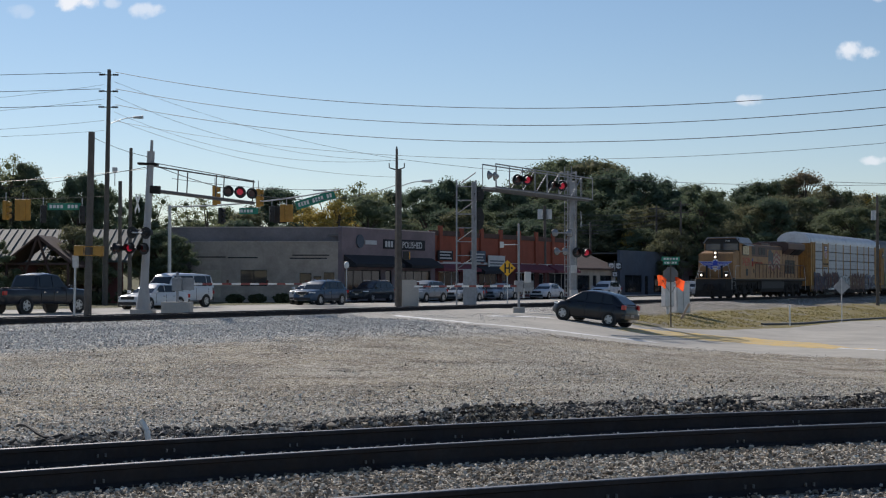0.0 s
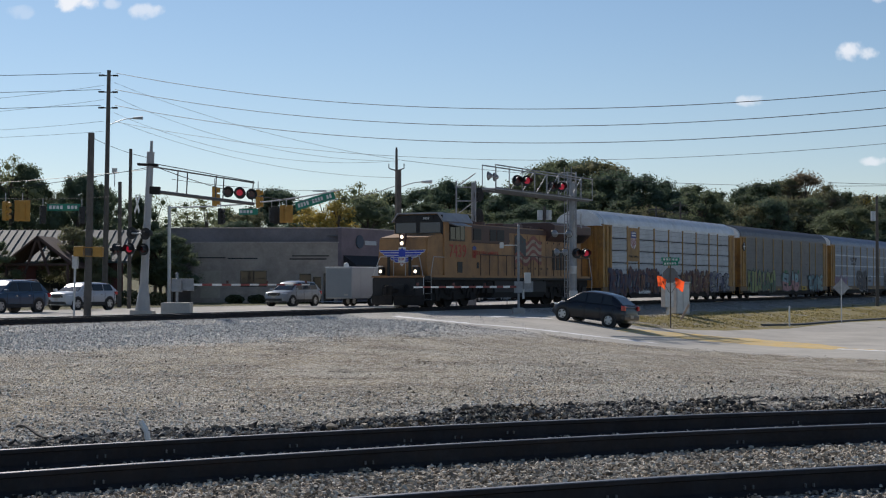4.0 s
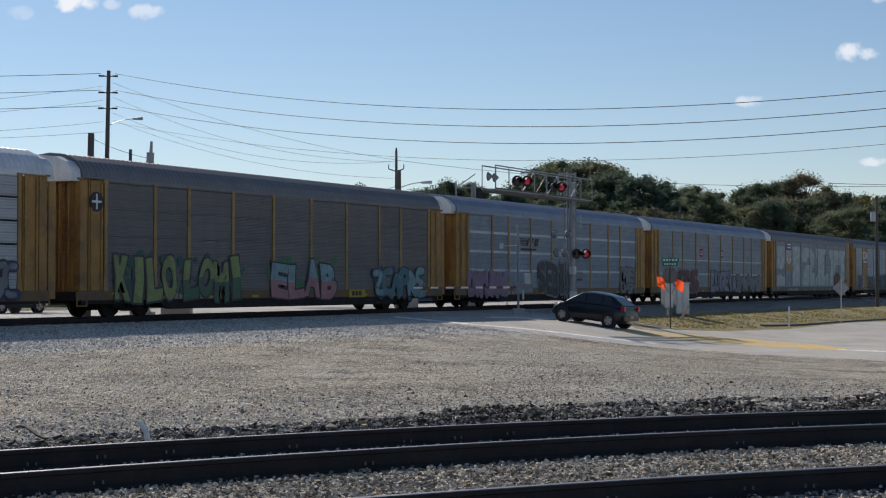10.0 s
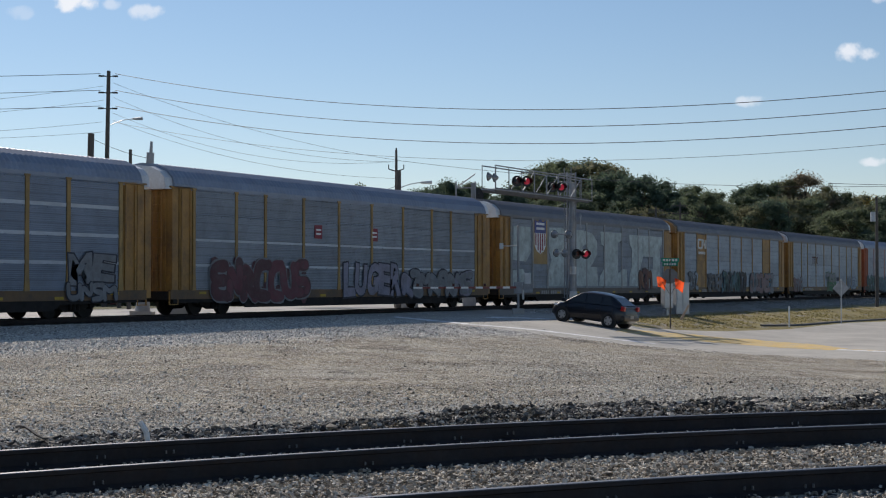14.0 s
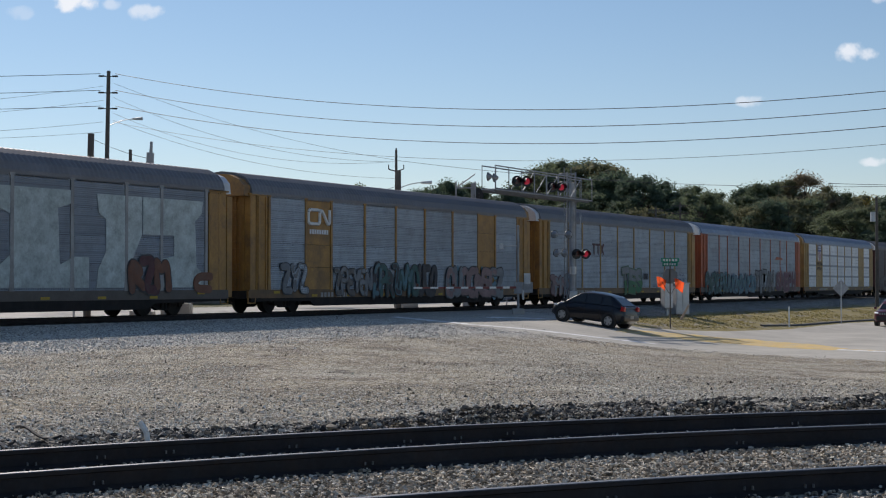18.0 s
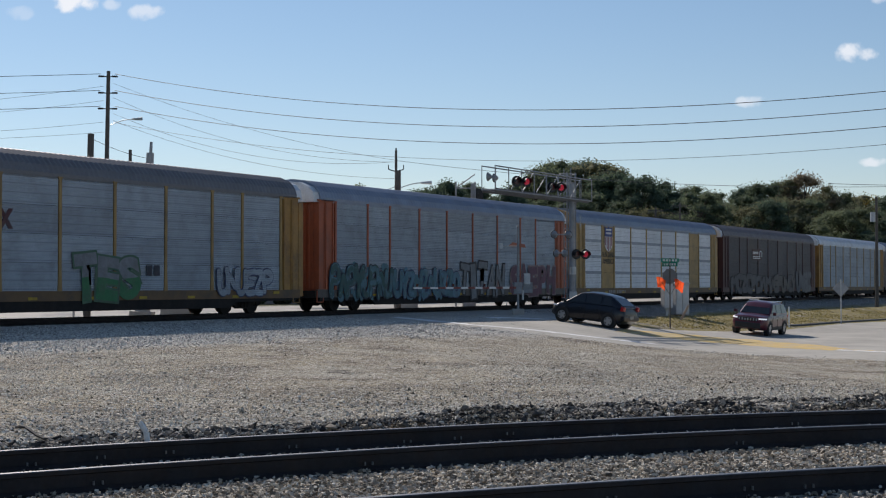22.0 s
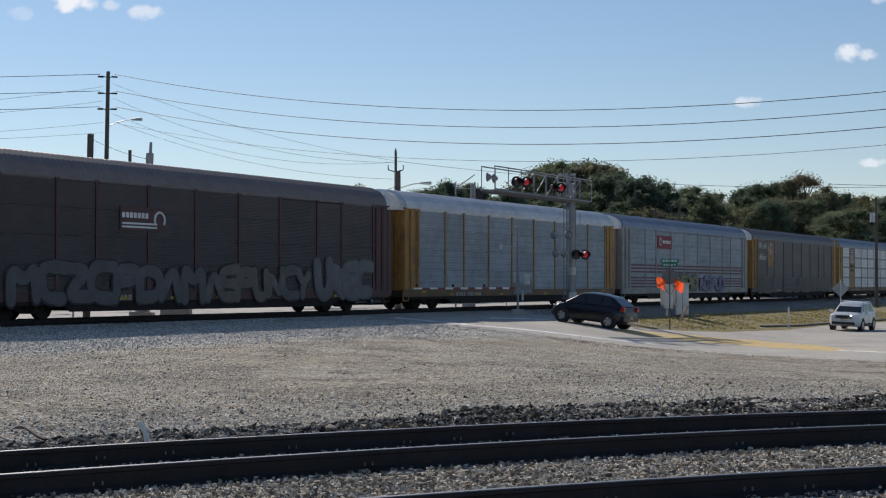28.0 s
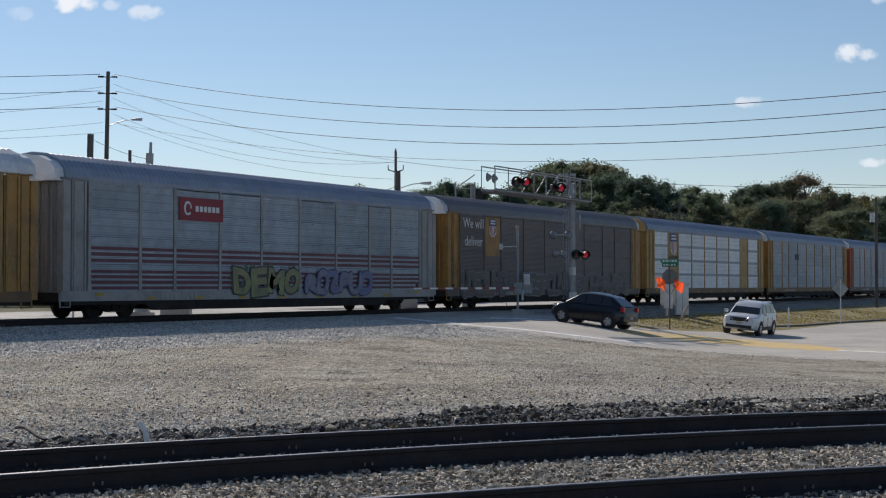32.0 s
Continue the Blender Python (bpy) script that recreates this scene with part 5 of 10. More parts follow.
# headlights, ditch lights
bm = bmesh.new()
box(bm, -10.72, -10.50, -0.17, 0.17, 2.98, 3.58, 0.02)
HL = part("headlight_housing", bm, "loco_brown", NOSE)
for z in (3.13, 3.43):
    bm = bmesh.new()
    cyl(bm, (-10.75, 0, z), (-10.71, 0, z), 0.085, seg=16)
    part("headlight", bm, "head_lamp", HL, "lit round headlight")
for y in (-1.02, 1.02):
    bm = bmesh.new()
    box(bm, -11.13, -10.9, y - 0.14, y + 0.14, 1.66, 2.02, 0.02)
    dl = part("ditch_light_housing", bm, "black", LOCO)
    bm = bmesh.new()
    cyl(bm, (-11.16, y, 1.82), (-11.12, y, 1.82), 0.08, seg=16)
    part("ditch_light", bm, "head_lamp", dl, "lit round ditch light")
# winged emblem on the nose
bm = bmesh.new()


def on_nose(y, z, lift=0.0):
    x = -10.55 - 0.20 * (z - 1.62) / 0.58 if z < 2.2 else -10.75 + 0.15 * (z - 2.2) / 1.25
    return (x - 0.02 - lift, y, z)


def nose_patch(bm, pts, lift=0.0):
    a = [bm.verts.new(on_nose(y, z, lift)) for y, z in pts]
    bm.faces.new(a)


FEATHERS = [(2.80, 1.34), (2.68, 1.14), (2.565, 0.92), (2.455, 0.68), (2.35, 0.46)]
for s in (-1, 1):
    for top, tip in FEATHERS:
        nose_patch(bm, [(s * 0.19, top - 0.09), (s * (tip - 0.10), top - 0.085), (s * tip, top), (s * 0.19, top - 0.01)])
nose_patch(bm, [(-0.19, 2.50), (0.19, 2.50), (0.19, 2.88), (0.1, 2.84), (0, 2.93), (-0.1, 2.84), (-0.19, 2.88)], 0.006)
WG = part("wing_emblem", bm, "wing_blue", NOSE, "blue winged shield emblem")
bm = bmesh.new()
for s in (-1, 1):
    for top, tip in FEATHERS:
        nose_patch(bm, [(s * 0.2, top - 0.115), (s * (tip - 0.085), top - 0.112), (s * (tip + 0.045), top + 0.022), (s * 0.2, top + 0.012)], -0.006 - 0.001 * tip)
nose_patch(bm, [(-0.22, 2.92), (0, 2.97), (0.22, 2.92), (0.22, 2.25), (0, 2.06), (-0.22, 2.25)], -0.003)
part("wing_edge", bm, "logo_white", WG)
bm = bmesh.new()
for k in range(4):
    y = -0.12 + 0.08 * k
    nose_patch(bm, [(y - 0.018, 2.16), (y + 0.018, 2.16), (y + 0.018, 2.44), (y - 0.018, 2.44)], 0.004)
part("emblem_stripes", bm, "num_red", WG)
# front plate, steps, plough, coupler
bm = bmesh.new()
box(bm, -11.18, -11.0, -1.05, 1.05, 0.62, 1.50, 0.02)
box(bm, -11.24, -11.0, -0.42, 0.42, 0.55, 1.2, 0.03)
for y in (-0.85, 0.85):
    cyl(bm, (-11.30, y, 1.02), (-11.14, y, 1.02), 0.12, seg=12)
part("pilot_plate", bm, "loco_grey", LOCO, "dark grimy pilot plate")
bm = bmesh.new()
box(bm, -11.22, -11.0, -1.5, 1.5, 1.53, 1.62)
part("front_sill_edge", bm, "loco_yellow", LOCO, "yellow edge of the front platform")
for s in (-1, 1):
    bm = bmesh.new()
    box(bm, -10.42, -10.34, s * 1.28 - 0.24, s * 1.28 + 0.24, 0.34, 1.5)
    box(bm, -11.12, -11.06, s * 1.28 - 0.24, s * 1.28 + 0.24, 0.34, 1.5)
    st = part("step_well", bm, "loco_grey", LOCO, "dark step well beside the pilot")
    for k in range(4):
        bm = bmesh.new()
        box(bm, -11.08, -10.36, s * 1.38 - 0.16, s * 1.38 + 0.14, 0.40 + 0.30 * k, 0.43 + 0.30 * k)
        part("step", bm, "loco_grey", st)
        bm = bmesh.new()
        box(bm, -11.06, -10.38, s * 1.525 - 0.012, s * 1.525 + 0.012, 0.40 + 0.30 * k, 0.435 + 0.30 * k)
        part("step_edge", bm, "galv", st)
for s in (-1, 1):
    bm = bmesh.new()
    prism(bm, [(-11.2, s * 1.5), (-11.62, s * 0.05), (-11.5, s * 0.05), (-11.1, s * 1.5)], "z", 0.14, 0.62)
    part("snowplough", bm, "steel_dark", LOCO, "dark steel plough blade")
bm = bmesh.new()
for y in (-0.62, -0.5, 0.5, 0.62, 0.75):
    tube(bm, [Vector((-11.2, y, 1.15)), Vector((-11.42, y, 0.95)), Vector((-11.46, y * 0.98, 0.66)), Vector((-11.36, y * 0.9, 0.5))], 0.028, 6)
part("brake_hoses", bm, "rubber", LOCO)
for y in (-0.62, 0.62):
    bm = bmesh.new()
    box(bm, -11.02, -10.96, y - 0.07, y + 0.07, 1.62, 2.5)
    part("gate_post", bm, "black", LOCO)
bm = bmesh.new()
for y in (-1.02, 1.02):
    box(bm, -11.22, -11.1, y - 0.15, y + 0.15, 2.05, 2.08)
part("lamp_visor", bm, "white_p", LOCO)
bm = bmesh.new()
for sx in (-1, 1):
    o = 0.95 if sx < 0 else 0.0
    cyl(bm, (sx * (10.4 + o), 0, 0.88), (sx * (11.05 + o), 0, 0.88), 0.13, seg=8)
    box(bm, sx * (11.0 + o), sx * (11.16 + o), -0.2, 0.16, 0.64, 1.12, 0.03)
    box(bm, sx * (11.1 + o), sx * (11.28 + o), 0.04, 0.2, 0.68, 1.08, 0.03)
part("coupler", bm, "steel_dark", LOCO)
# running gear between and above the trucks
bm = bmesh.new()
box(bm, -10.3, 10.2, -0.95, 0.95, 0.62, 1.42)
for x0, x1 in ((-10.0, -4.6), (4.1, 9.5)):
    box(bm, x0, x1, -0.62, 0.62, 0.26, 0.64)
for y in (-1.28, 1.22):
    box(bm, -10.25, -3.2, y, y + 0.06, 1.02, 1.44)
    box(bm, 3.7, 10.1, y, y + 0.06, 1.02, 1.44)
    for x in (-9.5, -8.3, -6.4, -5.2, -4.2, 4.6, 5.8, 7.6, 8.8):
        box(bm, x - 0.16, x + 0.16, y - 0.05, y + 0.1, 0.72, 1.2, 0.03)
        cyl(bm, (x + 0.3, y, 0.55), (x + 0.55, y, 1.1), 0.05, seg=6)
part("running_gear", bm, "steel_dark", LOCO, "black grimy brake rigging and pipes")
# long hood
bm = bmesh.new()
prism(bm, [(-1.0, 1.62), (1.0, 1.62), (1.0, 3.95), (0.8, 4.2), (-0.8, 4.2), (-1.0, 3.95)], "x", -5.9, 9.75)
HOOD = part("long_hood", bm, "loco_yellow", LOCO, "long yellow engine hood")
bm = bmesh.new()
prism(bm, [(-1.38, 1.62), (1.38, 1.62), (1.38, 3.25), (-1.38, 3.25)], "x", -5.9, -0.9)
part("equipment_locker", bm, "loco_yellow", HOOD)
bm = bmesh.new()
box(bm, -5.85, -1.0, -1.32, 1.32, 3.25, 4.12, 0.03)
part("blower_housing", bm, "loco_brown", HOOD, "sooty brown equipment housing")
for x0, x1, z0 in ((-5.4, -4.5, 3.4), (-3.45, -2.72, 3.38), (-2.6, -1.7, 3.4)):
    bm = bmesh.new()
    box(bm, x0, x1, -1.345, -1.31, z0, 3.96)
    gl = part("intake_grille", bm, "black", HOOD)
    bm = bmesh.new()
    for k in range(4):
        box(bm, x0 + 0.03, x1 - 0.03, -1.352, -1.344, z0 + 0.06 + 0.13 * k, z0 + 0.09 + 0.13 * k)
    part("grille_slats", bm, "loco_grey", gl)
bm = bmesh.new()
box(bm, -1.0, 9.8, -1.03, 1.03, 3.86, 4.12, 0.02)
box(bm, -0.6, 2.0, -0.7, 0.7, 4.18, 4.36, 0.04)
cyl(bm, (2.6, 0, 4.15), (2.6, 0, 4.45), 0.3, seg=14)
box(bm, 3.2, 4.8, -0.6, 0.6, 4.15, 4.32, 0.03)
for x in (-4.4, -3.2, -2.0):
    cyl(bm, (x, 0.2, 4.1), (x, 0.2, 4.4), 0.45, seg=14)
part("hood_top", bm, "loco_brown", HOOD, "sooty brown hood top and stack")
# radiator wings
bm = bmesh.new()
prism(bm, [(-1.55, 4.0), (-1.55, 4.42), (-1.2, 4.55), (1.2, 4.55), (1.55, 4.42), (1.55, 4.0), (1.0, 3.55), (-1.0, 3.55)], "x", 4.6, 10.05)
part("radiator_wing", bm, "loco_brown", HOOD, "overhanging dark radiator section")
bm = bmesh.new()
prism(bm, [(-1.25, 4.553), (1.25, 4.553), (1.25, 4.60), (-1.25, 4.60)], "x", 4.9, 9.7)
part("radiator_top", bm, "loco_roof", HOOD)
bm = bmesh.new()
for x0, x1 in ((6.9, 8.1), (8.2, 9.5)):
    prism(bm, [(-1.03, 3.56), (-1.53, 3.97), (-1.56, 3.95), (-1.06, 3.53)], "x", x0, x1)
part("radiator_grille", bm, "black", HOOD)
bm = bmesh.new()
for i in range(6):
    x0 = 5.5 + 0.52 * i
    box(bm, x0, x0 + 0.38, -1.025, -1.0, 2.0, 3.1)
part("louvres", bm, "black", HOOD, "row of dark tall louvres")
bm = bmesh.new()
x = -0.6
while x < 9.6:
    box(bm, x - 0.012, x + 0.012, -1.012, -1.0, 1.7, 3.8)
    x += 0.86
for i in range(11):
    for z in (2.0, 3.4):
        box(bm, -0.45 + 0.86 * i, -0.35 + 0.86 * i, -1.03, -1.0, z, z + 0.10)
part("door_seams", bm, "loco_brown", HOOD)
for x0, x1, y0, z0, z1 in ((-5.1, -4.9, -1.40, 2.0, 2.3), (-7.55, -7.0, -1.52, 1.78, 2.3)):
    bm = bmesh.new()
    box(bm, x0, x1, y0, y0 + 0.02, z0, z1)
    part("side_vent", bm, "black", HOOD)
lettering("slogan", "BUILDING AMERICA", 0.30, "num_red", pose(-3.9, -1.405, 2.66), HOOD)
bm = bmesh.new()
prism(bm, [(-5.6, 2.9), (-5.2, 2.9), (-5.2, 3.05), (-5.4, 3.1), (-5.6, 3.05)], "y", -1.40, -1.385)
EM = part("shield_emblem", bm, "shield_blue", HOOD)
bm = bmesh.new()
for k in range(4):
    box(bm, -5.59 + 0.105 * k, -5.53 + 0.105 * k, -1.40, -1.385, 2.5, 2.88)
part("shield_field", bm, "num_red", EM)
# waving flag painted on the hood
FX0, FX1, FZ0, FZ1 = 0.3, 3.9, 2.15, 3.75


def flag_strip(bm, k, x0=FX0, x1=FX1, lift=0.0):
    n = 24
    dz = (FZ1 - FZ0 - 0.35) / 7
    for i in range(n):
        xa, xb = x0 + (x1 - x0) * i / n, x0 + (x1 - x0) * (i + 1) / n

        def wv(x):
            return 0.16 * math.sin((x - FX0) * 3.2) + 0.05 * (x - FX0)
        z = FZ0 + 0.1 + dz * k
        quad(bm, (xa, -1.018 - lift, z + wv(xa)), (xb, -1.018 - lift, z + wv(xb)), (xb, -1.018 - lift, z + dz + wv(xb)), (xa, -1.018 - lift, z + dz + wv(xa)))


bm = bmesh.new()
for k in (0, 2, 4, 6):
    flag_strip(bm, k)
FL = part("flag_stripes", bm, "flag_red", HOOD, "faded painted flag with wavy stripes")
bm = bmesh.new()
for k in (1, 3, 5):
    flag_strip(bm, k)
part("flag_pale_stripes", bm, "flag_white", FL)
bm = bmesh.new()
for k in (3, 4, 5, 6, 7):
    flag_strip(bm, k, FX0, FX0 + 1.45, 0.008)
part("flag_field", bm, "flag_blue", FL)
# handrails
bm = bmesh.new()
xs = [-4.8 + 1.05 * i for i in range(15)]
for x in xs:
    cyl(bm, (x, -1.46, 1.6), (x, -1.46, 2.68), 0.025, seg=6)
    cyl(bm, (x, 1.46, 1.6), (x, 1.46, 2.68), 0.025, seg=6)
for y in (-1.46, 1.46):
    cyl(bm, (-4.8, y, 2.68), (9.9, y, 2.68), 0.025, seg=6)
for x in (9.9, 10.3):
    cyl(bm, (x, -1.46, 1.5), (x, -1.46, 2.68), 0.025, seg=6)
part("handrail", bm, "loco_brown", LOCO)
bm = bmesh.new()
for s in (-1, 1):
    tube(bm, [Vector(p) for p in ((-11.15, s * 1.5, 0.7), (-11.15, s * 1.5, 1.5), (-10.95, s * 1.15, 2.5), (-10.95, s * 0.35, 2.5), (-10.95, s * 0.35, 1.6))], 0.016, 6)
    tube(bm, [Vector(p) for p in ((-10.4, s * 1.52, 0.7), (-10.4, s * 1.52, 1.7), (-10.1, s * 1.5, 2.5), (-8.97, s * 1.5, 2.5))], 0.016, 6)
    tube(bm, [Vector(p) for p in ((10.3, s * 1.5, 0.6), (10.3, s * 1.5, 1.6), (9.95, s * 1.46, 2.68))], 0.022, 6)
part("front_handrail", bm, "galv", LOCO, "white painted front handrails")
# fuel tank, air tanks
bm = bmesh.new()
prism(bm, [(-1.25, 0.45), (-1.45, 0.75), (-1.45, 1.35), (1.45, 1.35), (1.45, 0.75), (1.25, 0.45)], "x", -3.1, 3.6)
part("fuel_tank", bm, "loco_grey", LOCO, "grey slab-sided fuel tank")
bm = bmesh.new()
for y in (-1.2, 1.2):
    cyl(bm, (3.7, y, 1.15), (4.8, y, 1.15), 0.2, seg=10)
    box(bm, -3.9, -3.2, y - 0.2, y + 0.2, 0.7, 1.3, 0.03)
part("air_tanks", bm, "steel_dark", LOCO)
# three-axle trucks
bm = bmesh.new()
for y in (-1.12, 1.12):
    prism(bm, [(-2.75, 0.55), (-2.65, 0.95), (-1.5, 1.02), (1.5, 1.02), (2.65, 0.95), (2.75, 0.55), (2.35, 0.36), (1.3, 0.50), (0.9, 0.40), (-0.9, 0.40), (-1.3, 0.50), (-2.35, 0.36)], "y", y - 0.10, y + 0.10)
    for x in (-1.9, 0, 1.9):
        box(bm, x - 0.22, x + 0.22, y - 0.17, y + 0.17, 0.34, 0.80, 0.03)
    for x in (-0.95, 0.95):
        cyl(bm, (x, y - 0.14, 0.66), (x, y - 0.14, 1.06), 0.13, seg=10)
        cyl(bm, (x - 0.45, y - 0.18, 0.98), (x + 0.1, y - 0.18, 0.84), 0.06, seg=8)
box(bm, -2.2, 2.2, -0.9, 0.9, 0.6, 0.95)
LT = mesh_of("truck_frame", bm, "steel_dark")
for bx in (-7.35, 6.75):
    t = shared("truck", LT, LOCO, pose(bx, 0, 0))
    for ax in (-1.9, 0, 1.9):
        shared("wheelset", WHEELSET, t, pose(ax, 0, 0.53) @ Matrix.Diagonal((1.15, 1, 1.15, 1)))
# roof clutter: horn, antenna
bm = bmesh.new()
for k in range(3):
    cyl(bm, (-5.9, -0.3 + 0.2 * k, 4.6), (-6.5, -0.3 + 0.2 * k, 4.62), 0.03, 0.09, 8)
box(bm, -6.0, -5.8, -0.5, 0.3, 4.46, 4.58)
cyl(bm, (-5.4, 0.8, 4.46), (-5.4, 0.8, 4.8), 0.02, seg=5)
part("horn", bm, "loco_roof", LOCO)


def taller(z):
    """The hood and cab stand a little higher above the deck than drawn."""
    return z if z < 1.62 else 1.62 + (z - 1.62) * 1.095


for ob in LOCO.children_recursive:
    if ob.type != "MESH" or ob.name.startswith(("truck", "wheelset")):
        continue
    if ob.matrix_basis == Matrix():
        for v in ob.data.vertices:
            v.co.z = taller(v.co.z)
    else:
        ob.location.z = taller(ob.location.z)
# ---- crossing signals, poles and wires
def post_thing(name, label, category, x, y, z=None):
    z = ground_z(x, y) if z is None else z
    return thing(name, label, category, pose(x, y, z))


def flasher(parent, m, lit, name="flasher_lamp"):
    """A crossing lamp: a black round background plate, a hood and a red lens; m looks along its -y."""
    bm = bmesh.new()
    cyl(bm, (0, 0.03, 0), (0, 0.05, 0), 0.27, seg=24)
    cyl(bm, (0, 0.05, 0), (0, 0.20, 0), 0.13, 0.09, 14)
    bk = part(name, bm, "black", parent, "lit red crossing lamp" if lit else "")
    bk.matrix_basis = m
    bm = bmesh.new()
    k = 12
    for i in range(k):
        a0, a1 = math.pi * (-0.12 + 1.24 * i / k), math.pi * (-0.12 + 1.24 * (i + 1) / k)
        for r in (0.185, 0.175):
            quad(bm, (r * math.cos(a0), 0.03, r * math.sin(a0)), (r * math.cos(a1), 0.03, r * math.sin(a1)), (r * math.cos(a1), -0.26, r * math.sin(a1)), (r * math.cos(a0), -0.26, r * math.sin(a0)))
    part("hood", bm, "black", bk)
    bm = bmesh.new()
    cyl(bm, (0, 0.0, 0), (0, 0.03, 0), 0.155, seg=18)
    part("lens", bm, "red_lamp" if lit else "red_dim", bk)
    return bk


TURN = pose(0, 0, 0, 0, 0, TRACK_RZ)


def lamp_pair(parent, x, y, z, az, lits, gap=0.76):
    bm = bmesh.new()
    m = pose(x, y, z, 0, 0, az)
    cyl(bm, m @ Vector((-gap / 2, 0.15, 0)), m @ Vector((gap / 2, 0.15, 0)), 0.035, seg=8)
    part("crossarm", bm, "alum", parent)
    for sx, lit in zip((-0.5, 0.5), lits):
        flasher(parent, m @ pose(sx * gap, 0, 0), lit)


def back_lamps(parent, x, y, z, az, gap):
    """A pair of lamps that look away: round silver-grey backs on a crossarm."""
    m = pose(x, y, z, 0, 0, az)
    bm = bmesh.new()
    cyl(bm, m @ Vector((-gap / 2, 0.05, 0)), m @ Vector((gap / 2, 0.05, 0)), 0.035, seg=8)
    part("crossarm", bm, "alum_dull", parent)
    for sx in (-0.5, 0.5):
        bm = bmesh.new()
        cyl(bm, (0, 0.0, 0), (0, 0.10, 0), 0.13, 0.19, 18)
        cyl(bm, (0, -0.09, 0), (0, 0.0, 0), 0.06, 0.13, 18)
        lb = part("lamp_back", bm, "alum_dull", parent, "silver-grey back of a crossing lamp", True)
        lb.matrix_basis = m @ pose(sx * gap, 0, 0)
        bm = bmesh.new()
        cyl(bm, (0, 0.10, 0), (0, 0.13, 0), 0.21, seg=20)
        part("lamp_plate", bm, "black", lb)


# cantilever on the near side of the railway
p = plan(73.6, 32.4)
CR = post_thing("signal_cantilever", "aluminium crossing signal cantilever with truss arm and red flashing lamps", "crossing signal", p.x, p.y, -0.45)
bm = bmesh.new()
cyl(bm, (0, 0, 0), (0, 0, 7.0), 0.17, 0.15, 14)
box(bm, -0.4, 0.4, -0.4, 0.4, 0, 0.12, 0.02)
for sx in (-0.22, 0.22):
    box(bm, sx - 0.04, sx + 0.04, 0.16, 0.24, 0.1, 7.6)
part("mast", bm, "alum_dull", CR)
bm = bmesh.new()
box(bm, -0.5, 0.5, -0.5, 0.5, -0.4, 0.02, 0.02)
part("footing", bm, "concrete", CR)
T0 = TURN.to_3x3()


def along(ds, dz, dn=0.0):
    """A point in the cantilever's space: ds metres along the track from the mast."""
    v = TDIR * ds + TNOR * dn
    return Vector((v.x, v.y, dz))


LO, HI = 6.15, 7.28
for dn in (-0.35, 0.35):
    bm = bmesh.new()
    tube(bm, [along(-9.7, LO, dn), along(1.9, LO, dn)], 0.036, 8)
    tube(bm, [along(-9.7, HI, dn), along(1.9, HI, dn)], 0.032, 8)
    part("truss_chord", bm, "alum_dull", CR)
for i in range(9):
    x0 = -9.7 + 1.45 * i
    bm = bmesh.new()
    for dn in (-0.35, 0.35):
        tube(bm, [along(x0, LO, dn), along(x0, HI, dn)], 0.024, 6)
        if i % 2 and i > 1:
            tube(bm, [along(x0 - 1.45, LO, dn), along(x0, HI, dn)], 0.024, 6)
    tube(bm, [along(x0, LO, -0.35), along(x0, LO, 0.35)], 0.03, 6)
    part("truss_web", bm, "alum_dull", CR)
a, b, c2, d2 = along(-9.7, LO + 0.05, -0.33), along(1.5, LO + 0.05, -0.33), along(1.5, LO + 0.05, 0.33), along(-9.7, LO + 0.05, 0.33)
for k in range(5):
    bm = bmesh.new()
    f0, f1 = k / 5, k / 5 + 0.06
    quad(bm, a.lerp(d2, f0), b.lerp(c2, f0), b.lerp(c2, f1), a.lerp(d2, f1))
    part("walkway_plank", bm, "grate", CR)
for u, v in ((a, b), (c2, d2)):
    bm = bmesh.new()
    quad(bm, u - Vector((0, 0, 0.18)), v - Vector((0, 0, 0.18)), v + Vector((0, 0, 0.04)), u + Vector((0, 0, 0.04)))
    part("walkway_edge", bm, "grate", CR)
bm = bmesh.new()
for dn in (0.9, 1.3):
    tube(bm, [along(0.6, 0.6, dn - 0.6), along(0.6, 7.9, dn - 0.6)], 0.025, 6)
for i in range(20):
    tube(bm, [along(0.6, 0.8 + 0.35 * i, 0.3), along(0.6, 0.8 + 0.35 * i, 0.7)], 0.018, 5)
part("ladder", bm, "alum_dull", CR)
for i in range(4):
    bm = bmesh.new()
    zz = 6.2 + 0.45 * i
    pts = [along(0.6 + 0.55 * math.sin(k * 0.5), zz, 0.5 - 0.45 * math.cos(k * 0.5)) for k in range(13)]
    tube(bm, pts, 0.02, 5)
    part("cage_hoop", bm, "alum_dull", CR)
for ds, dz, az, lits in ((-7.1, 6.68, 22, (0, 1)), (-3.0, 6.62, 22, (0, 1)), (0.1, 3.27, 20, (0, 1))):
    v = along(ds, dz, -0.5)
    lamp_pair(CR, v.x, v.y, v.z, az, lits, 0.52)
for ds, dz, az, gap in ((-9.4, 6.75, 70, 0.9), (-1.4, 4.27, 25, 0.85), (-1.5, 3.3, 40, 0.6)):
    v = along(ds, dz, -0.1)
    back_lamps(CR, v.x, v.y, v.z, az, gap)
bm = bmesh.new()
for ang in (38, -38):
    m = pose(0.45, -0.15, 5.0, 0, 0, 80) @ pose(0, 0, 0, 0, ang, 0)
    vs = [m @ Vector(q) for q in ((-0.6, 0, -0.11), (0.6, 0, -0.11), (0.6, 0, 0.11), (-0.6, 0, 0.11))]
    vs2 = [q + Vector((0.005, 0.012, 0)) for q in vs]
    quad(bm, *vs)
    quad(bm, *vs2[::-1])
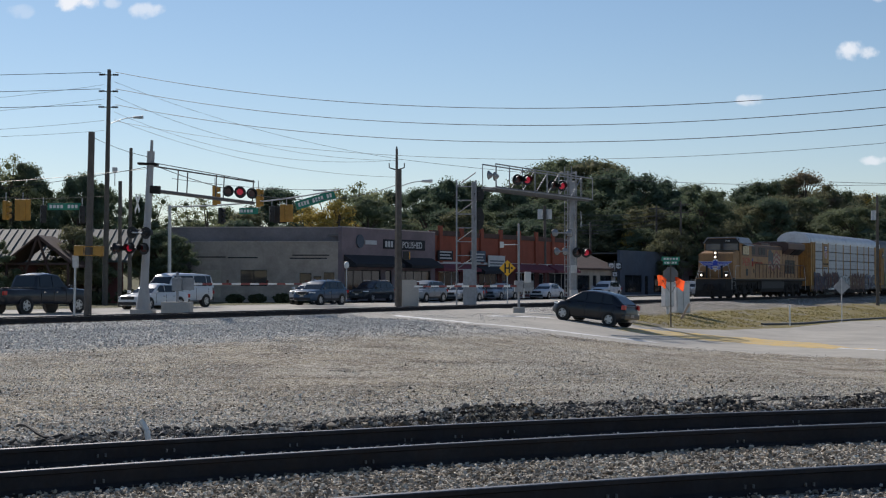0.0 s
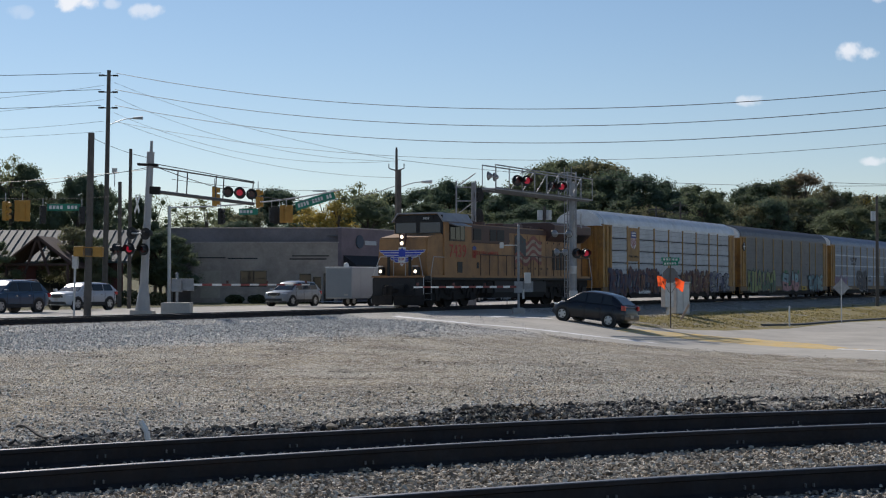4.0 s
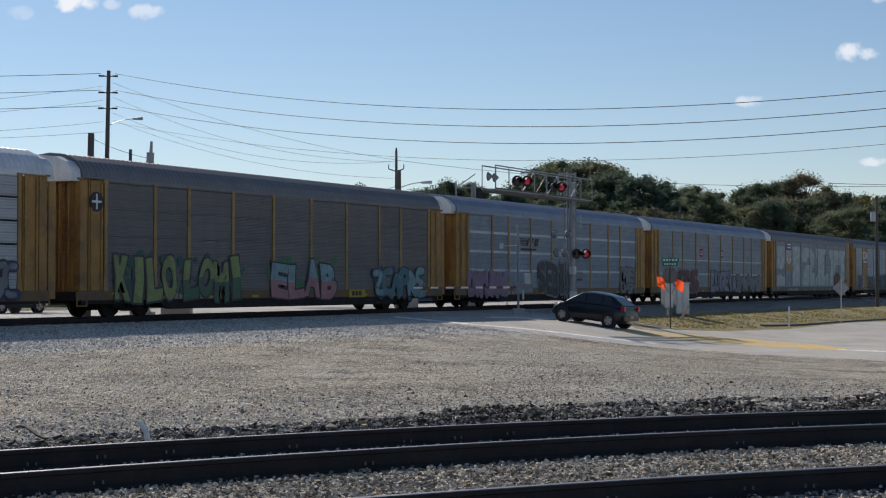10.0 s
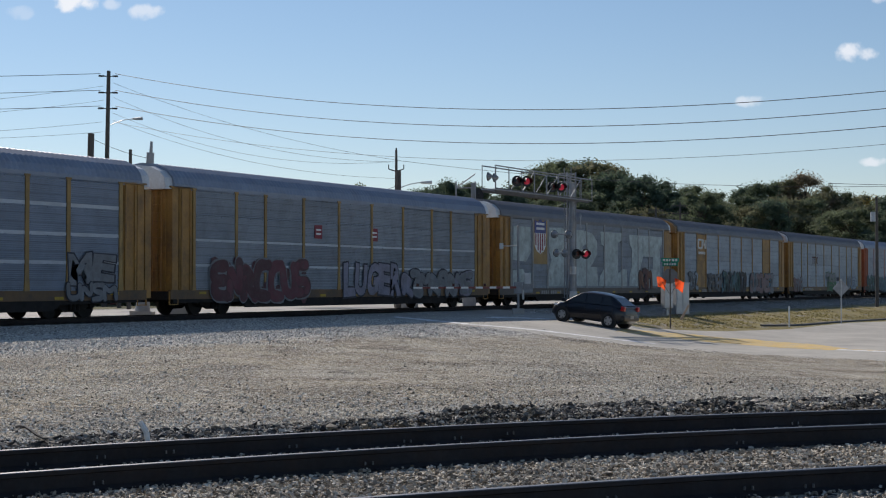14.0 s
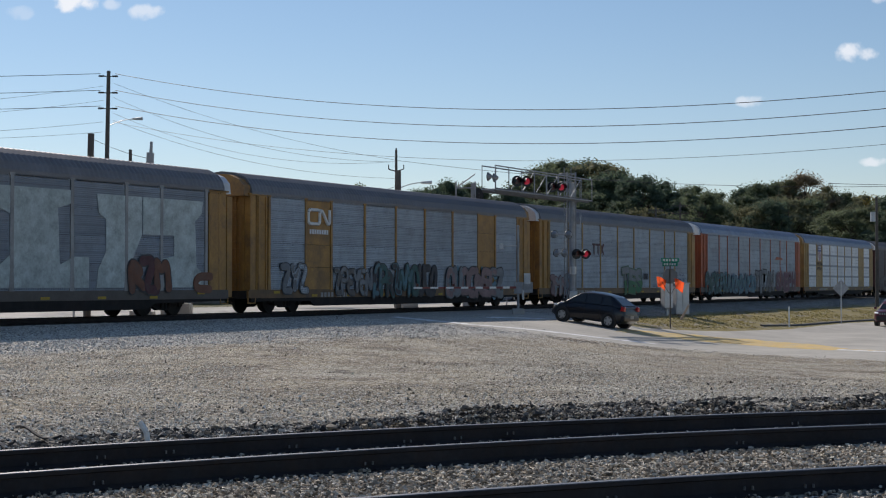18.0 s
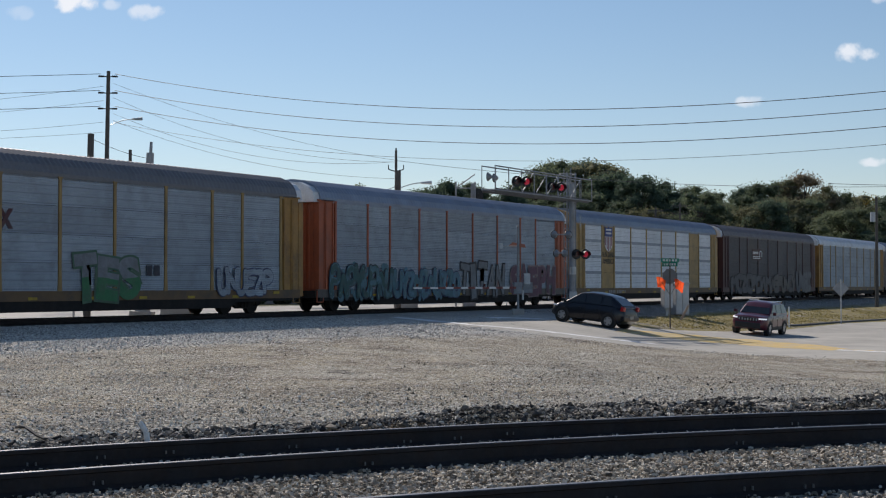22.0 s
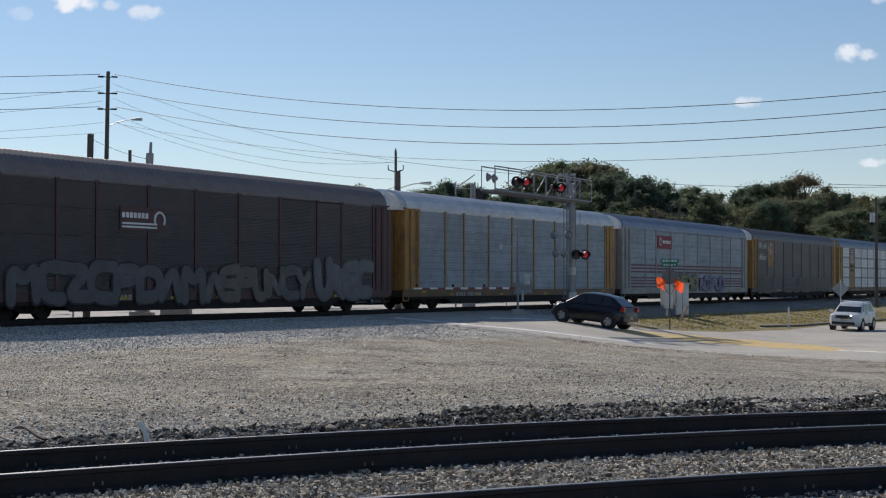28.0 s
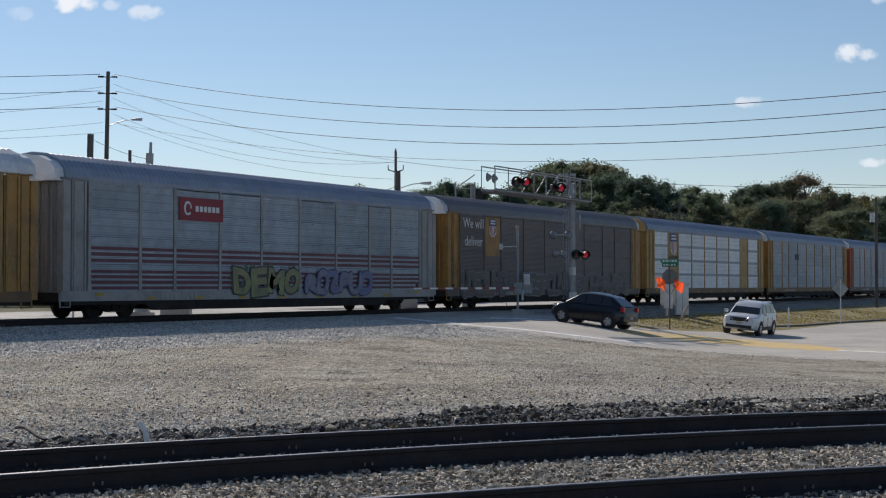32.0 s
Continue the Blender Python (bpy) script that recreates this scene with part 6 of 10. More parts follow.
part("crossbuck", bm, "alum_dull", CR, "white crossbuck board")
bm = bmesh.new()
cyl(bm, (0.05, -0.3, 2.2), (0.05, -0.3, 2.6), 0.16, 0.16, 12)
box(bm, -0.15, 0.25, -0.42, -0.14, 0.7, 1.3, 0.02)
part("junction_box", bm, "galv", CR)


# gate on the near side
def gate(name_label, s, d, z, reach, post_h):
    p = plan(s, d)
    g = thing("crossing_gate", name_label, "crossing gate", pose(p.x, p.y, z))
    bm = bmesh.new()
    cyl(bm, (0, 0, 0), (0, 0, post_h), 0.062, seg=12)
    cyl(bm, (0, 0, post_h), (0, 0, post_h + 0.08), 0.09, 0.03, 12)
    part("post", bm, "alum_dull", g)
    bm = bmesh.new()
    box(bm, -0.3, 0.3, -0.3, 0.3, -0.4, 0.14, 0.03)
    part("footing", bm, "concrete", g)
    bm = bmesh.new()
    box(bm, -0.22, 0.22, -0.2, 0.2, 0.9, 1.5, 0.04)
    part("gate_mechanism", bm, "alum_dull", g, "grey gate drive housing")
    bm = bmesh.new()
    box(bm, 0.24, 0.75, -0.05, 0.05, 0.95, 1.5, 0.02)
    part("counterweight", bm, "alum_dull", g)
    # the arm, lowered, in red and white bands
    n = 14
    for i in range(n):
        bm = bmesh.new()
        u0, u1 = 0.3 + (reach - 0.3) * i / n, 0.3 + (reach - 0.3) * (i + 1) / n
        sgn = -1 if reach > 0 and d < TRACK_D else 1
        q0, q1 = TDIR * (sgn * u0), TDIR * (sgn * u1)
        h0 = 0.055 - 0.02 * i / n
        prism_pts = []
        for q in (q0, q1):
            prism_pts.append([bm.verts.new((q.x + TNOR.x * o, q.y + TNOR.y * o, 1.22 + e)) for o, e in ((-0.025, -h0), (0.025, -h0), (0.025, h0), (-0.025, h0))])
        A, B = prism_pts
        for k in range(4):
            bm.faces.new((A[k], A[(k + 1) % 4], B[(k + 1) % 4], B[k]))
        bm.faces.new(A)
        bm.faces.new(B[::-1])
        part("gate_arm_band", bm, "white_p" if i % 2 else "red_p", g)
    for u in (0.35, 0.65, 0.97):
        bm = bmesh.new()
        q = TDIR * ((-1 if d < TRACK_D else 1) * reach * u)
        box(bm, q.x - 0.06, q.x + 0.06, q.y - 0.04, q.y + 0.04, 1.28, 1.42, 0.01)
        part("arm_lamp", bm, "red_dim", g)
    return g


G1 = gate("aluminium crossing gate with red and white arm lowered", 70.2, 33.9, -0.16, 10.8, 4.35)
bm = bmesh.new()
tube(bm, [Vector((0, 0, 3.35)), Vector((-0.85, 0.3, 3.35))], 0.025, 6)
box(bm, -0.95, -0.75, 0.2, 0.4, 3.2, 3.5, 0.02)
part("bell_bracket", bm, "alum", G1)
bm = bmesh.new()
box(bm, 0.3, 0.62, -0.2, 0.2, 1.4, 1.95, 0.02)
box(bm, 0.2, 0.3, -0.1, 0.1, 0.6, 1.1, 0.02)
part("relay_box", bm, "alum", G1)
G2 = gate("aluminium crossing gate behind the railway with its arm lowered", 54.2, 43.2, -0.05, 10.7, 1.7)
bm = bmesh.new()
box(bm, -0.65, 0.65, -0.45, 0.45, -0.25, 0.42, 0.03)
part("concrete_base", bm, "concrete", G2, "stacked pale concrete base")

# cantilever beyond the railway
p = plan(53.4, 44.5)
CL = thing("signal_cantilever", "leaning grey crossing signal mast with cantilever arm and red lamps", "crossing signal", pose(p.x, p.y, -0.1) @ pose(0, 0, 0, 0, 2.6, 0))
bm = bmesh.new()
cyl(bm, (0, 0, 0), (0, 0, 1.3), 0.36, 0.19, 14)
cyl(bm, (0, 0, 1.3), (0, 0, 3.2), 0.19, 0.165, 14)
cyl(bm, (0, 0, 3.2), (0, 0, 6.75), 0.165, 0.15, 14)
cyl(bm, (0, 0, 6.75), (0, 0, 7.25), 0.17, 0.17, 14)
cyl(bm, (0.02, 0, 7.25), (0.02, 0, 7.75), 0.075, 0.06, 10)
part("mast", bm, "mast_grey", CL, "tapered grey-painted mast")
bm = bmesh.new()
box(bm, -0.5, 0.5, -0.45, 0.45, -0.1, 0.12, 0.03)
part("base_plate", bm, "concrete", CL)
bm = bmesh.new()
box(bm, 0.05, 0.5, -0.15, 0.15, 5.35, 5.7, 0.02)
box(bm, -0.55, 0.35, -0.2, 0.2, 6.62, 6.72, 0.01)
part("arm_bracket", bm, "steel_dark", CL)
bm = bmesh.new()
q0, q1 = TDIR * 0.2, TDIR * 8.0
tube(bm, [Vector((q0.x, q0.y, 5.5)), Vector((q1.x, q1.y, 5.45))], 0.085, 8)
part("arm_beam", bm, "grate", CL)
bm = bmesh.new()
tube(bm, [Vector((q0.x, q0.y, 6.6)), Vector((q1.x, q1.y, 6.5))], 0.035, 6)
tube(bm, [Vector((q0.x, q0.y, 6.75)), Vector((q1.x * 0.98, q1.y * 0.98, 6.55))], 0.02, 6)
part("arm_rail", bm, "grate", CL)
for u in (2.0, 2.7, 4.9, 5.5, 7.9):
    bm = bmesh.new()
    q = TDIR * u
    tube(bm, [Vector((q.x, q.y, 5.5)), Vector((q.x, q.y, 6.6))], 0.03, 6)
    part("arm_upright", bm, "grate", CL)
for u, lits in ((6.4, (0, 1)), (7.4, (0, 0))):
    q = TDIR * u
    lamp_pair(CL, q.x, q.y - 0.25, 5.9, 12, lits, 0.56)
lamp_pair(CL, -0.25, -0.45, 3.55, 155, (0, 0))
lamp_pair(CL, -0.35, -0.45, 2.85, -25, (1, 0))
lamp_pair(CL, -1.25, -0.2, 2.8, 80, (0, 0), 0.5)
bm = bmesh.new()
for ang in (40, -40):
    m = pose(-0.55, 0.3, 4.9, 0, 0, -66) @ pose(0, 0, 0, 0, ang, 0)
    vs = [m @ Vector(q) for q in ((-0.6, 0, -0.11), (0.6, 0, -0.11), (0.6, 0, 0.11), (-0.6, 0, 0.11))]
    quad(bm, *vs)
    quad(bm, *[q + Vector((0.012, 0.004, 0)) for q in vs][::-1])
part("crossbuck", bm, "galv", CL, "white crossbuck board seen edge-on")

# utility cabinet posts by the far gate
p = plan(53.9, 43.9)


def pole(label, x, y, h, r0, r1, mt="wood_pole", z=None, lean=0.0):
    z = ground_z(x, y) if z is None else z
    th = thing("utility_pole", label, "utility pole", pose(x, y, z) @ pose(0, 0, 0, 0, lean, 0))
    bm = bmesh.new()
    cyl(bm, (0, 0, -0.2), (0, 0, h), r0, r1, 12)
    part("shaft", bm, mt, th)
    return th


P1 = pole("cut-off wooden pole carrying yellow pedestrian signal boxes", -15.4, 65.8, 8.1, 0.17, 0.14, lean=1.0)
for dx in (-0.42, 0.42):
    bm = bmesh.new()
    box(bm, dx - 0.21, dx + 0.21, -0.16, 0.16, 2.72, 3.16, 0.03)
    part("pedestrian_signal", bm, "yellow_sig", P1, "yellow pedestrian signal box")
bm = bmesh.new()
for z in (2.74, 3.12):
    tube(bm, [Vector((-0.3, -0.17, z)), Vector((0.3, -0.17, z))], 0.02, 5)
part("bands", bm, "yellow_sig", P1)
bm = bmesh.new()
cyl(bm, (-0.65, 0.3, -0.1), (-0.65, 0.3, 2.6), 0.05, seg=8)
box(bm, -0.75, -0.52, 0.15, 0.4, 2.2, 2.75, 0.02)
part("side_post", bm, "galv", P1)

P2 = pole("tall wooden transmission pole with three insulator arms and a street lamp", -23.45, 105.3, 16.4, 0.21, 0.13, lean=0.8)
for z in (16.0, 14.85, 13.75):
    bm = bmesh.new()
    for sx in (-1, 1):
        tube(bm, [Vector((0, 0, z)), Vector((sx * 0.62, -0.1, z + 0.04))], 0.035, 6)
        for k in range(3):
            cyl(bm, (sx * (0.32 + 0.13 * k), -0.07, z - 0.03), (sx * (0.37 + 0.13 * k), -0.08, z + 0.07), 0.075, seg=8)
    part("insulator_arm", bm, "steel_dark", P2)


def cobra(parent, z, reach, az, rise=0.5, mt="galv"):
    bm = bmesh.new()
    m = pose(0, 0, 0, 0, 0, az)
    tube(bm, [m @ Vector((reach * k / 6, 0, z + rise * math.sin(k / 6 * 1.5))) for k in range(7)], 0.03, 6)
    arm = part("lamp_arm", bm, mt, parent)
    bm = bmesh.new()
    e = m @ Vector((reach, 0, z + rise))
    f = m @ Vector((reach + 0.7, 0, z + rise + 0.02))
    cyl(bm, e, f, 0.07, 0.12, 8)
    part("luminaire", bm, "alum", arm, "cobra-head street luminaire")


cobra(P2, 12.55, 1.8, -8)
P3 = pole("slim weathered utility pole", -19.4, 93.9, 9.9, 0.13, 0.10, lean=0.4)
P4 = pole("short utility pole with a small camera on top", -21.1, 99.1, 8.2, 0.14, 0.12)
bm = bmesh.new()
cyl(bm, (-0.35, 0, 7.9), (-0.35, 0, 8.9), 0.03, seg=6)
box(bm, -0.5, -0.2, -0.12, 0.12, 8.8, 9.1, 0.02)
part("camera_bracket", bm, "galv", P4)
P5 = pole("thick wooden utility pole with crossarms and street lamp", -2.85, 98.1, 8.9, 0.21, 0.17)
P5b = pole("thinner utility pole topped by insulators", -3.05, 100.0, 10.4, 0.14, 0.08)
bm = bmesh.new()
for sx in (-1, 1):
    tube(bm, [Vector((0, 0, 9.0)), Vector((sx * 0.5, 0, 9.15)), Vector((sx * 0.5, 0, 9.45))], 0.035, 6)
cyl(bm, (0, 0, 10.3), (0, 0, 10.55), 0.05, seg=6)
part("insulator_arm", bm, "steel_dark", P5b)
cobra(P5, 7.75, 1.5, 12, 0.4)
bm = bmesh.new()
box(bm, 0.25, 0.7, -0.2, 0.15, 3.05, 3.6, 0.03)
ps = part("pedestrian_signal", bm, "black", P5, "black pedestrian signal with an orange edge")
bm = bmesh.new()
box(bm, 0.66, 0.73, -0.23, 0.15, 3.08, 3.57, 0.01)
part("signal_rim", bm, "yellow_sig", ps)
PR1 = pole("dark utility pole with two transformer cans", 10.6, 158.0, 9.6, 0.18, 0.14)
for sx in (-0.45, 0.45):
    bm = bmesh.new()
    cyl(bm, (sx, 0, 8.2), (sx, 0, 9.2), 0.3, seg=12)
    part("transformer", bm, "galv", PR1)
for px_, y_, h_, lbl in ((1045, 185, 9.0, "utility pole with low crossarms"), (1162, 195, 11.5, "weathered utility pole among trees"), (1205, 190, 11.8, "utility pole with several crossarms"), (1553, 128, 9.3, "plain wooden utility pole by the trees")):
    pr = pole(lbl, (px_ - 784) / 2686 * y_, y_, h_, 0.16, 0.11)
    if px_ < 1500:
        for z in (h_ - 0.4, h_ - 1.4):
            bm = bmesh.new()
            box(bm, -1.0, 1.0, -0.06, 0.06, z - 0.06, z + 0.06)
            part("crossarm", bm, "wood_pole", pr)
    else:
        bm = bmesh.new()
        cyl(bm, (-0.3, 0, 7.2), (-0.3, 0, 8.0), 0.22, seg=10)
        part("transformer", bm, "galv", pr)

# overhead wires
M["wire"] = mat("wire", (0.03, 0.03, 0.032), 0.6)


def wire(label, a, b, sag, r=0.016, n=24, bend=None):
    """A hanging wire from a to b; sag in metres at mid-span."""
    a, b = Vector(a), Vector(b)
    bm = bmesh.new()
    pts = []
    for i in range(n + 1):
        t = i / n
        p = a.lerp(b, t)
        p.z -= 4 * sag * t * (1 - t)
        pts.append(p)
    rings = []
    for i, p in enumerate(pts):
        t = (pts[min(i + 1, n)] - pts[max(i - 1, 0)]).normalized()
        u = t.cross(Vector((0, 0, 1))).normalized()
        w = u.cross(t)
        rings.append([bm.verts.new(p + u * (r * math.cos(k * 2.0944)) + w * (r * math.sin(k * 2.0944))) for k in range(3)])
    for r0, r1 in zip(rings[:-1], rings[1:]):
        for k in range(3):
            bm.faces.new((r0[k], r0[(k + 1) % 3], r1[(k + 1) % 3], r1[k]))
    ob = new("overhead_wire", mesh_of("overhead_wire", bm, "wire"))
    return tagged(ob, label, "wire", group="overhead wires")


TX, TY = -23.25, 105.2
for za, zb in ((15.86, 12.2), (14.7, 11.48), (13.6, 10.72)):
    wire("heavy black power wire hanging between poles", (TX + 0.5, TY, za), (40, 60, zb), 3.24, 0.022, 40)
    wire("heavy black power wire hanging between poles", (TX - 0.5, TY, za), (-95, 92, za - 0.2), 1.0, 0.022, 20)
wire("thin black power wire hanging between poles", (TX + 0.4, TY, 12.48), (40, 60, 9.95), 3.24, 0.013, 40)
wire("thin cable crossing before the far trees", (28, 110, 8.55), (52, 120, 9.6), 0.3, 0.02, 10)
for (za, xb, yb, zb, sg) in ((15.2, -2.95, 100.0, 9.4, 0.6), (14.2, -2.95, 100.0, 9.3, 1.1), (13.1, -3.4, 100.0, 9.3, 1.2), (12.6, -3.0, 100.0, 8.2, 0.9)):
    wire("thin black cable slung from the tall pole", (TX + 0.4, TY, za), (xb, yb, zb), sg, 0.011)
wire("thin black cable slung between poles", (-3.0, 100.0, 9.4), (60, 74, 9.6), 2.6, 0.014, 40)
for za, zb, yb in ((15.0, 9.2, 70), (14.0, 8.6, 68), (12.5, 8.2, 66), (11.8, 7.9, 60)):
    wire("thin cable running down to the town", (TX - 0.3, TY, za), (-45, yb, zb), 0.8, 0.011)
wire("thin black cable slung between poles", (-15.3, 65.8, 7.6), (-13.3, 68.2, 6.9), 0.1, 0.012, 8)
wire("black signal cable over the crossing", (-13.2, 68.6, 6.6), (-2.9, 98.1, 7.6), 1.3, 0.02)
wire("black signal cable over the crossing", (-13.2, 68.6, 6.5), (-40, 88, 6.8), 0.8, 0.016)
for k in range(4):
    wire("cable between poles along the street", (10.6, 158, 8.8 - 0.6 * k), (29.8, 190, 11.0 - 0.5 * k), 0.9, 0.02, 12)
    wire("cable between poles along the street", (29.8, 190, 11.0 - 0.5 * k), (80, 275, 11.0 - 0.5 * k), 1.6, 0.025, 12)

# signal gantry tower with black railway signals
p = plan(87.4, 46.0)
GT = thing("railway_signal_tower", "grey lattice railway signal tower with black signal heads", "railway signal", pose(p.x, p.y, -0.2))
for sx in (-0.62, 0.62):
    for sy in (-0.3, 0.3):
        bm = bmesh.new()
        box(bm, sx - 0.05, sx + 0.05, sy - 0.05, sy + 0.05, 0, 8.1)
        part("tower_leg", bm, "alum_dull", GT)
for i in range(9):
    bm = bmesh.new()
    z = 0.9 * i + 0.5
    for sy in (-0.3, 0.3):
        tube(bm, [Vector((-0.62, sy, z)), Vector((0.62, sy, z + (0.0 if i % 2 else 0.9)))], 0.025, 5)
        tube(bm, [Vector((-0.62, sy, z)), Vector((0.62, sy, z))], 0.02, 5)
    part("lattice_brace", bm, "alum_dull", GT)
bm = bmesh.new()
box(bm, 0.35, 0.62, -0.12, 0.12, 0, 8.0, 0.02)
part("mast", bm, "alum_dull", GT)
for z, h in ((5.6, 0.75), (7.2, 0.5)):
    bm = bmesh.new()
    prism(bm, [(0.85 + 0.32 * math.cos(a * 0.5236), z + h * math.sin(a * 0.5236)) for a in range(12)], "y", -0.12, -0.08)
    sh = part("signal_head", bm, "black", GT, "black oval signal backboard")
    for k in (-1, 0, 1):
        bm = bmesh.new()
        cyl(bm, (0.85, -0.3, z + k * h * 0.5), (0.85, -0.12, z + k * h * 0.5), 0.12, seg=12)
        part("signal_hood", bm, "black", sh)
bm = bmesh.new()
box(bm, -0.2, 0.6, -0.4, 0.4, 0, 2.3, 0.03)
part("case", bm, "alum_dull", GT, "tall grey equipment case")

# warning diamond beyond the track
p = plan(95.0, 44.0)


def sign_post(name, label, category, x, y, z, h):
    th = thing(name, label, category, pose(x, y, z))
    bm = bmesh.new()
    box(bm, -0.03, 0.03, -0.02, 0.02, -0.1, h)
    part("post", bm, "galv", th)
    return th


Zd = 99.0
SD = sign_post("warning_sign", "yellow diamond warning sign with a black road symbol", "road sign", (898 - 784) / 2686 * Zd, Zd, -0.33, 3.0)
bm = bmesh.new()
prism(bm, [(0, 1.97), (0.54, 2.51), (0, 3.05), (-0.54, 2.51)], "y", -0.06, -0.045)
sd = part("sign_plate", bm, "sign_yellow", SD)
bm = bmesh.new()
box(bm, -0.2, -0.1, -0.075, -0.062, 2.2, 2.82)
box(bm, 0.08, 0.16, -0.075, -0.062, 2.2, 2.82)
box(bm, -0.1, 0.08, -0.075, -0.062, 2.47, 2.56)
box(bm, 0.22, 0.34, -0.075, -0.062, 2.45, 2.58)
part("symbol", bm, "logo_black", sd)

M["sign_back"] = mat("sign_back", (0.14, 0.15, 0.165), 0.55, 0.2, 0.12, 3, 0, 0, (0.12, 0.11, 0.1), 0.4, 2)
leaf_mat("orange_flag", (1.0, 0.10, 0.03), (1.0, 0.17, 0.05), 0.6)
# stop sign seen from the back, with street blades and orange flags
SS = sign_post("stop_sign", "back of a stop sign with green street blades and orange flags", "road sign", 11.4, 76.0, ground_z(11.4, 76.0), 3.55)
SS.children[0].data.materials[0] = M["wood_pole"]
bm = bmesh.new()
prism(bm, [(0.40 * math.cos(math.pi / 8 + k * math.pi / 4), 2.62 + 0.40 * math.sin(math.pi / 8 + k * math.pi / 4)) for k in range(8)], "y", 0.03, 0.045)
part("stop_plate", bm, "sign_back", SS, "bare metal octagon back")
for z, az, w in ((3.42, 14, 0.48), (3.22, -35, 0.42)):
    bm = bmesh.new()
    m = pose(0, 0, z, 0, 0, az)
    box(bm, -w, w, -0.012, 0.012, -0.10, 0.10)
    bmesh.ops.transform(bm, matrix=m, verts=bm.verts)
    bl = part("street_blade", bm, "sign_green", SS, "green street name blade")
    bm = bmesh.new()
    for k in range(5):
        box(bm, -w * 0.8 + w * 0.34 * k, -w * 0.8 + w * 0.34 * k + w * 0.22, -0.018, -0.012, -0.05, 0.05)
    bmesh.ops.transform(bm, matrix=m, verts=bm.verts)
    part("blade_bars", bm, "logo_white", bl)
for s in (-1, 1):
    bm = bmesh.new()
    cyl(bm, (s * 0.05, -0.03, 1.75), (s * 0.42, -0.03, 2.35), 0.014, seg=5)
    st = part("flag_stick", bm, "wood_pole", SS)
    bm = bmesh.new()
    k = 6
    for i in range(k):
        for j in range(4):
            def fp(u, v):
                return (s * (0.22 + 0.48 * u * (1 - 0.25 * v)) + s * 0.05 * v, -0.05 + 0.05 * math.sin(u * 5 + v * 2 + s), 2.46 - 0.52 * v + (0.12 if s < 0 else -0.10) * u + 0.06 * math.sin(u * 4 + s))
            quad(bm, fp(i / k, j / 4), fp((i + 1) / k, j / 4), fp((i + 1) / k, (j + 1) / 4), fp(i / k, (j + 1) / 4))
    part("flag", bm, "orange_flag", st, "bright orange cloth flag")

CB = thing("signal_cabinet", "pale grey metal railway signal cabinet on the bank", "cabinet", pose(13.4, 88.0, ground_z(13.4, 88.0) + 0.02, 0, 0, 18))
bm = bmesh.new()
box(bm, -0.1, 0.75, -0.5, 0.5, 0, 1.75, 0.03)
part("body", bm, "galv", CB)
bm = bmesh.new()
box(bm, -0.15, 0.80, -0.56, 0.56, 1.75, 1.83, 0.02)
part("lid", bm, "galv", CB)
for x0, x1 in ((-0.05, 0.30), (0.33, 0.70)):
    bm = bmesh.new()
    box(bm, x0, x1, -0.53, -0.5, 0.1, 1.65, 0.01)
    part("door", bm, "alum", CB)
CB2 = thing("signal_cabinet", "narrow tall grey cabinet beside the larger one", "cabinet", pose(12.72, 86.0, ground_z(12.72, 86.0) + 0.02, 0, 0, 18))
bm = bmesh.new()
box(bm, -0.27, 0.27, -0.26, 0.26, 0.42, 1.95, 0.03)
box(bm, -0.06, 0.06, -0.06, 0.06, 0, 0.42)
part("body", bm, "galv", CB2)
ST = thing("leaning_stake", "weathered wooden plank leaning on the grass", "stake", pose(13.1, 83.5, ground_z(13.1, 83.5), 0, 28, 0))
bm = bmesh.new()
box(bm, -0.06, 0.06, -0.03, 0.03, -0.05, 0.95, 0.01)
part("plank", bm, M["plank"], ST)
DS = sign_post("diamond_sign", "back of a bare metal diamond road sign", "road sign", 25.6, 97.5, ground_z(25.6, 97.5), 2.9)
bm = bmesh.new()
prism(bm, [(0, 1.75), (0.54, 2.29), (0, 2.83), (-0.54, 2.29)], "y", 0.03, 0.045)
part("sign_plate", bm, "alum_dull", DS)
MP = thing("marker_post", "slim white plastic marker post", "marker post", pose(20.2, 88.5, ground_z(20.2, 88.5)))
bm = bmesh.new()
cyl(bm, (0, 0, -0.05), (0, 0, 1.2), 0.05, 0.045, 8)
part("post", bm, "white_p", MP)

# span-wire traffic signals and street signs


def traffic_signal(px_, y_, zc, label, yaw=0, back="black", plate=False):
    th = thing("traffic_signal", label, "traffic signal", pose((px_ - 784) / 2686 * y_, y_, zc, 0, 0, yaw), group="hanging traffic signals")
    bm = bmesh.new()
    box(bm, -0.17, 0.17, -0.12, 0.12, -0.53, 0.53, 0.03)
    hd = part("housing", bm, back, th)
    for k in (-1, 0, 1):
        bm = bmesh.new()
        cyl(bm, (0, -0.3, 0.34 * k), (0, -0.11, 0.34 * k), 0.13, seg=12)
        part("visor", bm, back if back != "yellow_sig" else "yellow_sig", hd)
    if plate:
        bm = bmesh.new()
        box(bm, -0.45, 0.45, 0.0, 0.05, -0.6, 0.6, 0.02)
        part("backplate", bm, back, hd)
    bm = bmesh.new()
    cyl(bm, (0, 0, 0.5), (0, 0, 1.0), 0.025, seg=6)
    part("hanger", bm, "galv", th)
    return th


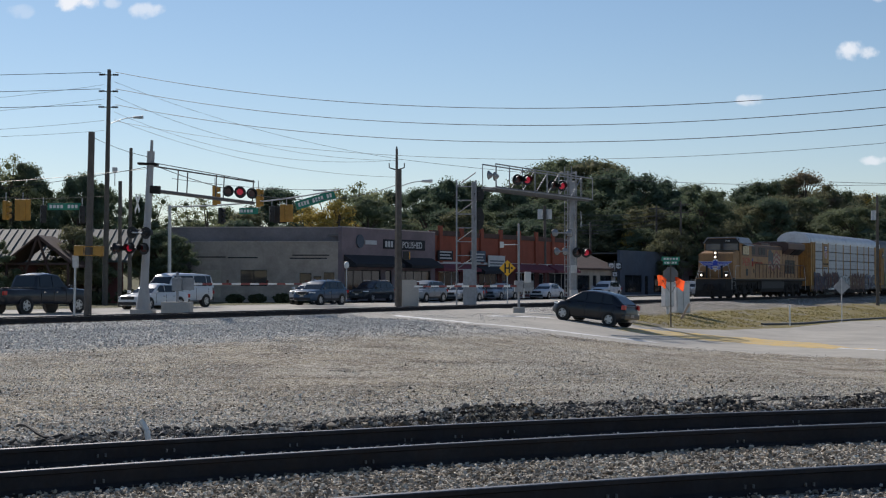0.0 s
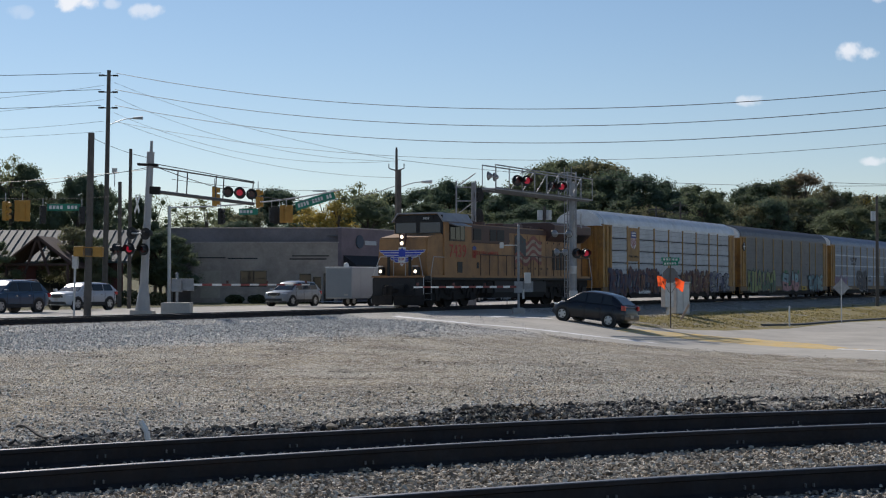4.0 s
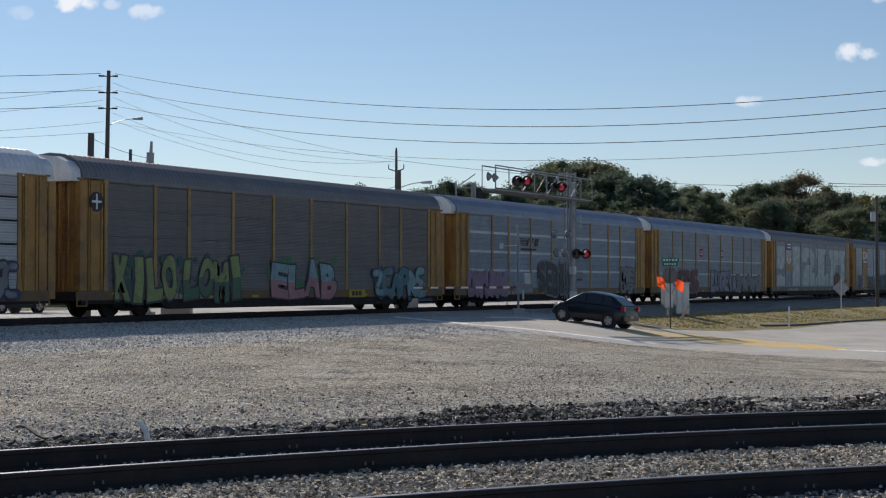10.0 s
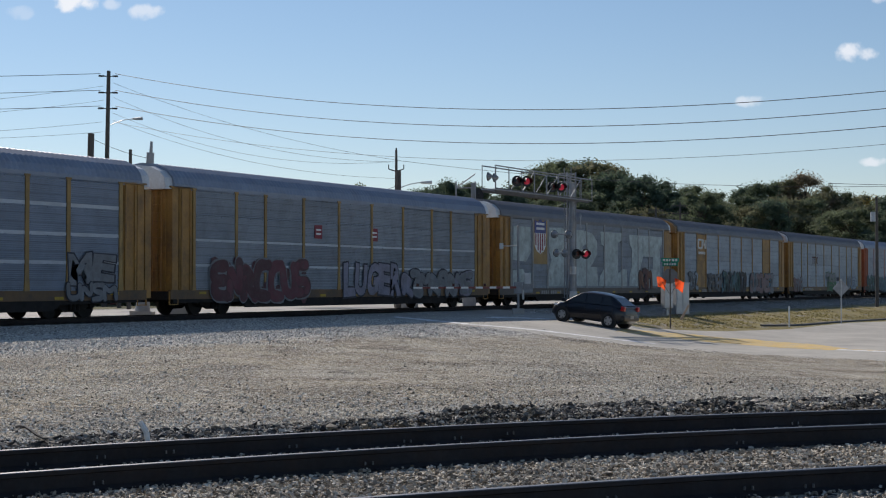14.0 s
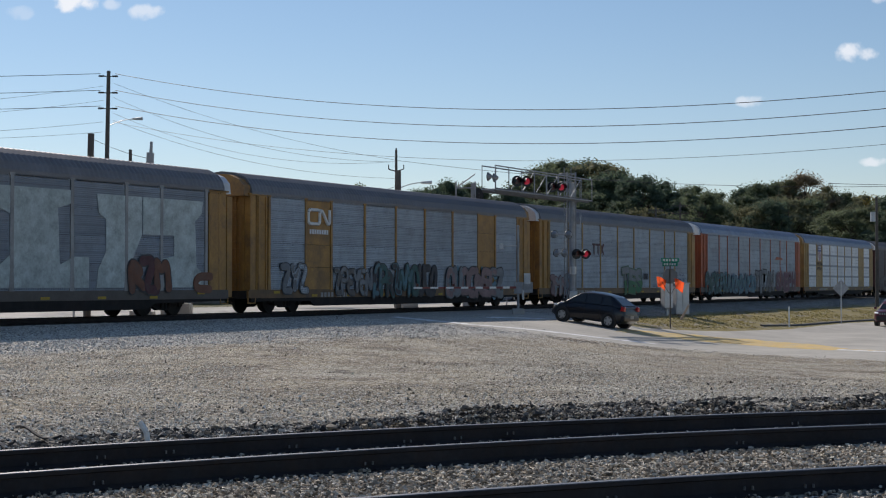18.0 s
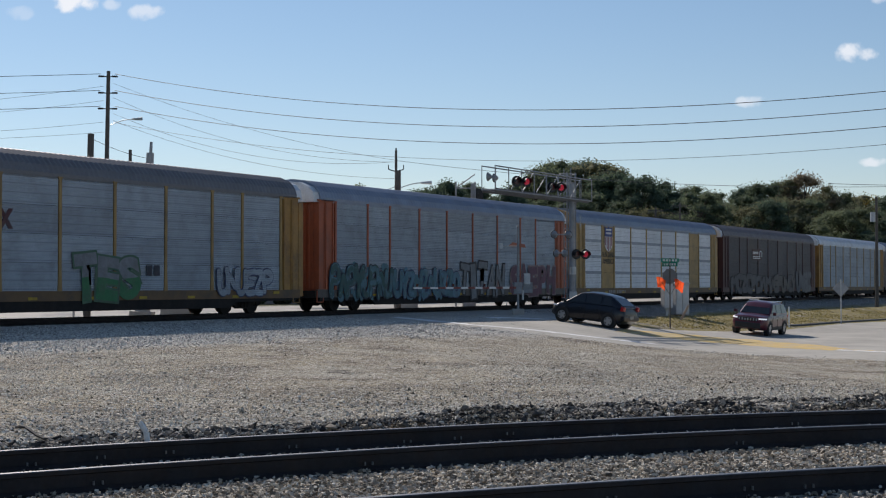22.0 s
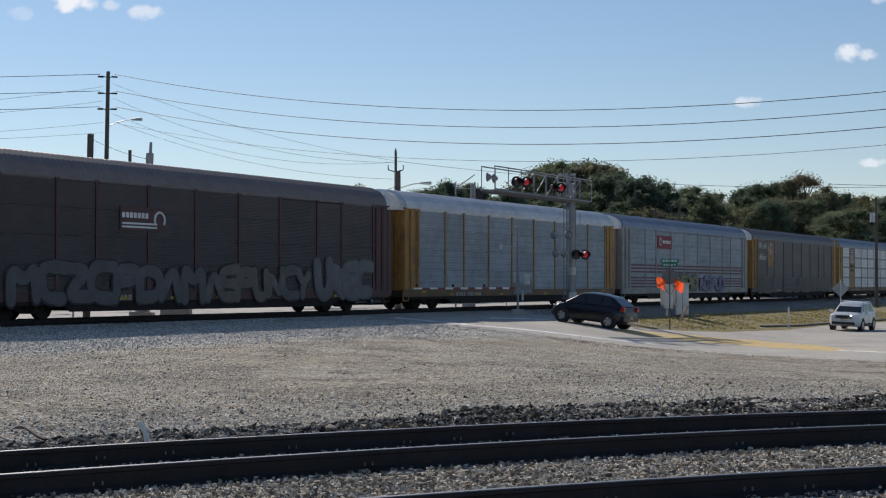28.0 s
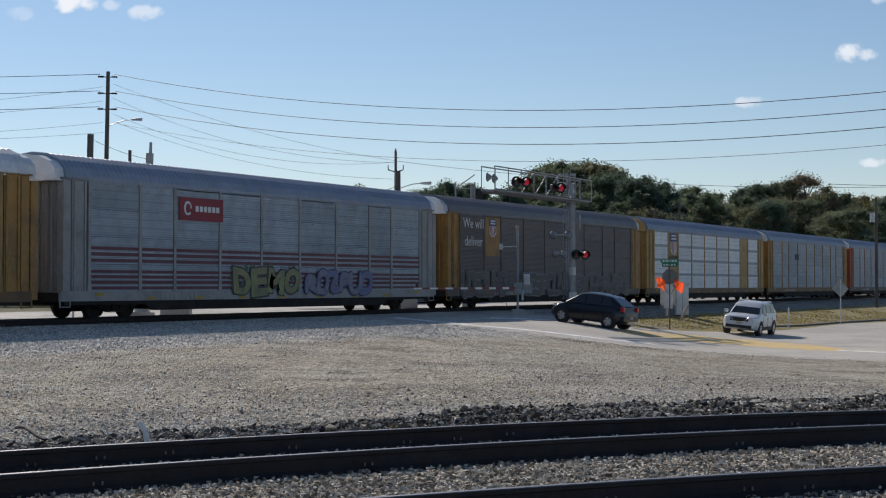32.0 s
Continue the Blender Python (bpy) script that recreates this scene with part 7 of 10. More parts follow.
traffic_signal(10, 84, 5.25, "yellow traffic signal hanging on a span wire", 70, "yellow_sig")
traffic_signal(40, 86, 5.35, "square yellow backplate of a hanging traffic signal", 180, "yellow_sig", True)
traffic_signal(76, 90, 5.3, "black traffic signal hanging on a span wire", 20)
traffic_signal(145, 92, 5.35, "black traffic signal hanging on a span wire", 20)
traffic_signal(380, 84, 6.05, "yellow traffic signal hanging on a span wire", 90, "yellow_sig")
traffic_signal(391, 100, 5.65, "black traffic signal hanging on a span wire", 60)
traffic_signal(457, 88, 6.15, "yellow traffic signal hanging on a span wire", 90, "yellow_sig")
traffic_signal(481, 104, 5.95, "black traffic signal hanging on a span wire", 15)
traffic_signal(507, 104, 6.0, "square yellow backplate of a hanging traffic signal", 12, "yellow_sig", True)
traffic_signal(495, 106, 6.0, "black traffic signal hanging on a span wire", 5, "black", True)


def hung_sign(px_, y_, zc, w, h, tilt, label):
    th = thing("street_sign", label, "street sign", pose((px_ - 784) / 2686 * y_, y_, zc, 0, -tilt, 0))
    bm = bmesh.new()
    box(bm, -w / 2, w / 2, -0.02, 0.02, -h / 2, h / 2, 0.01)
    pl = part("sign_plate", bm, "sign_green", th)
    bm = bmesh.new()
    n = max(5, int(w / 0.25))
    for k in range(n):
        if k % 5 == 4:
            continue
        box(bm, -w * 0.44 + w * 0.88 * k / n, -w * 0.44 + w * 0.88 * (k + 0.7) / n, -0.03, -0.02, -h * 0.24, h * 0.24)
    part("letter_bars", bm, "logo_white", pl)
    return th


hung_sign(440, 104, 6.15, 1.3, 0.42, 0, "small green hanging street sign with white writing")
hung_sign(558, 112, 7.35, 3.0, 0.62, 17, "long green street sign on a rising mast arm")
hung_sign(113, 92, 5.85, 2.0, 0.42, 0, "weathered green street sign seen on its span wire")
MA = thing("signal_mast_arm", "curved grey mast arm carrying signals over the street", "mast arm", pose(-20.5, 100, -0.35))
bm = bmesh.new()
tube(bm, [Vector((12.5 - 3.2 * k * 0.25, 4 - k, 7.9 - 0.03 * k * k)) for k in range(2)] + [Vector(((330 + 37 * k - 784) / 2686 * 104 + 20.5, 4, 6.3 + 0.04 * k * k)) for k in range(0)], 0.05, 6)
pts = [Vector(((300 + 30 * k - 784) / 2686 * 106 + 20.5, 6, 6.55 + 0.012 * k * k + 0.35)) for k in range(11)]
tube(bm, pts, 0.05, 6)
part("arm", bm, "galv", MA)
bm = bmesh.new()
cyl(bm, (1.4, 6, 0), (1.4, 6, 7.0), 0.14, 0.11, 10)
part("pole", bm, "galv", MA)
wire("span wire carrying traffic signals", (-30, 84, 6.6), (-13.3, 68.6, 6.4), 0.15, 0.014)
wire("span wire carrying traffic signals", (-27, 92, 6.4), (-20.2, 92, 6.5), 0.1, 0.014)
wire("span wire carrying traffic signals", (-15.0, 84, 7.0), (-6.5, 112, 8.2), 0.3, 0.016)

# street lamp post before the shops and highway markers
LP = thing("lamp_post", "short lamp post with a white globe before the shops", "street lamp", pose(-7.5, 118.0, -0.3))
bm = bmesh.new()
cyl(bm, (0, 0, 0), (0, 0, 2.7), 0.06, 0.045, 10)
part("post", bm, "galv", LP)
bm = bmesh.new()
bmesh.ops.create_icosphere(bm, subdivisions=2, radius=0.22, matrix=pose(0, 0, 2.9) @ Matrix.Diagonal((1, 1, 1.3, 1)))
part("globe", bm, "white_p", LP, "white glass globe", True)
HM = sign_post("route_marker", "back-to-back black and white route marker shields on posts", "road sign", 19.8, 175.0, -0.33, 4.1)
for dx, tx in ((-0.42, "78"), (0.42, "278")):
    bm = bmesh.new()
    box(bm, dx - 0.38, dx + 0.38, -0.06, -0.03, 3.1, 3.9, 0.05)
    mk = part("marker_plate", bm, "logo_black", HM)
    bm = bmesh.new()
    prism(bm, [(dx - 0.28, 3.35), (dx, 3.16), (dx + 0.28, 3.35), (dx + 0.28, 3.75), (dx, 3.84), (dx - 0.28, 3.75)], "y", -0.075, -0.062)
    part("shield", bm, "logo_white", mk)
    lettering("numeral", tx, 0.34, "logo_black", pose(dx, -0.082, 3.38), mk)
bm = bmesh.new()
box(bm, -0.35, 0.35, -0.06, -0.03, 2.2, 2.9, 0.03)
mk = part("marker_plate", bm, "logo_black", HM)
bm = bmesh.new()
box(bm, -0.26, 0.26, -0.075, -0.062, 2.3, 2.8, 0.02)
part("marker_face", bm, "logo_white", mk)
lettering("numeral", "6", 0.4, "logo_black", pose(0, -0.082, 2.4), mk)

# beige relay cabinet beside the street
RC = thing("relay_cabinet", "beige metal relay cabinet with sloped top by the crossing", "cabinet", pose(-2.05, 96.5, -0.33))
bm = bmesh.new()
prism(bm, [(-0.55, 0), (0.5, 0), (0.5, 1.55), (0.25, 1.75), (-0.55, 1.75)], "y", -0.4, 0.4)
part("body", bm, "concrete", RC)
bm = bmesh.new()
box(bm, -0.45, 0.4, -0.42, -0.4, 0.15, 1.45, 0.01)
part("door", bm, "concrete", RC)
# ---- buildings along the street
def brick_mat(name, col, mortar, sx=0.22, amt=0.5, dirt=(0.08, 0.07, 0.065)):
    m = mat(name, col, 0.9, 0, 0.16, 0.8, 0.006, 30, dirt, amt, 0.35, rand=0.03, spec=0.3)
    M[name] = m


brick_mat("wall_tan", (0.41, 0.35, 0.30), None)
brick_mat("wall_grey", (0.24, 0.215, 0.22), None, amt=0.4)
brick_mat("wall_purple", (0.23, 0.18, 0.19), None, amt=0.45)
brick_mat("wall_orange", (0.27, 0.08, 0.05), None, amt=0.35, dirt=(0.2, 0.07, 0.05))
brick_mat("wall_dkred", (0.13, 0.05, 0.045), None, amt=0.35)
brick_mat("wall_blue", (0.10, 0.12, 0.15), None, amt=0.3)
brick_mat("wall_cream", (0.45, 0.40, 0.33), None, amt=0.3)
M["coping"] = mat("coping", (0.42, 0.36, 0.33), 0.8, 0, 0.2, 3)
M["awning_black"] = mat("awning_black", (0.018, 0.018, 0.022), 0.8, 0, 0.2, 3)
M["awning_maroon"] = mat("awning_maroon", (0.16, 0.035, 0.05), 0.8, 0, 0.2, 3)
M["roof_brown_t"] = mat("roof_brown_t", (0.085, 0.05, 0.04), 0.85, 0, 0.25, 2, 0.01, 12)
M["metal_roof"] = mat("metal_roof", (0.07, 0.085, 0.085), 0.7, 0.0, 0.15, 1)
M["bush"] = mat("bush", (0.05, 0.06, 0.025), 0.9, 0, 0.3, 3)
M["stone_white"] = mat("stone_white", (0.55, 0.55, 0.54), 0.7, 0, 0.1, 3)


def street_frame(s, d, z=-0.33):
    """A frame whose x runs along the street, -y faces the street."""
    p = plan(s, d, z)
    return Matrix.Translation(p) @ pose(0, 0, 0, 0, 0, TRACK_RZ)


def wall_run(th, name, x0, x1, h, openings, mt, y=0.0, thick=0.35):
    """A wall from x0 to x1 with rectangular openings (xa, xb, za, zb) cut right through it."""
    bm = bmesh.new()
    cuts = sorted({x0, x1, *[o[0] for o in openings], *[o[1] for o in openings]})
    for a, b in zip(cuts[:-1], cuts[1:]):
        zs = [(0.0, h)]
        for o in openings:
            if o[0] <= a + 1e-6 and o[1] >= b - 1e-6:
                nz = []
                for z0, z1 in zs:
                    if o[2] > z0:
                        nz.append((z0, min(o[2], z1)))
                    if o[3] < z1:
                        nz.append((max(o[3], z0), z1))
                zs = nz
        for z0, z1 in zs:
            if z1 - z0 > 0.01:
                box(bm, a, b, y, y + thick, z0, z1)
    return part(name, bm, mt, th)


def window_in(th, xa, xb, za, zb, nx=2, nz=1, y=0.1, frame_mt="black", name="window"):
    bm = bmesh.new()
    box(bm, xa, xb, y, y + 0.06, za, za + 0.06)
    box(bm, xa, xb, y, y + 0.06, zb - 0.06, zb)
    for k in range(nx + 1):
        xx = xa + (xb - xa) * k / nx
        box(bm, max(xa, xx - 0.035), min(xb, xx + 0.035), y, y + 0.06, za + 0.06, zb - 0.06)
    for k in range(1, nz):
        zz = za + (zb - za) * k / nz
        box(bm, xa, xb, y + 0.004, y + 0.056, zz - 0.025, zz + 0.025)
    w = part(name, bm, frame_mt, th)
    for k in range(nx):
        bm = bmesh.new()
        box(bm, xa + (xb - xa) * k / nx + 0.035, xa + (xb - xa) * (k + 1) / nx - 0.035, y + 0.02, y + 0.035, za + 0.06, zb - 0.06)
        part("pane", bm, "glass", w)
    return w


def awning(th, x0, x1, z0, z1, out, mt):
    bm = bmesh.new()
    prism(bm, [(0, z1), (-out, z0 + 0.25), (-out, z0), (0, z0)], "x", x0, x1)
    return part("awning", bm, mt, th)


# corner building: street wing
m = street_frame(103.8, 66.0)
BA = thing("shop_building", "grey-purple brick corner shop building with black awnings", "building", m)
L = 15.6
ops = [(0.5, 6.2, 0.3, 2.6), (6.9, 8.0, 0.0, 2.6), (9.0, 14.8, 0.4, 2.6)]
wall_run(BA, "wall", 0, L, 6.05, ops, "wall_purple")
for o in ops:
    window_in(BA, *o, nx=4 if o[1] - o[0] > 3 else 1)
bm = bmesh.new()
box(bm, 0.35, L, 0.36, 14, 5.4, 5.5)
part("roof", bm, "roof_grey", BA)
for k in range(26):
    bm = bmesh.new()
    box(bm, k * 0.6 + 0.02, k * 0.6 + 0.56, -0.06, 0.40, 6.05, 6.15, 0.01)
    part("coping_tile", bm, "coping", BA)
awning(BA, 0.3, 8.2, 2.85, 3.85, 1.2, "awning_black")
awning(BA, 9.4, 15.0, 2.85, 3.75, 1.2, "awning_black")
bm = bmesh.new()
cyl(bm, (2.7, -0.12, 5.0), (2.7, 0.0, 5.0), 0.55, seg=20)
part("round_sign", bm, "wall_blue", BA, "dark round shop sign")
bm = bmesh.new()
box(bm, 3.5, 5.3, -0.1, 0, 4.75, 5.1, 0.01)
part("sign_board", bm, "stone_white", BA)
bm = bmesh.new()
box(bm, 6.5, 8.3, -0.1, 0, 4.45, 5.25, 0.02)
sb = part("sign_board", bm, "awning_black", BA, "dark shop sign board")
bars(sb, 7.4, 4.85, 1.4, 0.5, 3, "stone_white", "sign_bars", y=-0.1)
bm = bmesh.new()
box(bm, 9.0, 13.6, -0.1, 0, 4.4, 5.3, 0.02)
sb = part("sign_board", bm, "awning_black", BA, "dark shop sign board")
lettering("sign_letters", "POLISHED", 0.78, "stone_white", pose(11.3, -0.112, 4.58), sb, grow=0.01)
# corner building: wing along the side street
BB = thing("corner_building", "tan and grey single-storey building with boarded windows", "building", pose(-22.6, 122.9, -0.33))
W = 14.3
wall_run(BB, "upper_wall", 0, W, 6.05, [], "wall_grey", 0.9)
ops = [(6.2, 8.35, 1.3, 2.6), (11.0, 11.95, 0.45, 2.35), (12.1, 12.75, 0.0, 2.1), (12.95, 13.8, 0.0, 2.4)]
wall_run(BB, "front_wall", 2.2, W, 4.85, ops, "wall_tan")
window_in(BB, *ops[0], nx=2, nz=2)
window_in(BB, *ops[1], nx=1, nz=2)
window_in(BB, *ops[2], nx=1, nz=1, name="door")
window_in(BB, *ops[3], nx=1, nz=3)
bm = bmesh.new()
box(bm, 0, W, 1.2, 16, 5.5, 5.6)
part("roof", bm, "roof_grey", BB)
for k in range(24):
    bm = bmesh.new()
    box(bm, 2.2 + 0.505 * k, 2.2 + 0.505 * k + 0.49, -0.06, 0.42, 4.85, 4.94, 0.01)
    part("coping_tile", bm, "coping", BB)
for k in range(24):
    bm = bmesh.new()
    box(bm, 0.6 * k, 0.6 * k + 0.57, 0.84, 1.3, 6.05, 6.13, 0.01)
    part("coping_tile", bm, "coping", BB)
for x0, x1, z0 in ((0.4 + 2.2, 5.0, 3.6), (5.2, 7.6, 3.55), (10.2, 13.2, 3.5), (10.4, 13.4, 3.75)):
    bm = bmesh.new()
    box(bm, x0, x1, -0.04, 0.0, z0, z0 + 0.09)
    part("wall_ledge", bm, "awning_black", BB)
bm = bmesh.new()
box(bm, 3.0, 4.6, -0.03, 0.0, 0.4, 2.6)
part("boarded_window", bm, "wall_cream", BB)
# orange two-tone shop row
m = street_frame(119.6, 66.3)
BC = thing("shop_building", "orange-red shop row with pilasters and maroon awnings", "building", m)
L = 31.0
ops = [(1.0, 5.0, 0.3, 2.6), (6.0, 7.2, 0.0, 2.5), (9.0, 13.0, 0.4, 2.6), (14.0, 15.2, 0.0, 2.5), (17.0, 21.5, 0.4, 2.6), (22.5, 23.7, 0.0, 2.5), (25.0, 30.0, 0.4, 2.6)]
wall_run(BC, "lower_wall", 0, L, 3.4, ops, "wall_dkred")
for o in ops:
    window_in(BC, *o, nx=3 if o[1] - o[0] > 3 else 1, frame_mt="stone_white")
wall_run(BC, "upper_wall", 0, L, 2.9, [], "wall_orange", 0.1).location.z = 3.4
for k in range(8):
    bm = bmesh.new()
    box(bm, 1.0 + 4.1 * k, 1.6 + 4.1 * k, -0.12, 0.1, 3.4, 6.75, 0.02)
    part("pilaster", bm, "wall_orange", BC)
bm = bmesh.new()
box(bm, 0, L, 0.0, 0.5, 5.85, 6.3, 0.02)
part("parapet", bm, "roof_brown_t", BC, "brown tiled parapet")
bm = bmesh.new()
box(bm, 0, L, 0.5, 14, 5.6, 5.75)
part("roof", bm, "roof_grey", BC)
bm = bmesh.new()
box(bm, 0, L, -0.08, 0.06, 3.3, 3.5, 0.01)
part("sign_band", bm, "stone_white", BC)
awning(BC, 0.2, 7.6, 2.6, 3.3, 1.0, "awning_maroon")
awning(BC, 8.4, 14.0, 2.4, 3.2, 1.0, "awning_black")
awning(BC, 15.5, 23.8, 2.6, 3.5, 1.2, "awning_maroon")
awning(BC, 24.5, 30.5, 2.6, 3.5, 1.2, "awning_maroon")
for x0, x1, z0, z1, mt in ((7.0, 10.0, 3.5, 4.6, "wall_blue"), (10.6, 14.2, 2.9, 4.2, "stone_white"), (0.6, 3.4, 3.6, 4.5, "awning_black")):
    bm = bmesh.new()
    box(bm, x0, x1, -0.2, -0.1, z0, z1, 0.02)
    sb = part("sign_board", bm, mt, BC)
    bm = bmesh.new()
    for k in range(3):
        box(bm, x0 + 0.3, x1 - 0.3 - 0.3 * (k % 2), -0.22, -0.2, z0 + 0.15 + 0.28 * k, z0 + 0.27 + 0.28 * k)
    part("sign_bars", bm, "stone_white" if mt != "stone_white" else "wall_blue", sb)
# further shops
m = street_frame(152.5, 67.0)
BD = thing("shop_building", "small gabled shop with a cream front", "building", m)
wall_run(BD, "wall", 0, 12, 3.2, [(1.0, 4.5, 0.5, 2.4), (5.4, 6.5, 0, 2.4), (7.5, 11, 0.5, 2.4)], "wall_cream")
for o in ((1.0, 4.5, 0.5, 2.4), (5.4, 6.5, 0, 2.4), (7.5, 11, 0.5, 2.4)):
    window_in(BD, *o, nx=2)
bm = bmesh.new()
prism(bm, [(-0.5, 3.0), (5.0, 5.3), (10.5, 3.0), (10.5, 3.2), (5.0, 5.55), (-0.5, 3.2)], "x", -0.4, 12.4)
part("roof", bm, "roof_brown_t", BD)
m = street_frame(166.0, 67.0)
BE = thing("shop_building", "dark blue-grey flat-roofed shop", "building", m)
ops = [(1.5, 7, 0.4, 2.5), (8, 9.2, 0, 2.4), (11, 17, 0.4, 2.5)]
wall_run(BE, "wall", 0, 20, 5.4, ops, "wall_blue")
for o in ops:
    window_in(BE, *o, nx=2)
bm = bmesh.new()
box(bm, 0, 20, 0.35, 12, 5.0, 5.1)
part("roof", bm, "roof_grey", BE)
m = street_frame(188.0, 67.0)
BF = thing("shop_building", "low brown shop with a cream sign", "building", m)
ops = [(2, 9, 0.4, 2.5), (12, 20, 0.4, 2.5)]
wall_run(BF, "wall", 0, 28, 4.4, ops, "wall_purple")
for o in ops:
    window_in(BF, *o, nx=3)
bm = bmesh.new()
box(bm, 0, 28, 0.35, 12, 4.0, 4.1)
part("roof", bm, "roof_grey", BF)
bm = bmesh.new()
box(bm, 4, 9, -0.1, 0, 3.1, 3.9)
part("sign_board", bm, "stone_white", BF)
# pavilion on the left with a ribbed metal roof
PV = thing("pavilion", "dark brown pavilion with a ribbed green-grey metal roof", "building", pose(-36.5, 116, -0.33))
ops = [(1.2, 4.2, 0.8, 2.6), (5.4, 8.6, 0.8, 2.6), (9.6, 10.8, 0, 2.4)]
wall_run(PV, "wall", 0, 12, 3.2, ops, "wall_dkred")
for o in ops:
    window_in(PV, *o, nx=3)
bm = bmesh.new()
prism(bm, [(-1.2, 3.1), (4.5, 5.6), (10.2, 3.1), (10.2, 3.25), (4.5, 5.8), (-1.2, 3.25)], "x", -4.0, 12.8)
part("roof", bm, "metal_roof", PV)
for k in range(28):
    bm = bmesh.new()
    prism(bm, [(-1.25, 3.25), (4.5, 5.8), (4.5, 5.86), (-1.25, 3.31)], "x", -3.9 + 0.6 * k, -3.84 + 0.6 * k)
    part("roof_rib", bm, "metal_roof", PV)
GZ = thing("porch_frame", "open timber gable frame in front of the pavilion", "porch", pose(-29.0, 108.5, -0.33))
for a, b in (((-2.2, 0, 0), (-2.2, 0, 3.0)), ((2.2, 0, 0), (2.2, 0, 3.0)), ((-2.5, 0, 2.9), (0, 0, 4.9)), ((2.5, 0, 2.9), (0, 0, 4.9)), ((0, 0, 4.85), (0.9, 0, 2.2)), ((0, 0, 4.85), (-0.9, 0, 2.2)), ((-2.3, 0, 2.9), (2.3, 0, 2.9))):
    bm = bmesh.new()
    tube(bm, [Vector(a), Vector(b)], 0.10, 6)
    part("beam", bm, "roof_brown_t", GZ)
bm = bmesh.new()
prism(bm, [(-2.9, 2.75), (0, 5.0), (2.9, 2.75), (2.9, 2.65), (0, 4.9), (-2.9, 2.65)], "y", 0.15, 5.0)
part("gable_roof", bm, "roof_brown_t", GZ)
# low things before the wing: planter bushes and white street furniture
for i, (x, y, sc) in enumerate(((-24.6, 108, 1.0), (-22.4, 109, 1.2), (-20.6, 108.5, 1.0), (-14.6, 119.5, 0.7), (-12.6, 119.5, 0.75), (-10.9, 119.6, 0.65), (-16.4, 119.6, 0.7))):
    bm = bmesh.new()
    rnd = random.Random(40 + i)
    for k in range(420):
        v = Vector((rnd.gauss(0, 1), rnd.gauss(0, 1), rnd.gauss(0, 1))).normalized() * rnd.uniform(0.6, 1.0)
        c0 = Vector((v.x * 1.1, v.y * 0.8, 0.45 + v.z * 0.5)) * sc
        if c0.z < 0:
            continue
        a = Vector((rnd.gauss(0, 1), rnd.gauss(0, 1), rnd.gauss(0, 1))).normalized() * 0.13
        b = a.cross(Vector((rnd.gauss(0, 1), rnd.gauss(0, 1), rnd.gauss(0, 1)))).normalized() * 0.10
        quad(bm, c0 - a, c0 + b, c0 + a, c0 - b)
    ob = new("shrub", mesh_of("shrub", bm, "bush"))
    ob.matrix_basis = pose(x, y, ground_z(x, y))
    tagged(ob, "low clipped dark green shrub by the street", "shrub", group="street shrubs")

# ---- trees: tapered trunk, limbs, and a crown of many leaf clumps
# greens lightened and shifted to blue: distance haze put into the leaf colour
leaf_mat("leaf_dark", (0.084, 0.122, 0.086), (0.144, 0.189, 0.113), 0.5)
leaf_mat("leaf_mid", (0.104, 0.139, 0.086), (0.188, 0.214, 0.117), 0.5)
leaf_mat("leaf_olive", (0.136, 0.147, 0.086), (0.240, 0.231, 0.126), 0.5)
leaf_mat("leaf_rust", (0.20, 0.17, 0.115), (0.32, 0.25, 0.165), 0.5)
leaf_mat("leaf_yellow", (0.34, 0.27, 0.07), (0.50, 0.37, 0.10), 0.42)
leaf_mat("leaf_pale", (0.19, 0.22, 0.11), (0.34, 0.35, 0.19), 0.45)
M["bark"] = mat("bark", (0.09, 0.07, 0.055), 0.95, 0, 0.3, 4, 0.02, 10)


bm = bmesh.new()
bmesh.ops.create_icosphere(bm, subdivisions=2, radius=1.0)
ICO_V = [v.co.copy() for v in bm.verts]
ICO_F = [tuple(v.index for v in f.verts) for f in bm.faces]
bm.free()


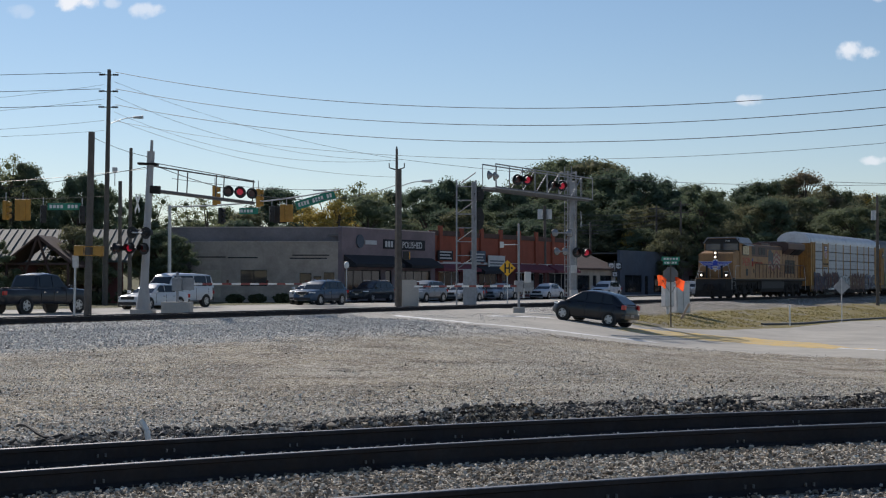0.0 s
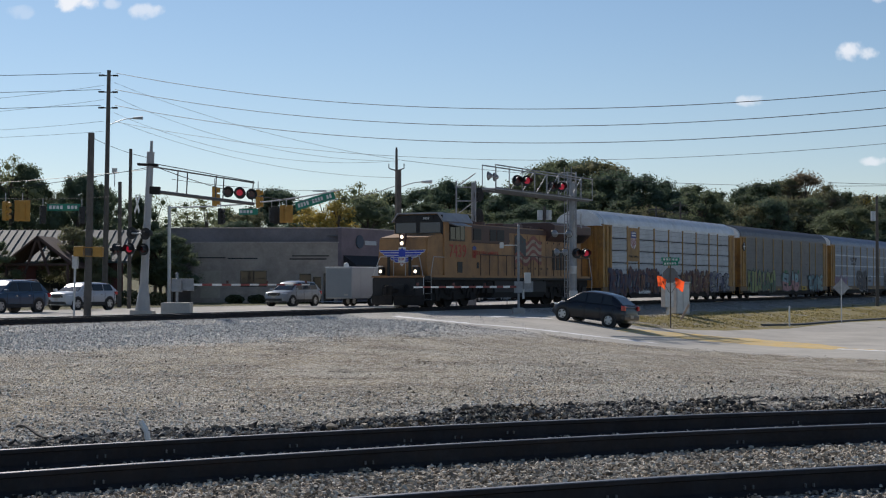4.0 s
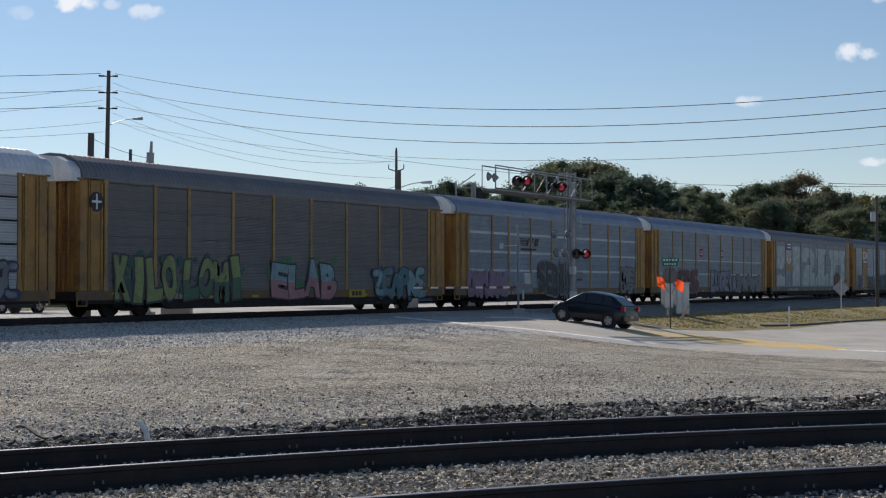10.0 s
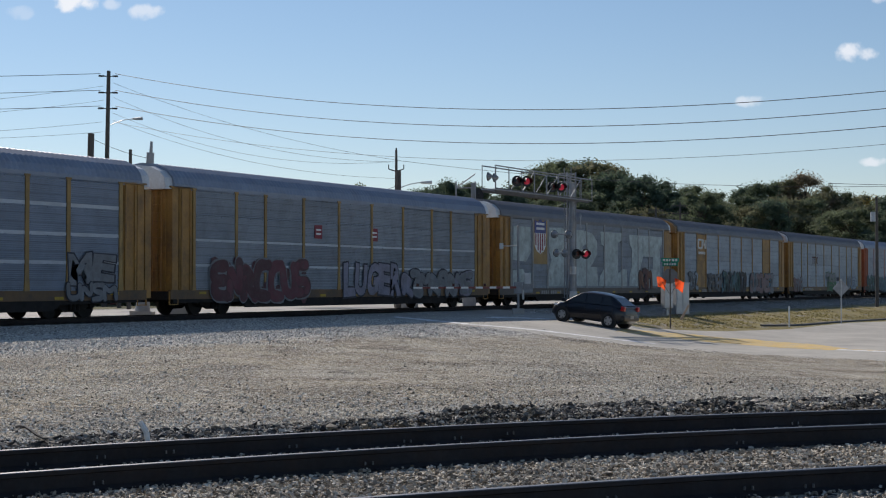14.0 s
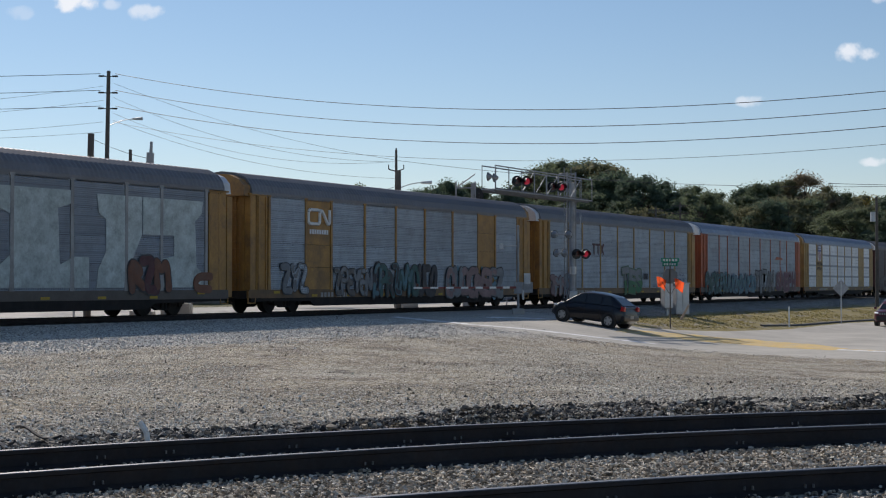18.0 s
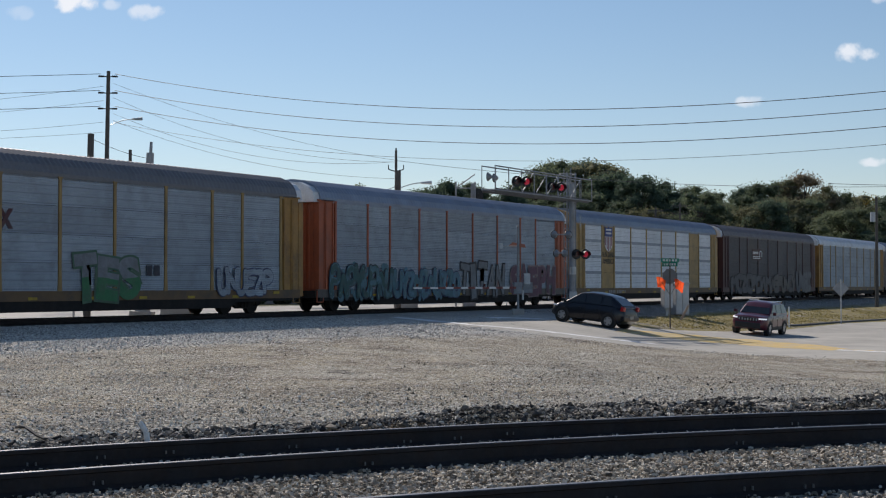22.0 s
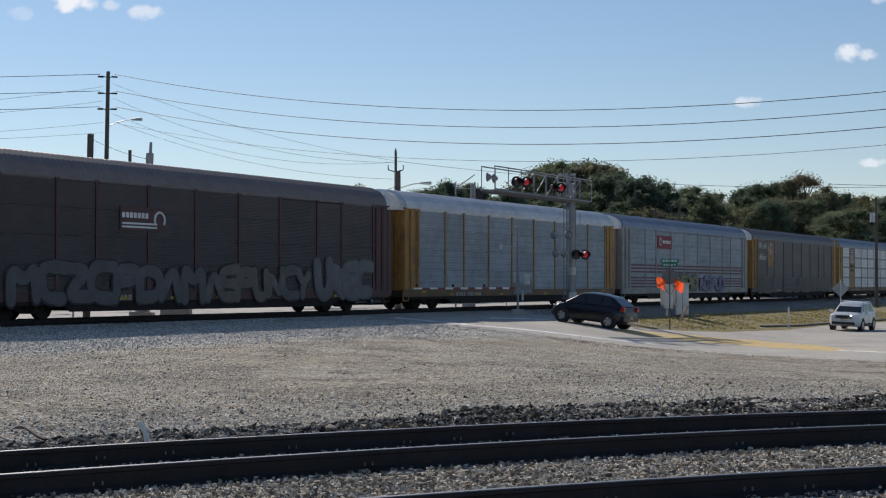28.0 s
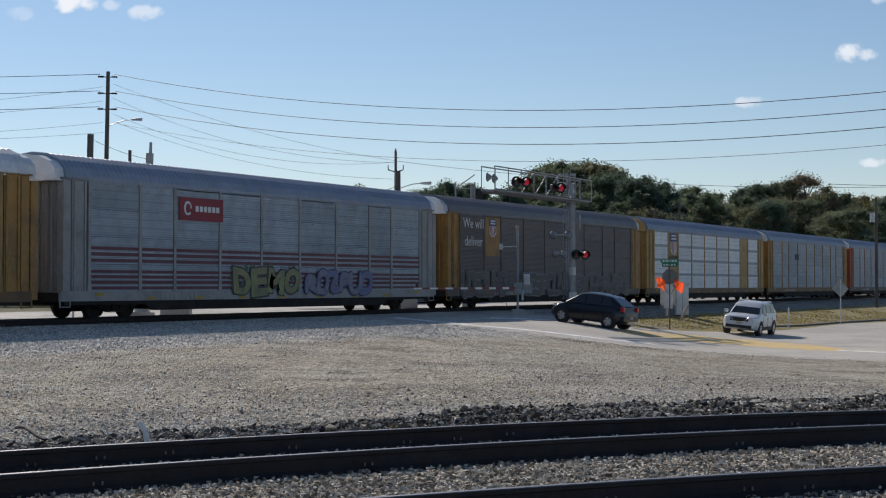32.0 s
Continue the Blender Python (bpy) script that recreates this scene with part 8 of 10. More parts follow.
def tree_proto(seed, leaf, lobes, wide, airy=1.0, low=0.28):
    """A tree one unit high (scaled on placing): trunk with limbs, and lobes of leaf clumps."""
    rnd = random.Random(seed)
    bm = bmesh.new()
    cyl(bm, (0, 0, -0.02), (0.01, 0, 0.45), 0.022, 0.014, 8)
    cyl(bm, (0.01, 0, 0.45), (0, 0.01, 0.82), 0.014, 0.004, 6)
    cs = []
    for i in range(lobes):
        a = rnd.uniform(0, 6.283)
        z = rnd.uniform(low, 0.93)
        prof = math.sin(math.pi * min(1.0, (z - low + 0.16) / (1.12 - low))) ** 0.7
        r = wide * prof * rnd.uniform(0.35, 1.0)
        cs.append((Vector((r * math.cos(a), r * math.sin(a), z)), rnd.uniform(0.05, 0.105) * (1.2 - 0.4 * z)))
        if i % 2 == 0:
            base = Vector((0, 0, max(0.2, z - 0.2)))
            cyl(bm, base, cs[-1][0], 0.007, 0.002, 5)
    trunk = mesh_of("trunk", bm, "bark")
    vs, fs = [], []
    for c0, r in cs:
        # a ragged inner mass of foliage, then single sprays over it
        core = Matrix.Translation(c0) @ Matrix.Diagonal((r * 0.60 * airy, r * 0.60 * airy, r * 0.48 * airy, 1))
        i0 = len(vs)
        for q in ICO_V:
            vs.append(core @ (q * rnd.uniform(0.72, 1.12)))
        fs += [tuple(i0 + i for i in f) for f in ICO_F]
        k = int(500 * airy * (r / 0.11) ** 2)
        for _ in range(k):
            v = Vector((rnd.gauss(0, 1), rnd.gauss(0, 1), rnd.gauss(0, 0.8)))
            v = v.normalized() * (0.45 + 0.75 * rnd.random()) * r
            v.z *= 0.8
            p = c0 + v
            out = (v.normalized() + 1.1 * Vector((rnd.gauss(0, 1), rnd.gauss(0, 1), rnd.gauss(0, 1)))).normalized()
            a = out.cross(Vector((rnd.gauss(0, 1), rnd.gauss(0, 1), rnd.gauss(0, 1)))).normalized()
            b = out.cross(a)
            sz = rnd.uniform(0.0045, 0.0092)
            i0 = len(vs)
            vs += [p - a * sz, p + b * sz * 0.7 + a * sz * 0.15, p + a * sz, p - b * sz * 0.7]
            fs.append((i0, i0 + 1, i0 + 2, i0 + 3))
    me = bpy.data.meshes.new("crown")
    me.from_pydata(vs, [], fs)
    me.materials.append(M[leaf])
    return trunk, me


PROTOS = {
    "dark": ("leaf_dark", 74, 0.30, 1.0, "dark green broad-leaved tree with a dense crown"),
    "mid": ("leaf_mid", 70, 0.33, 1.0, "mid-green broad-leaved tree with an uneven crown"),
    "olive": ("leaf_olive", 66, 0.32, 0.9, "olive-green tree turning brown in autumn"),
    "rust": ("leaf_rust", 60, 0.31, 0.8, "rust-tinted autumn tree with a thinning crown"),
    "yellow": ("leaf_yellow", 40, 0.30, 0.8, "yellow autumn tree behind the building"),
    "pale": ("leaf_pale", 40, 0.34, 0.55, "sparse pale tree with light showing through"),
}
BUILT = {k: [tree_proto(100 + 7 * i + j, v[0], v[1], v[2], v[3]) for j in range(3)] for i, (k, v) in enumerate(PROTOS.items())}
TREE_RND = random.Random(5)


def tree(kind, x, y, h, wide=1.0):
    trunk, crown = TREE_RND.choice(BUILT[kind])
    th = thing("tree", PROTOS[kind][4], "tree", pose(x, y, ground_z(x, y) - 0.1, 0, 0, TREE_RND.uniform(0, 360)), group="trees behind the town")
    sc = Matrix.Diagonal((h * wide, h * wide, h, 1))
    shared("trunk", trunk, th, sc)
    shared("crown", crown, th, sc)


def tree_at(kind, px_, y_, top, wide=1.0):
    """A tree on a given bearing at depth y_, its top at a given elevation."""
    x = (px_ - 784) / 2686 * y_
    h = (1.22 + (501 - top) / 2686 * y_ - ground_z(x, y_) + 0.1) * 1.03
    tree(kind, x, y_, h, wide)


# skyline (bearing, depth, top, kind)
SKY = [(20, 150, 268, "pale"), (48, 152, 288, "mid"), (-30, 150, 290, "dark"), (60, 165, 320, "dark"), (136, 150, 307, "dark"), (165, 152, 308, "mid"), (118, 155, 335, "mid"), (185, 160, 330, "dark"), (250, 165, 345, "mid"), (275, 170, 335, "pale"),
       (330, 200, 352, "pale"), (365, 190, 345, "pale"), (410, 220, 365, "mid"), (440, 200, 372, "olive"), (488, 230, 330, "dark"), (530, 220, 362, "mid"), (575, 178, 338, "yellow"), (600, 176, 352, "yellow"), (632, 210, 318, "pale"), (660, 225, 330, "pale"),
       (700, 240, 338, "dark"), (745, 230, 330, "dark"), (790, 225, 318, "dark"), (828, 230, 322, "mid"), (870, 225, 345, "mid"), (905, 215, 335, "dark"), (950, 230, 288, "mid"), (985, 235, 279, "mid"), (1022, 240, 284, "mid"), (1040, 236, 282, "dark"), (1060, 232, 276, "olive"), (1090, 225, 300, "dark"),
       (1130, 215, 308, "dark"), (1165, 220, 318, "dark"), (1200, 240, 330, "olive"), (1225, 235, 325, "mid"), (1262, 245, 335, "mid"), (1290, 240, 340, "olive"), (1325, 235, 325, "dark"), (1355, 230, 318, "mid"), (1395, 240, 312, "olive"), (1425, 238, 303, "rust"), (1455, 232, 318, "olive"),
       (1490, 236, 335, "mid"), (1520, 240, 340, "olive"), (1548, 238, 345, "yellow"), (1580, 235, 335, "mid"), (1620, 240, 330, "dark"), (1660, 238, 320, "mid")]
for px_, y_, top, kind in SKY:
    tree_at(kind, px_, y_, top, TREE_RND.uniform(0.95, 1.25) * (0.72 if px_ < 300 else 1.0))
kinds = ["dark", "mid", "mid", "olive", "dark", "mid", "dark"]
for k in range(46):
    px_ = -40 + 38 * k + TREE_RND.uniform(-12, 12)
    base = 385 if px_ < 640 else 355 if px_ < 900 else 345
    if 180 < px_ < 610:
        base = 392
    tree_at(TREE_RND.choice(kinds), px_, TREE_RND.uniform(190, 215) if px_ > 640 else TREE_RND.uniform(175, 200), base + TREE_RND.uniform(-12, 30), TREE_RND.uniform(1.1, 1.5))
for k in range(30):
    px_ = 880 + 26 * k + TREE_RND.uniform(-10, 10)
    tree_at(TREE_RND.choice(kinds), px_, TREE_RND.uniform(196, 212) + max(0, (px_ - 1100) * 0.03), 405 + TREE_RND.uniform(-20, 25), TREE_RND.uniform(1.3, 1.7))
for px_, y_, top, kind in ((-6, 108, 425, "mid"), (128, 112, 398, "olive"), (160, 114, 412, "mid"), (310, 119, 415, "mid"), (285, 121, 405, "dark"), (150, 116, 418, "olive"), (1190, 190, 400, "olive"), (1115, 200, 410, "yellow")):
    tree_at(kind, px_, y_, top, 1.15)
# ---- road vehicles: local x forward, z up from the tyres' foot
for nm, c in {"car_navy": (0.004, 0.006, 0.012), "car_white": (0.62, 0.63, 0.64), "car_maroon": (0.085, 0.010, 0.020), "car_black": (0.012, 0.015, 0.022), "car_silver": (0.25, 0.27, 0.29), "car_blue": (0.035, 0.07, 0.12), "car_gold": (0.40, 0.40, 0.36), "car_pale": (0.45, 0.47, 0.50), "trailer_grey": (0.36, 0.365, 0.37)}.items():
    M[nm] = mat(nm, c, 0.32, 0.1 if nm not in ("car_white", "trailer_grey") else 0.0, 0.05, 3, 0, 0, (0.12, 0.11, 0.1), 0.06, 1.5, spec=0.4, coat=0.45)
M["lamp_lit"] = mat("lamp_lit", (0.85, 0.87, 0.9), 0.15, 0, 0.05, 8, emit=0.5)
M["rim"] = mat("rim", (0.46, 0.47, 0.48), 0.35, 0.7, 0.06, 5)
M["trim_black"] = mat("trim_black", (0.02, 0.02, 0.021), 0.6, 0, 0.1, 5)


def lerp_t(table, x):
    for (x0, v0), (x1, v1) in zip(table[:-1], table[1:]):
        if x <= x1:
            t = 0 if x1 == x0 else max(0.0, (x - x0) / (x1 - x0))
            return v0 + (v1 - v0) * t
    return table[-1][1]


def curve_t(table, x):
    """Like lerp_t, with eased bends."""
    for (x0, v0), (x1, v1) in zip(table[:-1], table[1:]):
        if x <= x1:
            t = 0 if x1 == x0 else max(0.0, (x - x0) / (x1 - x0))
            t = 0.45 * t + 0.55 * t * t * (3 - 2 * t)
            return v0 + (v1 - v0) * t
    return table[-1][1]


def wheel_meshes(r):
    bm = bmesh.new()
    prof = [(0.62 * r, -0.11), (0.93 * r, -0.115), (1.0 * r, -0.08), (1.0 * r, 0.08), (0.93 * r, 0.115), (0.62 * r, 0.11)]
    seg = 24
    rings = [[bm.verts.new((a * math.cos(k * 2 * math.pi / seg), b, a * math.sin(k * 2 * math.pi / seg))) for k in range(seg)] for a, b in prof]
    for r0, r1 in zip(rings[:-1], rings[1:]):
        for k in range(seg):
            bm.faces.new((r0[k], r0[(k + 1) % seg], r1[(k + 1) % seg], r1[k]))
    tyre = mesh_of("tyre", bm, "rubber", True)
    bm = bmesh.new()
    cyl(bm, (0, -0.05, 0), (0, 0.05, 0), 0.62 * r, seg=24)
    for s in (-1, 1):
        for k in range(5):
            a = k * 2 * math.pi / 5
            m = Matrix.Rotation(a, 4, "Y")
            vs = [m @ Vector(p) for p in ((0.08 * r, s * 0.11, -0.07), (0.60 * r, s * 0.10, -0.045), (0.60 * r, s * 0.10, 0.045), (0.08 * r, s * 0.11, 0.07))]
            lo = [m @ Vector(p) for p in ((0.08 * r, s * 0.04, -0.07), (0.60 * r, s * 0.04, -0.045), (0.60 * r, s * 0.04, 0.045), (0.08 * r, s * 0.04, 0.07))]
            va, vb = [bm.verts.new(p) for p in vs], [bm.verts.new(p) for p in lo]
            bm.faces.new(va)
            for i in range(4):
                bm.faces.new((va[i], va[(i + 1) % 4], vb[(i + 1) % 4], vb[i]))
        cyl(bm, (0, s * 0.04, 0), (0, s * 0.115, 0), 0.14 * r, seg=10)
    for s in (-1, 1):
        for k in range(24):
            a0, a1 = k * 2 * math.pi / 24, (k + 1) * 2 * math.pi / 24
            quad(bm, *[(rr * r * math.cos(a), s * yy, rr * r * math.sin(a)) for rr, yy, a in ((0.56, 0.112, a0), (0.63, 0.112, a0), (0.63, 0.112, a1), (0.56, 0.112, a1))])
    return tyre, mesh_of("rim", bm, "rim")


WHEELS = {}


def vehicle(name, label, category, spec, body_mt, moving=False):
    """A car from stations along its length. spec: L, W, wheel radius, axles, belt line, floor line, greenhouse corners."""
    th = thing(name, label, category)
    Lh, Wh, r = spec["L"] / 2, spec["W"] / 2, spec["r"]
    n = 40
    bm = bmesh.new()
    rings = []
    for i in range(n + 1):
        x = -Lh + 2 * Lh * i / n
        e = min(1.0, (Lh - abs(x)) / 0.55)
        w = Wh * (0.74 + 0.26 * math.sin(e * math.pi / 2) ** 0.8)
        zb = curve_t(spec["floor"], x)
        zt = curve_t(spec["belt"], x)
        h = zt - zb
        half = [(0.0, zb), (0.84 * w, zb), (0.94 * w, zb + 0.06 * h), (0.975 * w, zb + 0.2 * h), (1.0 * w, zb + 0.45 * h), (0.995 * w, zb + 0.62 * h), (0.97 * w, zb + 0.78 * h), (0.925 * w, zt - 0.07 * h), (0.86 * w, zt - 0.02 * h), (0.70 * w, zt + 0.01), (0.35 * w, zt + 0.035), (0.0, zt + 0.045)]
        ring = half + [(-a, b) for a, b in half[-2:0:-1]]
        rings.append([bm.verts.new((x, a, b)) for a, b in ring])
    k = len(rings[0])
    for r0, r1 in zip(rings[:-1], rings[1:]):
        for j in range(k):
            bm.faces.new((r0[j], r0[(j + 1) % k], r1[(j + 1) % k], r1[j]))
    bm.faces.new(rings[0])
    bm.faces.new(rings[-1])
    body = part("body", bm, body_mt, th, "", True)
    if "bed" in spec:
        x0, x1 = spec["bed"]
        bm = bmesh.new()
        zt = lerp_t(spec["belt"], (x0 + x1) / 2)
        box(bm, x0 + 0.08, x1 - 0.06, -Wh * 0.78, Wh * 0.78, zt + 0.02, zt + 0.045)
        part("bed_cover", bm, "trim_black", body)
    # greenhouse: pillars and roof, with separate panes
    gx = spec["green"]      # x of windscreen foot, roof front, roof rear, rear glass foot
    zr, zb0 = spec["roof"], spec["green_z"]
    wb, wt = Wh * 0.90, Wh * 0.72
    bot = [(gx[0], zb0[0]), (gx[3], zb0[1])]
    bm = bmesh.new()
    xm1, xm2 = gx[1] + (gx[2] - gx[1]) * 0.33, gx[1] + (gx[2] - gx[1]) * 0.66

    zmid = (zb0[0] + zb0[1]) / 2
    sta = [(gx[0], 0.0)] + [(gx[0] + (gx[1] - gx[0]) * u, u) for u in (0.3, 0.6, 0.9)]
    sta += [(gx[1] - 0.10, 0.965), (gx[1] - 0.32, 1.0), (xm1, 1.02), (xm2, 1.0), (gx[2] + 0.30, 0.965), (gx[2] + 0.02, 0.92)]
    sta += [(gx[3] + (gx[2] - gx[3]) * u, u * 0.96) for u in (0.8, 0.5, 0.25)] + [(gx[3], 0.0)]
    rs = []
    for j, (x, u) in enumerate(sta):
        k = j / (len(sta) - 1)
        zlo = zb0[0] + (zb0[1] - zb0[0]) * k - 0.03
        zt = zlo + 0.03 + (zr - zlo - 0.03) * u
        hgt = zr - zlo

        def wid(z):
            return wb + (wt - wb) * (z - zlo) / hgt
        zc = max(zlo, zt - 0.07)
        up = 0.05 * smooth01(0.9, 1.0, u)
        half = [(wb, zlo), (wid((zlo + zc) / 2), (zlo + zc) / 2), (wid(zc), zc), (wid(zt) * 0.955, zt - 0.018), (wid(zt) * 0.86, zt), (wid(zt) * 0.4, zt + up)]
        rs.append([bm.verts.new((x, a, b)) for a, b in half + [(-a, b) for a, b in half[::-1]]])
    for r0, r1 in zip(rs[:-1], rs[1:]):
        for j in range(len(r0) - 1):
            bm.faces.new((r0[j], r0[j + 1], r1[j + 1], r1[j]))
    bm.faces.new(rs[0])
    bm.faces.new(rs[-1][::-1])
    bmesh.ops.remove_doubles(bm, verts=bm.verts[:], dist=0.0005)
    cabin = part("cabin", bm, body_mt, th, "", True)

    def pane(nm, cs, push):
        bm = bmesh.new()
        c0 = sum((Vector(c) for c in cs), Vector()) / len(cs)
        nrm = (Vector(cs[1]) - Vector(cs[0])).cross(Vector(cs[2]) - Vector(cs[0])).normalized()
        if nrm.dot(Vector(push)) < 0:
            nrm = -nrm
        a = [bm.verts.new(Vector(c) + nrm * 0.016) for c in cs]
        b = [bm.verts.new(Vector(c) - nrm * 0.004) for c in cs]
        bm.faces.new(a)
        bm.faces.new(b[::-1])
        for i in range(len(cs)):
            bm.faces.new((a[i], a[(i + 1) % len(cs)], b[(i + 1) % len(cs)], b[i]))
        part(nm, bm, "glass", cabin)

    pane("windscreen", [(gx[0] + (gx[1] - gx[0]) * 0.08, wb * 0.88, zb0[0] + (zr - zb0[0]) * 0.08), (gx[0] + (gx[1] - gx[0]) * 0.9, wt * 0.92, zb0[0] + (zr - 0.03 - zb0[0]) * 0.9),
                        (gx[0] + (gx[1] - gx[0]) * 0.9, -wt * 0.92, zb0[0] + (zr - 0.03 - zb0[0]) * 0.9), (gx[0] + (gx[1] - gx[0]) * 0.08, -wb * 0.88, zb0[0] + (zr - zb0[0]) * 0.08)], (1, 0, 0.3))
    pane("rear_window", [(gx[3] + (gx[2] - gx[3]) * 0.12, wb * 0.82, zb0[1] + (zr - zb0[1]) * 0.14), (gx[3] + (gx[2] - gx[3]) * 0.82, wt * 0.85, zb0[1] + (zr - 0.05 - zb0[1]) * 0.84),
                         (gx[3] + (gx[2] - gx[3]) * 0.82, -wt * 0.85, zb0[1] + (zr - 0.05 - zb0[1]) * 0.84), (gx[3] + (gx[2] - gx[3]) * 0.12, -wb * 0.82, zb0[1] + (zr - zb0[1]) * 0.14)], (-1, 0, 0.3))
    cutsx = spec["cuts"]
    for side in (-1, 1):
        for x0, x1 in zip(cutsx[:-1], cutsx[1:]):
            def xf(x, u):
                lo = gx[0] + (gx[1] - gx[0]) * u - 0.10
                hi = gx[3] + (gx[2] - gx[3]) * u + 0.10
                return max(hi, min(lo, x))
            cs = []
            for x, u in ((x0 - 0.04, 0.10), (x0 - 0.04, 0.86), (x1 + 0.04, 0.86), (x1 + 0.04, 0.10)):
                cs.append((xf(x, u), side * (wb + (wt - wb) * u), zmid + (zr - zmid) * u))
            pane("side_window", cs, (0, side, 0.2))
    # wheels and arches
    if r not in WHEELS:
        WHEELS[r] = wheel_meshes(r)
    tyre, rim = WHEELS[r]
    ws = []
    for ax in spec["axles"]:
        for side in (-1, 1):
            bm = bmesh.new()
            cyl(bm, (ax, side * (Wh - 0.22), r * 1.04), (ax, side * (Wh + 0.006), r * 1.04), r * 1.16, seg=24)
            part("wheel_arch", bm, "trim_black", body)
            w = new("wheel", tyre)
            w.parent = th
            w.matrix_basis = pose(ax, side * (Wh - 0.09), r)
            shared("rim", rim, w)
            ws.append(w)
    th["n_wheels"] = len(ws)
    # lamps, bumpers, grille, mirrors, plates, seams, handles
    zf = spec.get("lamp", lerp_t(spec["belt"], Lh))
    zrb = lerp_t(spec["belt"], -Lh + 0.1)
    fl = lerp_t(spec["floor"], Lh)
    for side in (-1, 1):
        bm = bmesh.new()
        prism(bm, [(Lh - 0.01, side * Wh * 0.60), (Lh + 0.005, side * Wh * 0.64), (Lh - 0.10, side * Wh * 0.80), (Lh - 0.34, side * Wh * 0.965), (Lh - 0.36, side * Wh * 0.86)], "z", zf - 0.155, zf - 0.085)
        part("headlamp", bm, "lamp_lit" if spec.get("lit") else "lamp_glass", body, "clear headlamp")
        bm = bmesh.new()
        tz = zrb - spec.get("tail", 0.12)
        box(bm, -Lh + 0.0, -Lh + 0.2, side * Wh * 0.80 - 0.08, side * Wh * 0.80 + 0.09, tz - 0.22, tz, 0.03)
        part("tail_lamp", bm, "tail_red", body, "red tail lamp")
        bm = bmesh.new()
        mx = gx[0] - 0.15
        box(bm, mx - 0.08, mx + 0.10, side * (Wh + 0.02), side * (Wh + 0.20), zb0[0] + 0.02, zb0[0] + 0.18, 0.03)
        part("mirror", bm, body_mt, cabin)
        for x in cutsx:
            bm = bmesh.new()
            box(bm, x - 0.006, x + 0.006, side * (Wh + 0.002) - 0.01, side * (Wh + 0.002) + 0.003, 0.35, zmid - 0.06)
            part("door_seam", bm, "trim_black", body)
        for x in cutsx[:-1][:2]:
            bm = bmesh.new()
            box(bm, x - 0.75, x - 0.58, side * (Wh - 0.0) - 0.01, side * (Wh + 0.02), zmid - 0.20, zmid - 0.16, 0.005)
            part("door_handle", bm, "chrome" if body_mt != "car_navy" else body_mt, body)
    bm = bmesh.new()
    box(bm, Lh - 0.12, Lh + 0.015, -Wh * 0.5, Wh * 0.5, zf - 0.26, zf - 0.07, 0.02)
    gr = part("grille", bm, "trim_black", body)
    if spec.get("slots"):
        for k in range(7):
            bm = bmesh.new()
            y = -Wh * 0.48 + Wh * 0.16 * k
            box(bm, Lh + 0.01, Lh + 0.02, y - 0.024, y + 0.024, zf - 0.23, zf - 0.11, 0.008)
            part("grille_frame", bm, "galv", gr)
    bm = bmesh.new()
    box(bm, Lh - 0.30, Lh + 0.02, -Wh * 0.74, Wh * 0.74, fl, fl + spec.get("chin", 0.20), 0.06)
    part("front_bumper", bm, "trim_black", body)
    if spec.get("clad"):
        for side in (-1, 1):
            bm = bmesh.new()
            box(bm, spec["axles"][1] + r * 1.1, spec["axles"][0] - r * 1.1, side * Wh * 0.965 - 0.02, side * Wh * 0.965 + 0.03, lerp_t(spec["floor"], 0) + 0.01, lerp_t(spec["floor"], 0) + 0.19, 0.02)
            part("side_cladding", bm, "trim_black", body)
    if spec.get("vee"):
        bm = bmesh.new()
        for side in (-1, 1):
            tube(bm, [Vector((Lh + 0.0, side * Wh * 0.52, zf - 0.05)), Vector((Lh + 0.035, side * Wh * 0.30, zf - 0.26)), Vector((Lh + 0.04, 0, zf - 0.28))], 0.025, 6)
        part("grille_trim", bm, "chrome", gr)
    bm = bmesh.new()
    box(bm, -Lh - 0.03, -Lh + 0.25, -Wh * 0.86, Wh * 0.86, lerp_t(spec["floor"], -Lh), lerp_t(spec["floor"], -Lh) + 0.22, 0.04)
    part("rear_bumper", bm, "trim_black" if spec.get("dark_rear", True) else body_mt, body)
    bm = bmesh.new()
    box(bm, -Lh - 0.04, -Lh, -0.16, 0.16, 0.50, 0.64)
    part("plate", bm, "concrete", body)
    if spec.get("vee"):
        bm = bmesh.new()
        box(bm, Lh + 0.02, Lh + 0.035, -0.15, 0.15, fl + 0.22, fl + 0.34)
        part("plate", bm, "concrete", body)
    if spec.get("rack"):
        for side in (-1, 1):
            bm = bmesh.new()
            tube(bm, [Vector((gx[1] - 0.1, side * wt * 0.92, zr)), Vector((gx[1] - 0.2, side * wt * 0.92, zr + 0.07)), Vector((gx[2] + 0.15, side * wt * 0.92, zr + 0.05)), Vector((gx[2], side * wt * 0.92, zr - 0.03))], 0.022, 6)
            part("roof_rail", bm, "chrome", cabin)
    return th


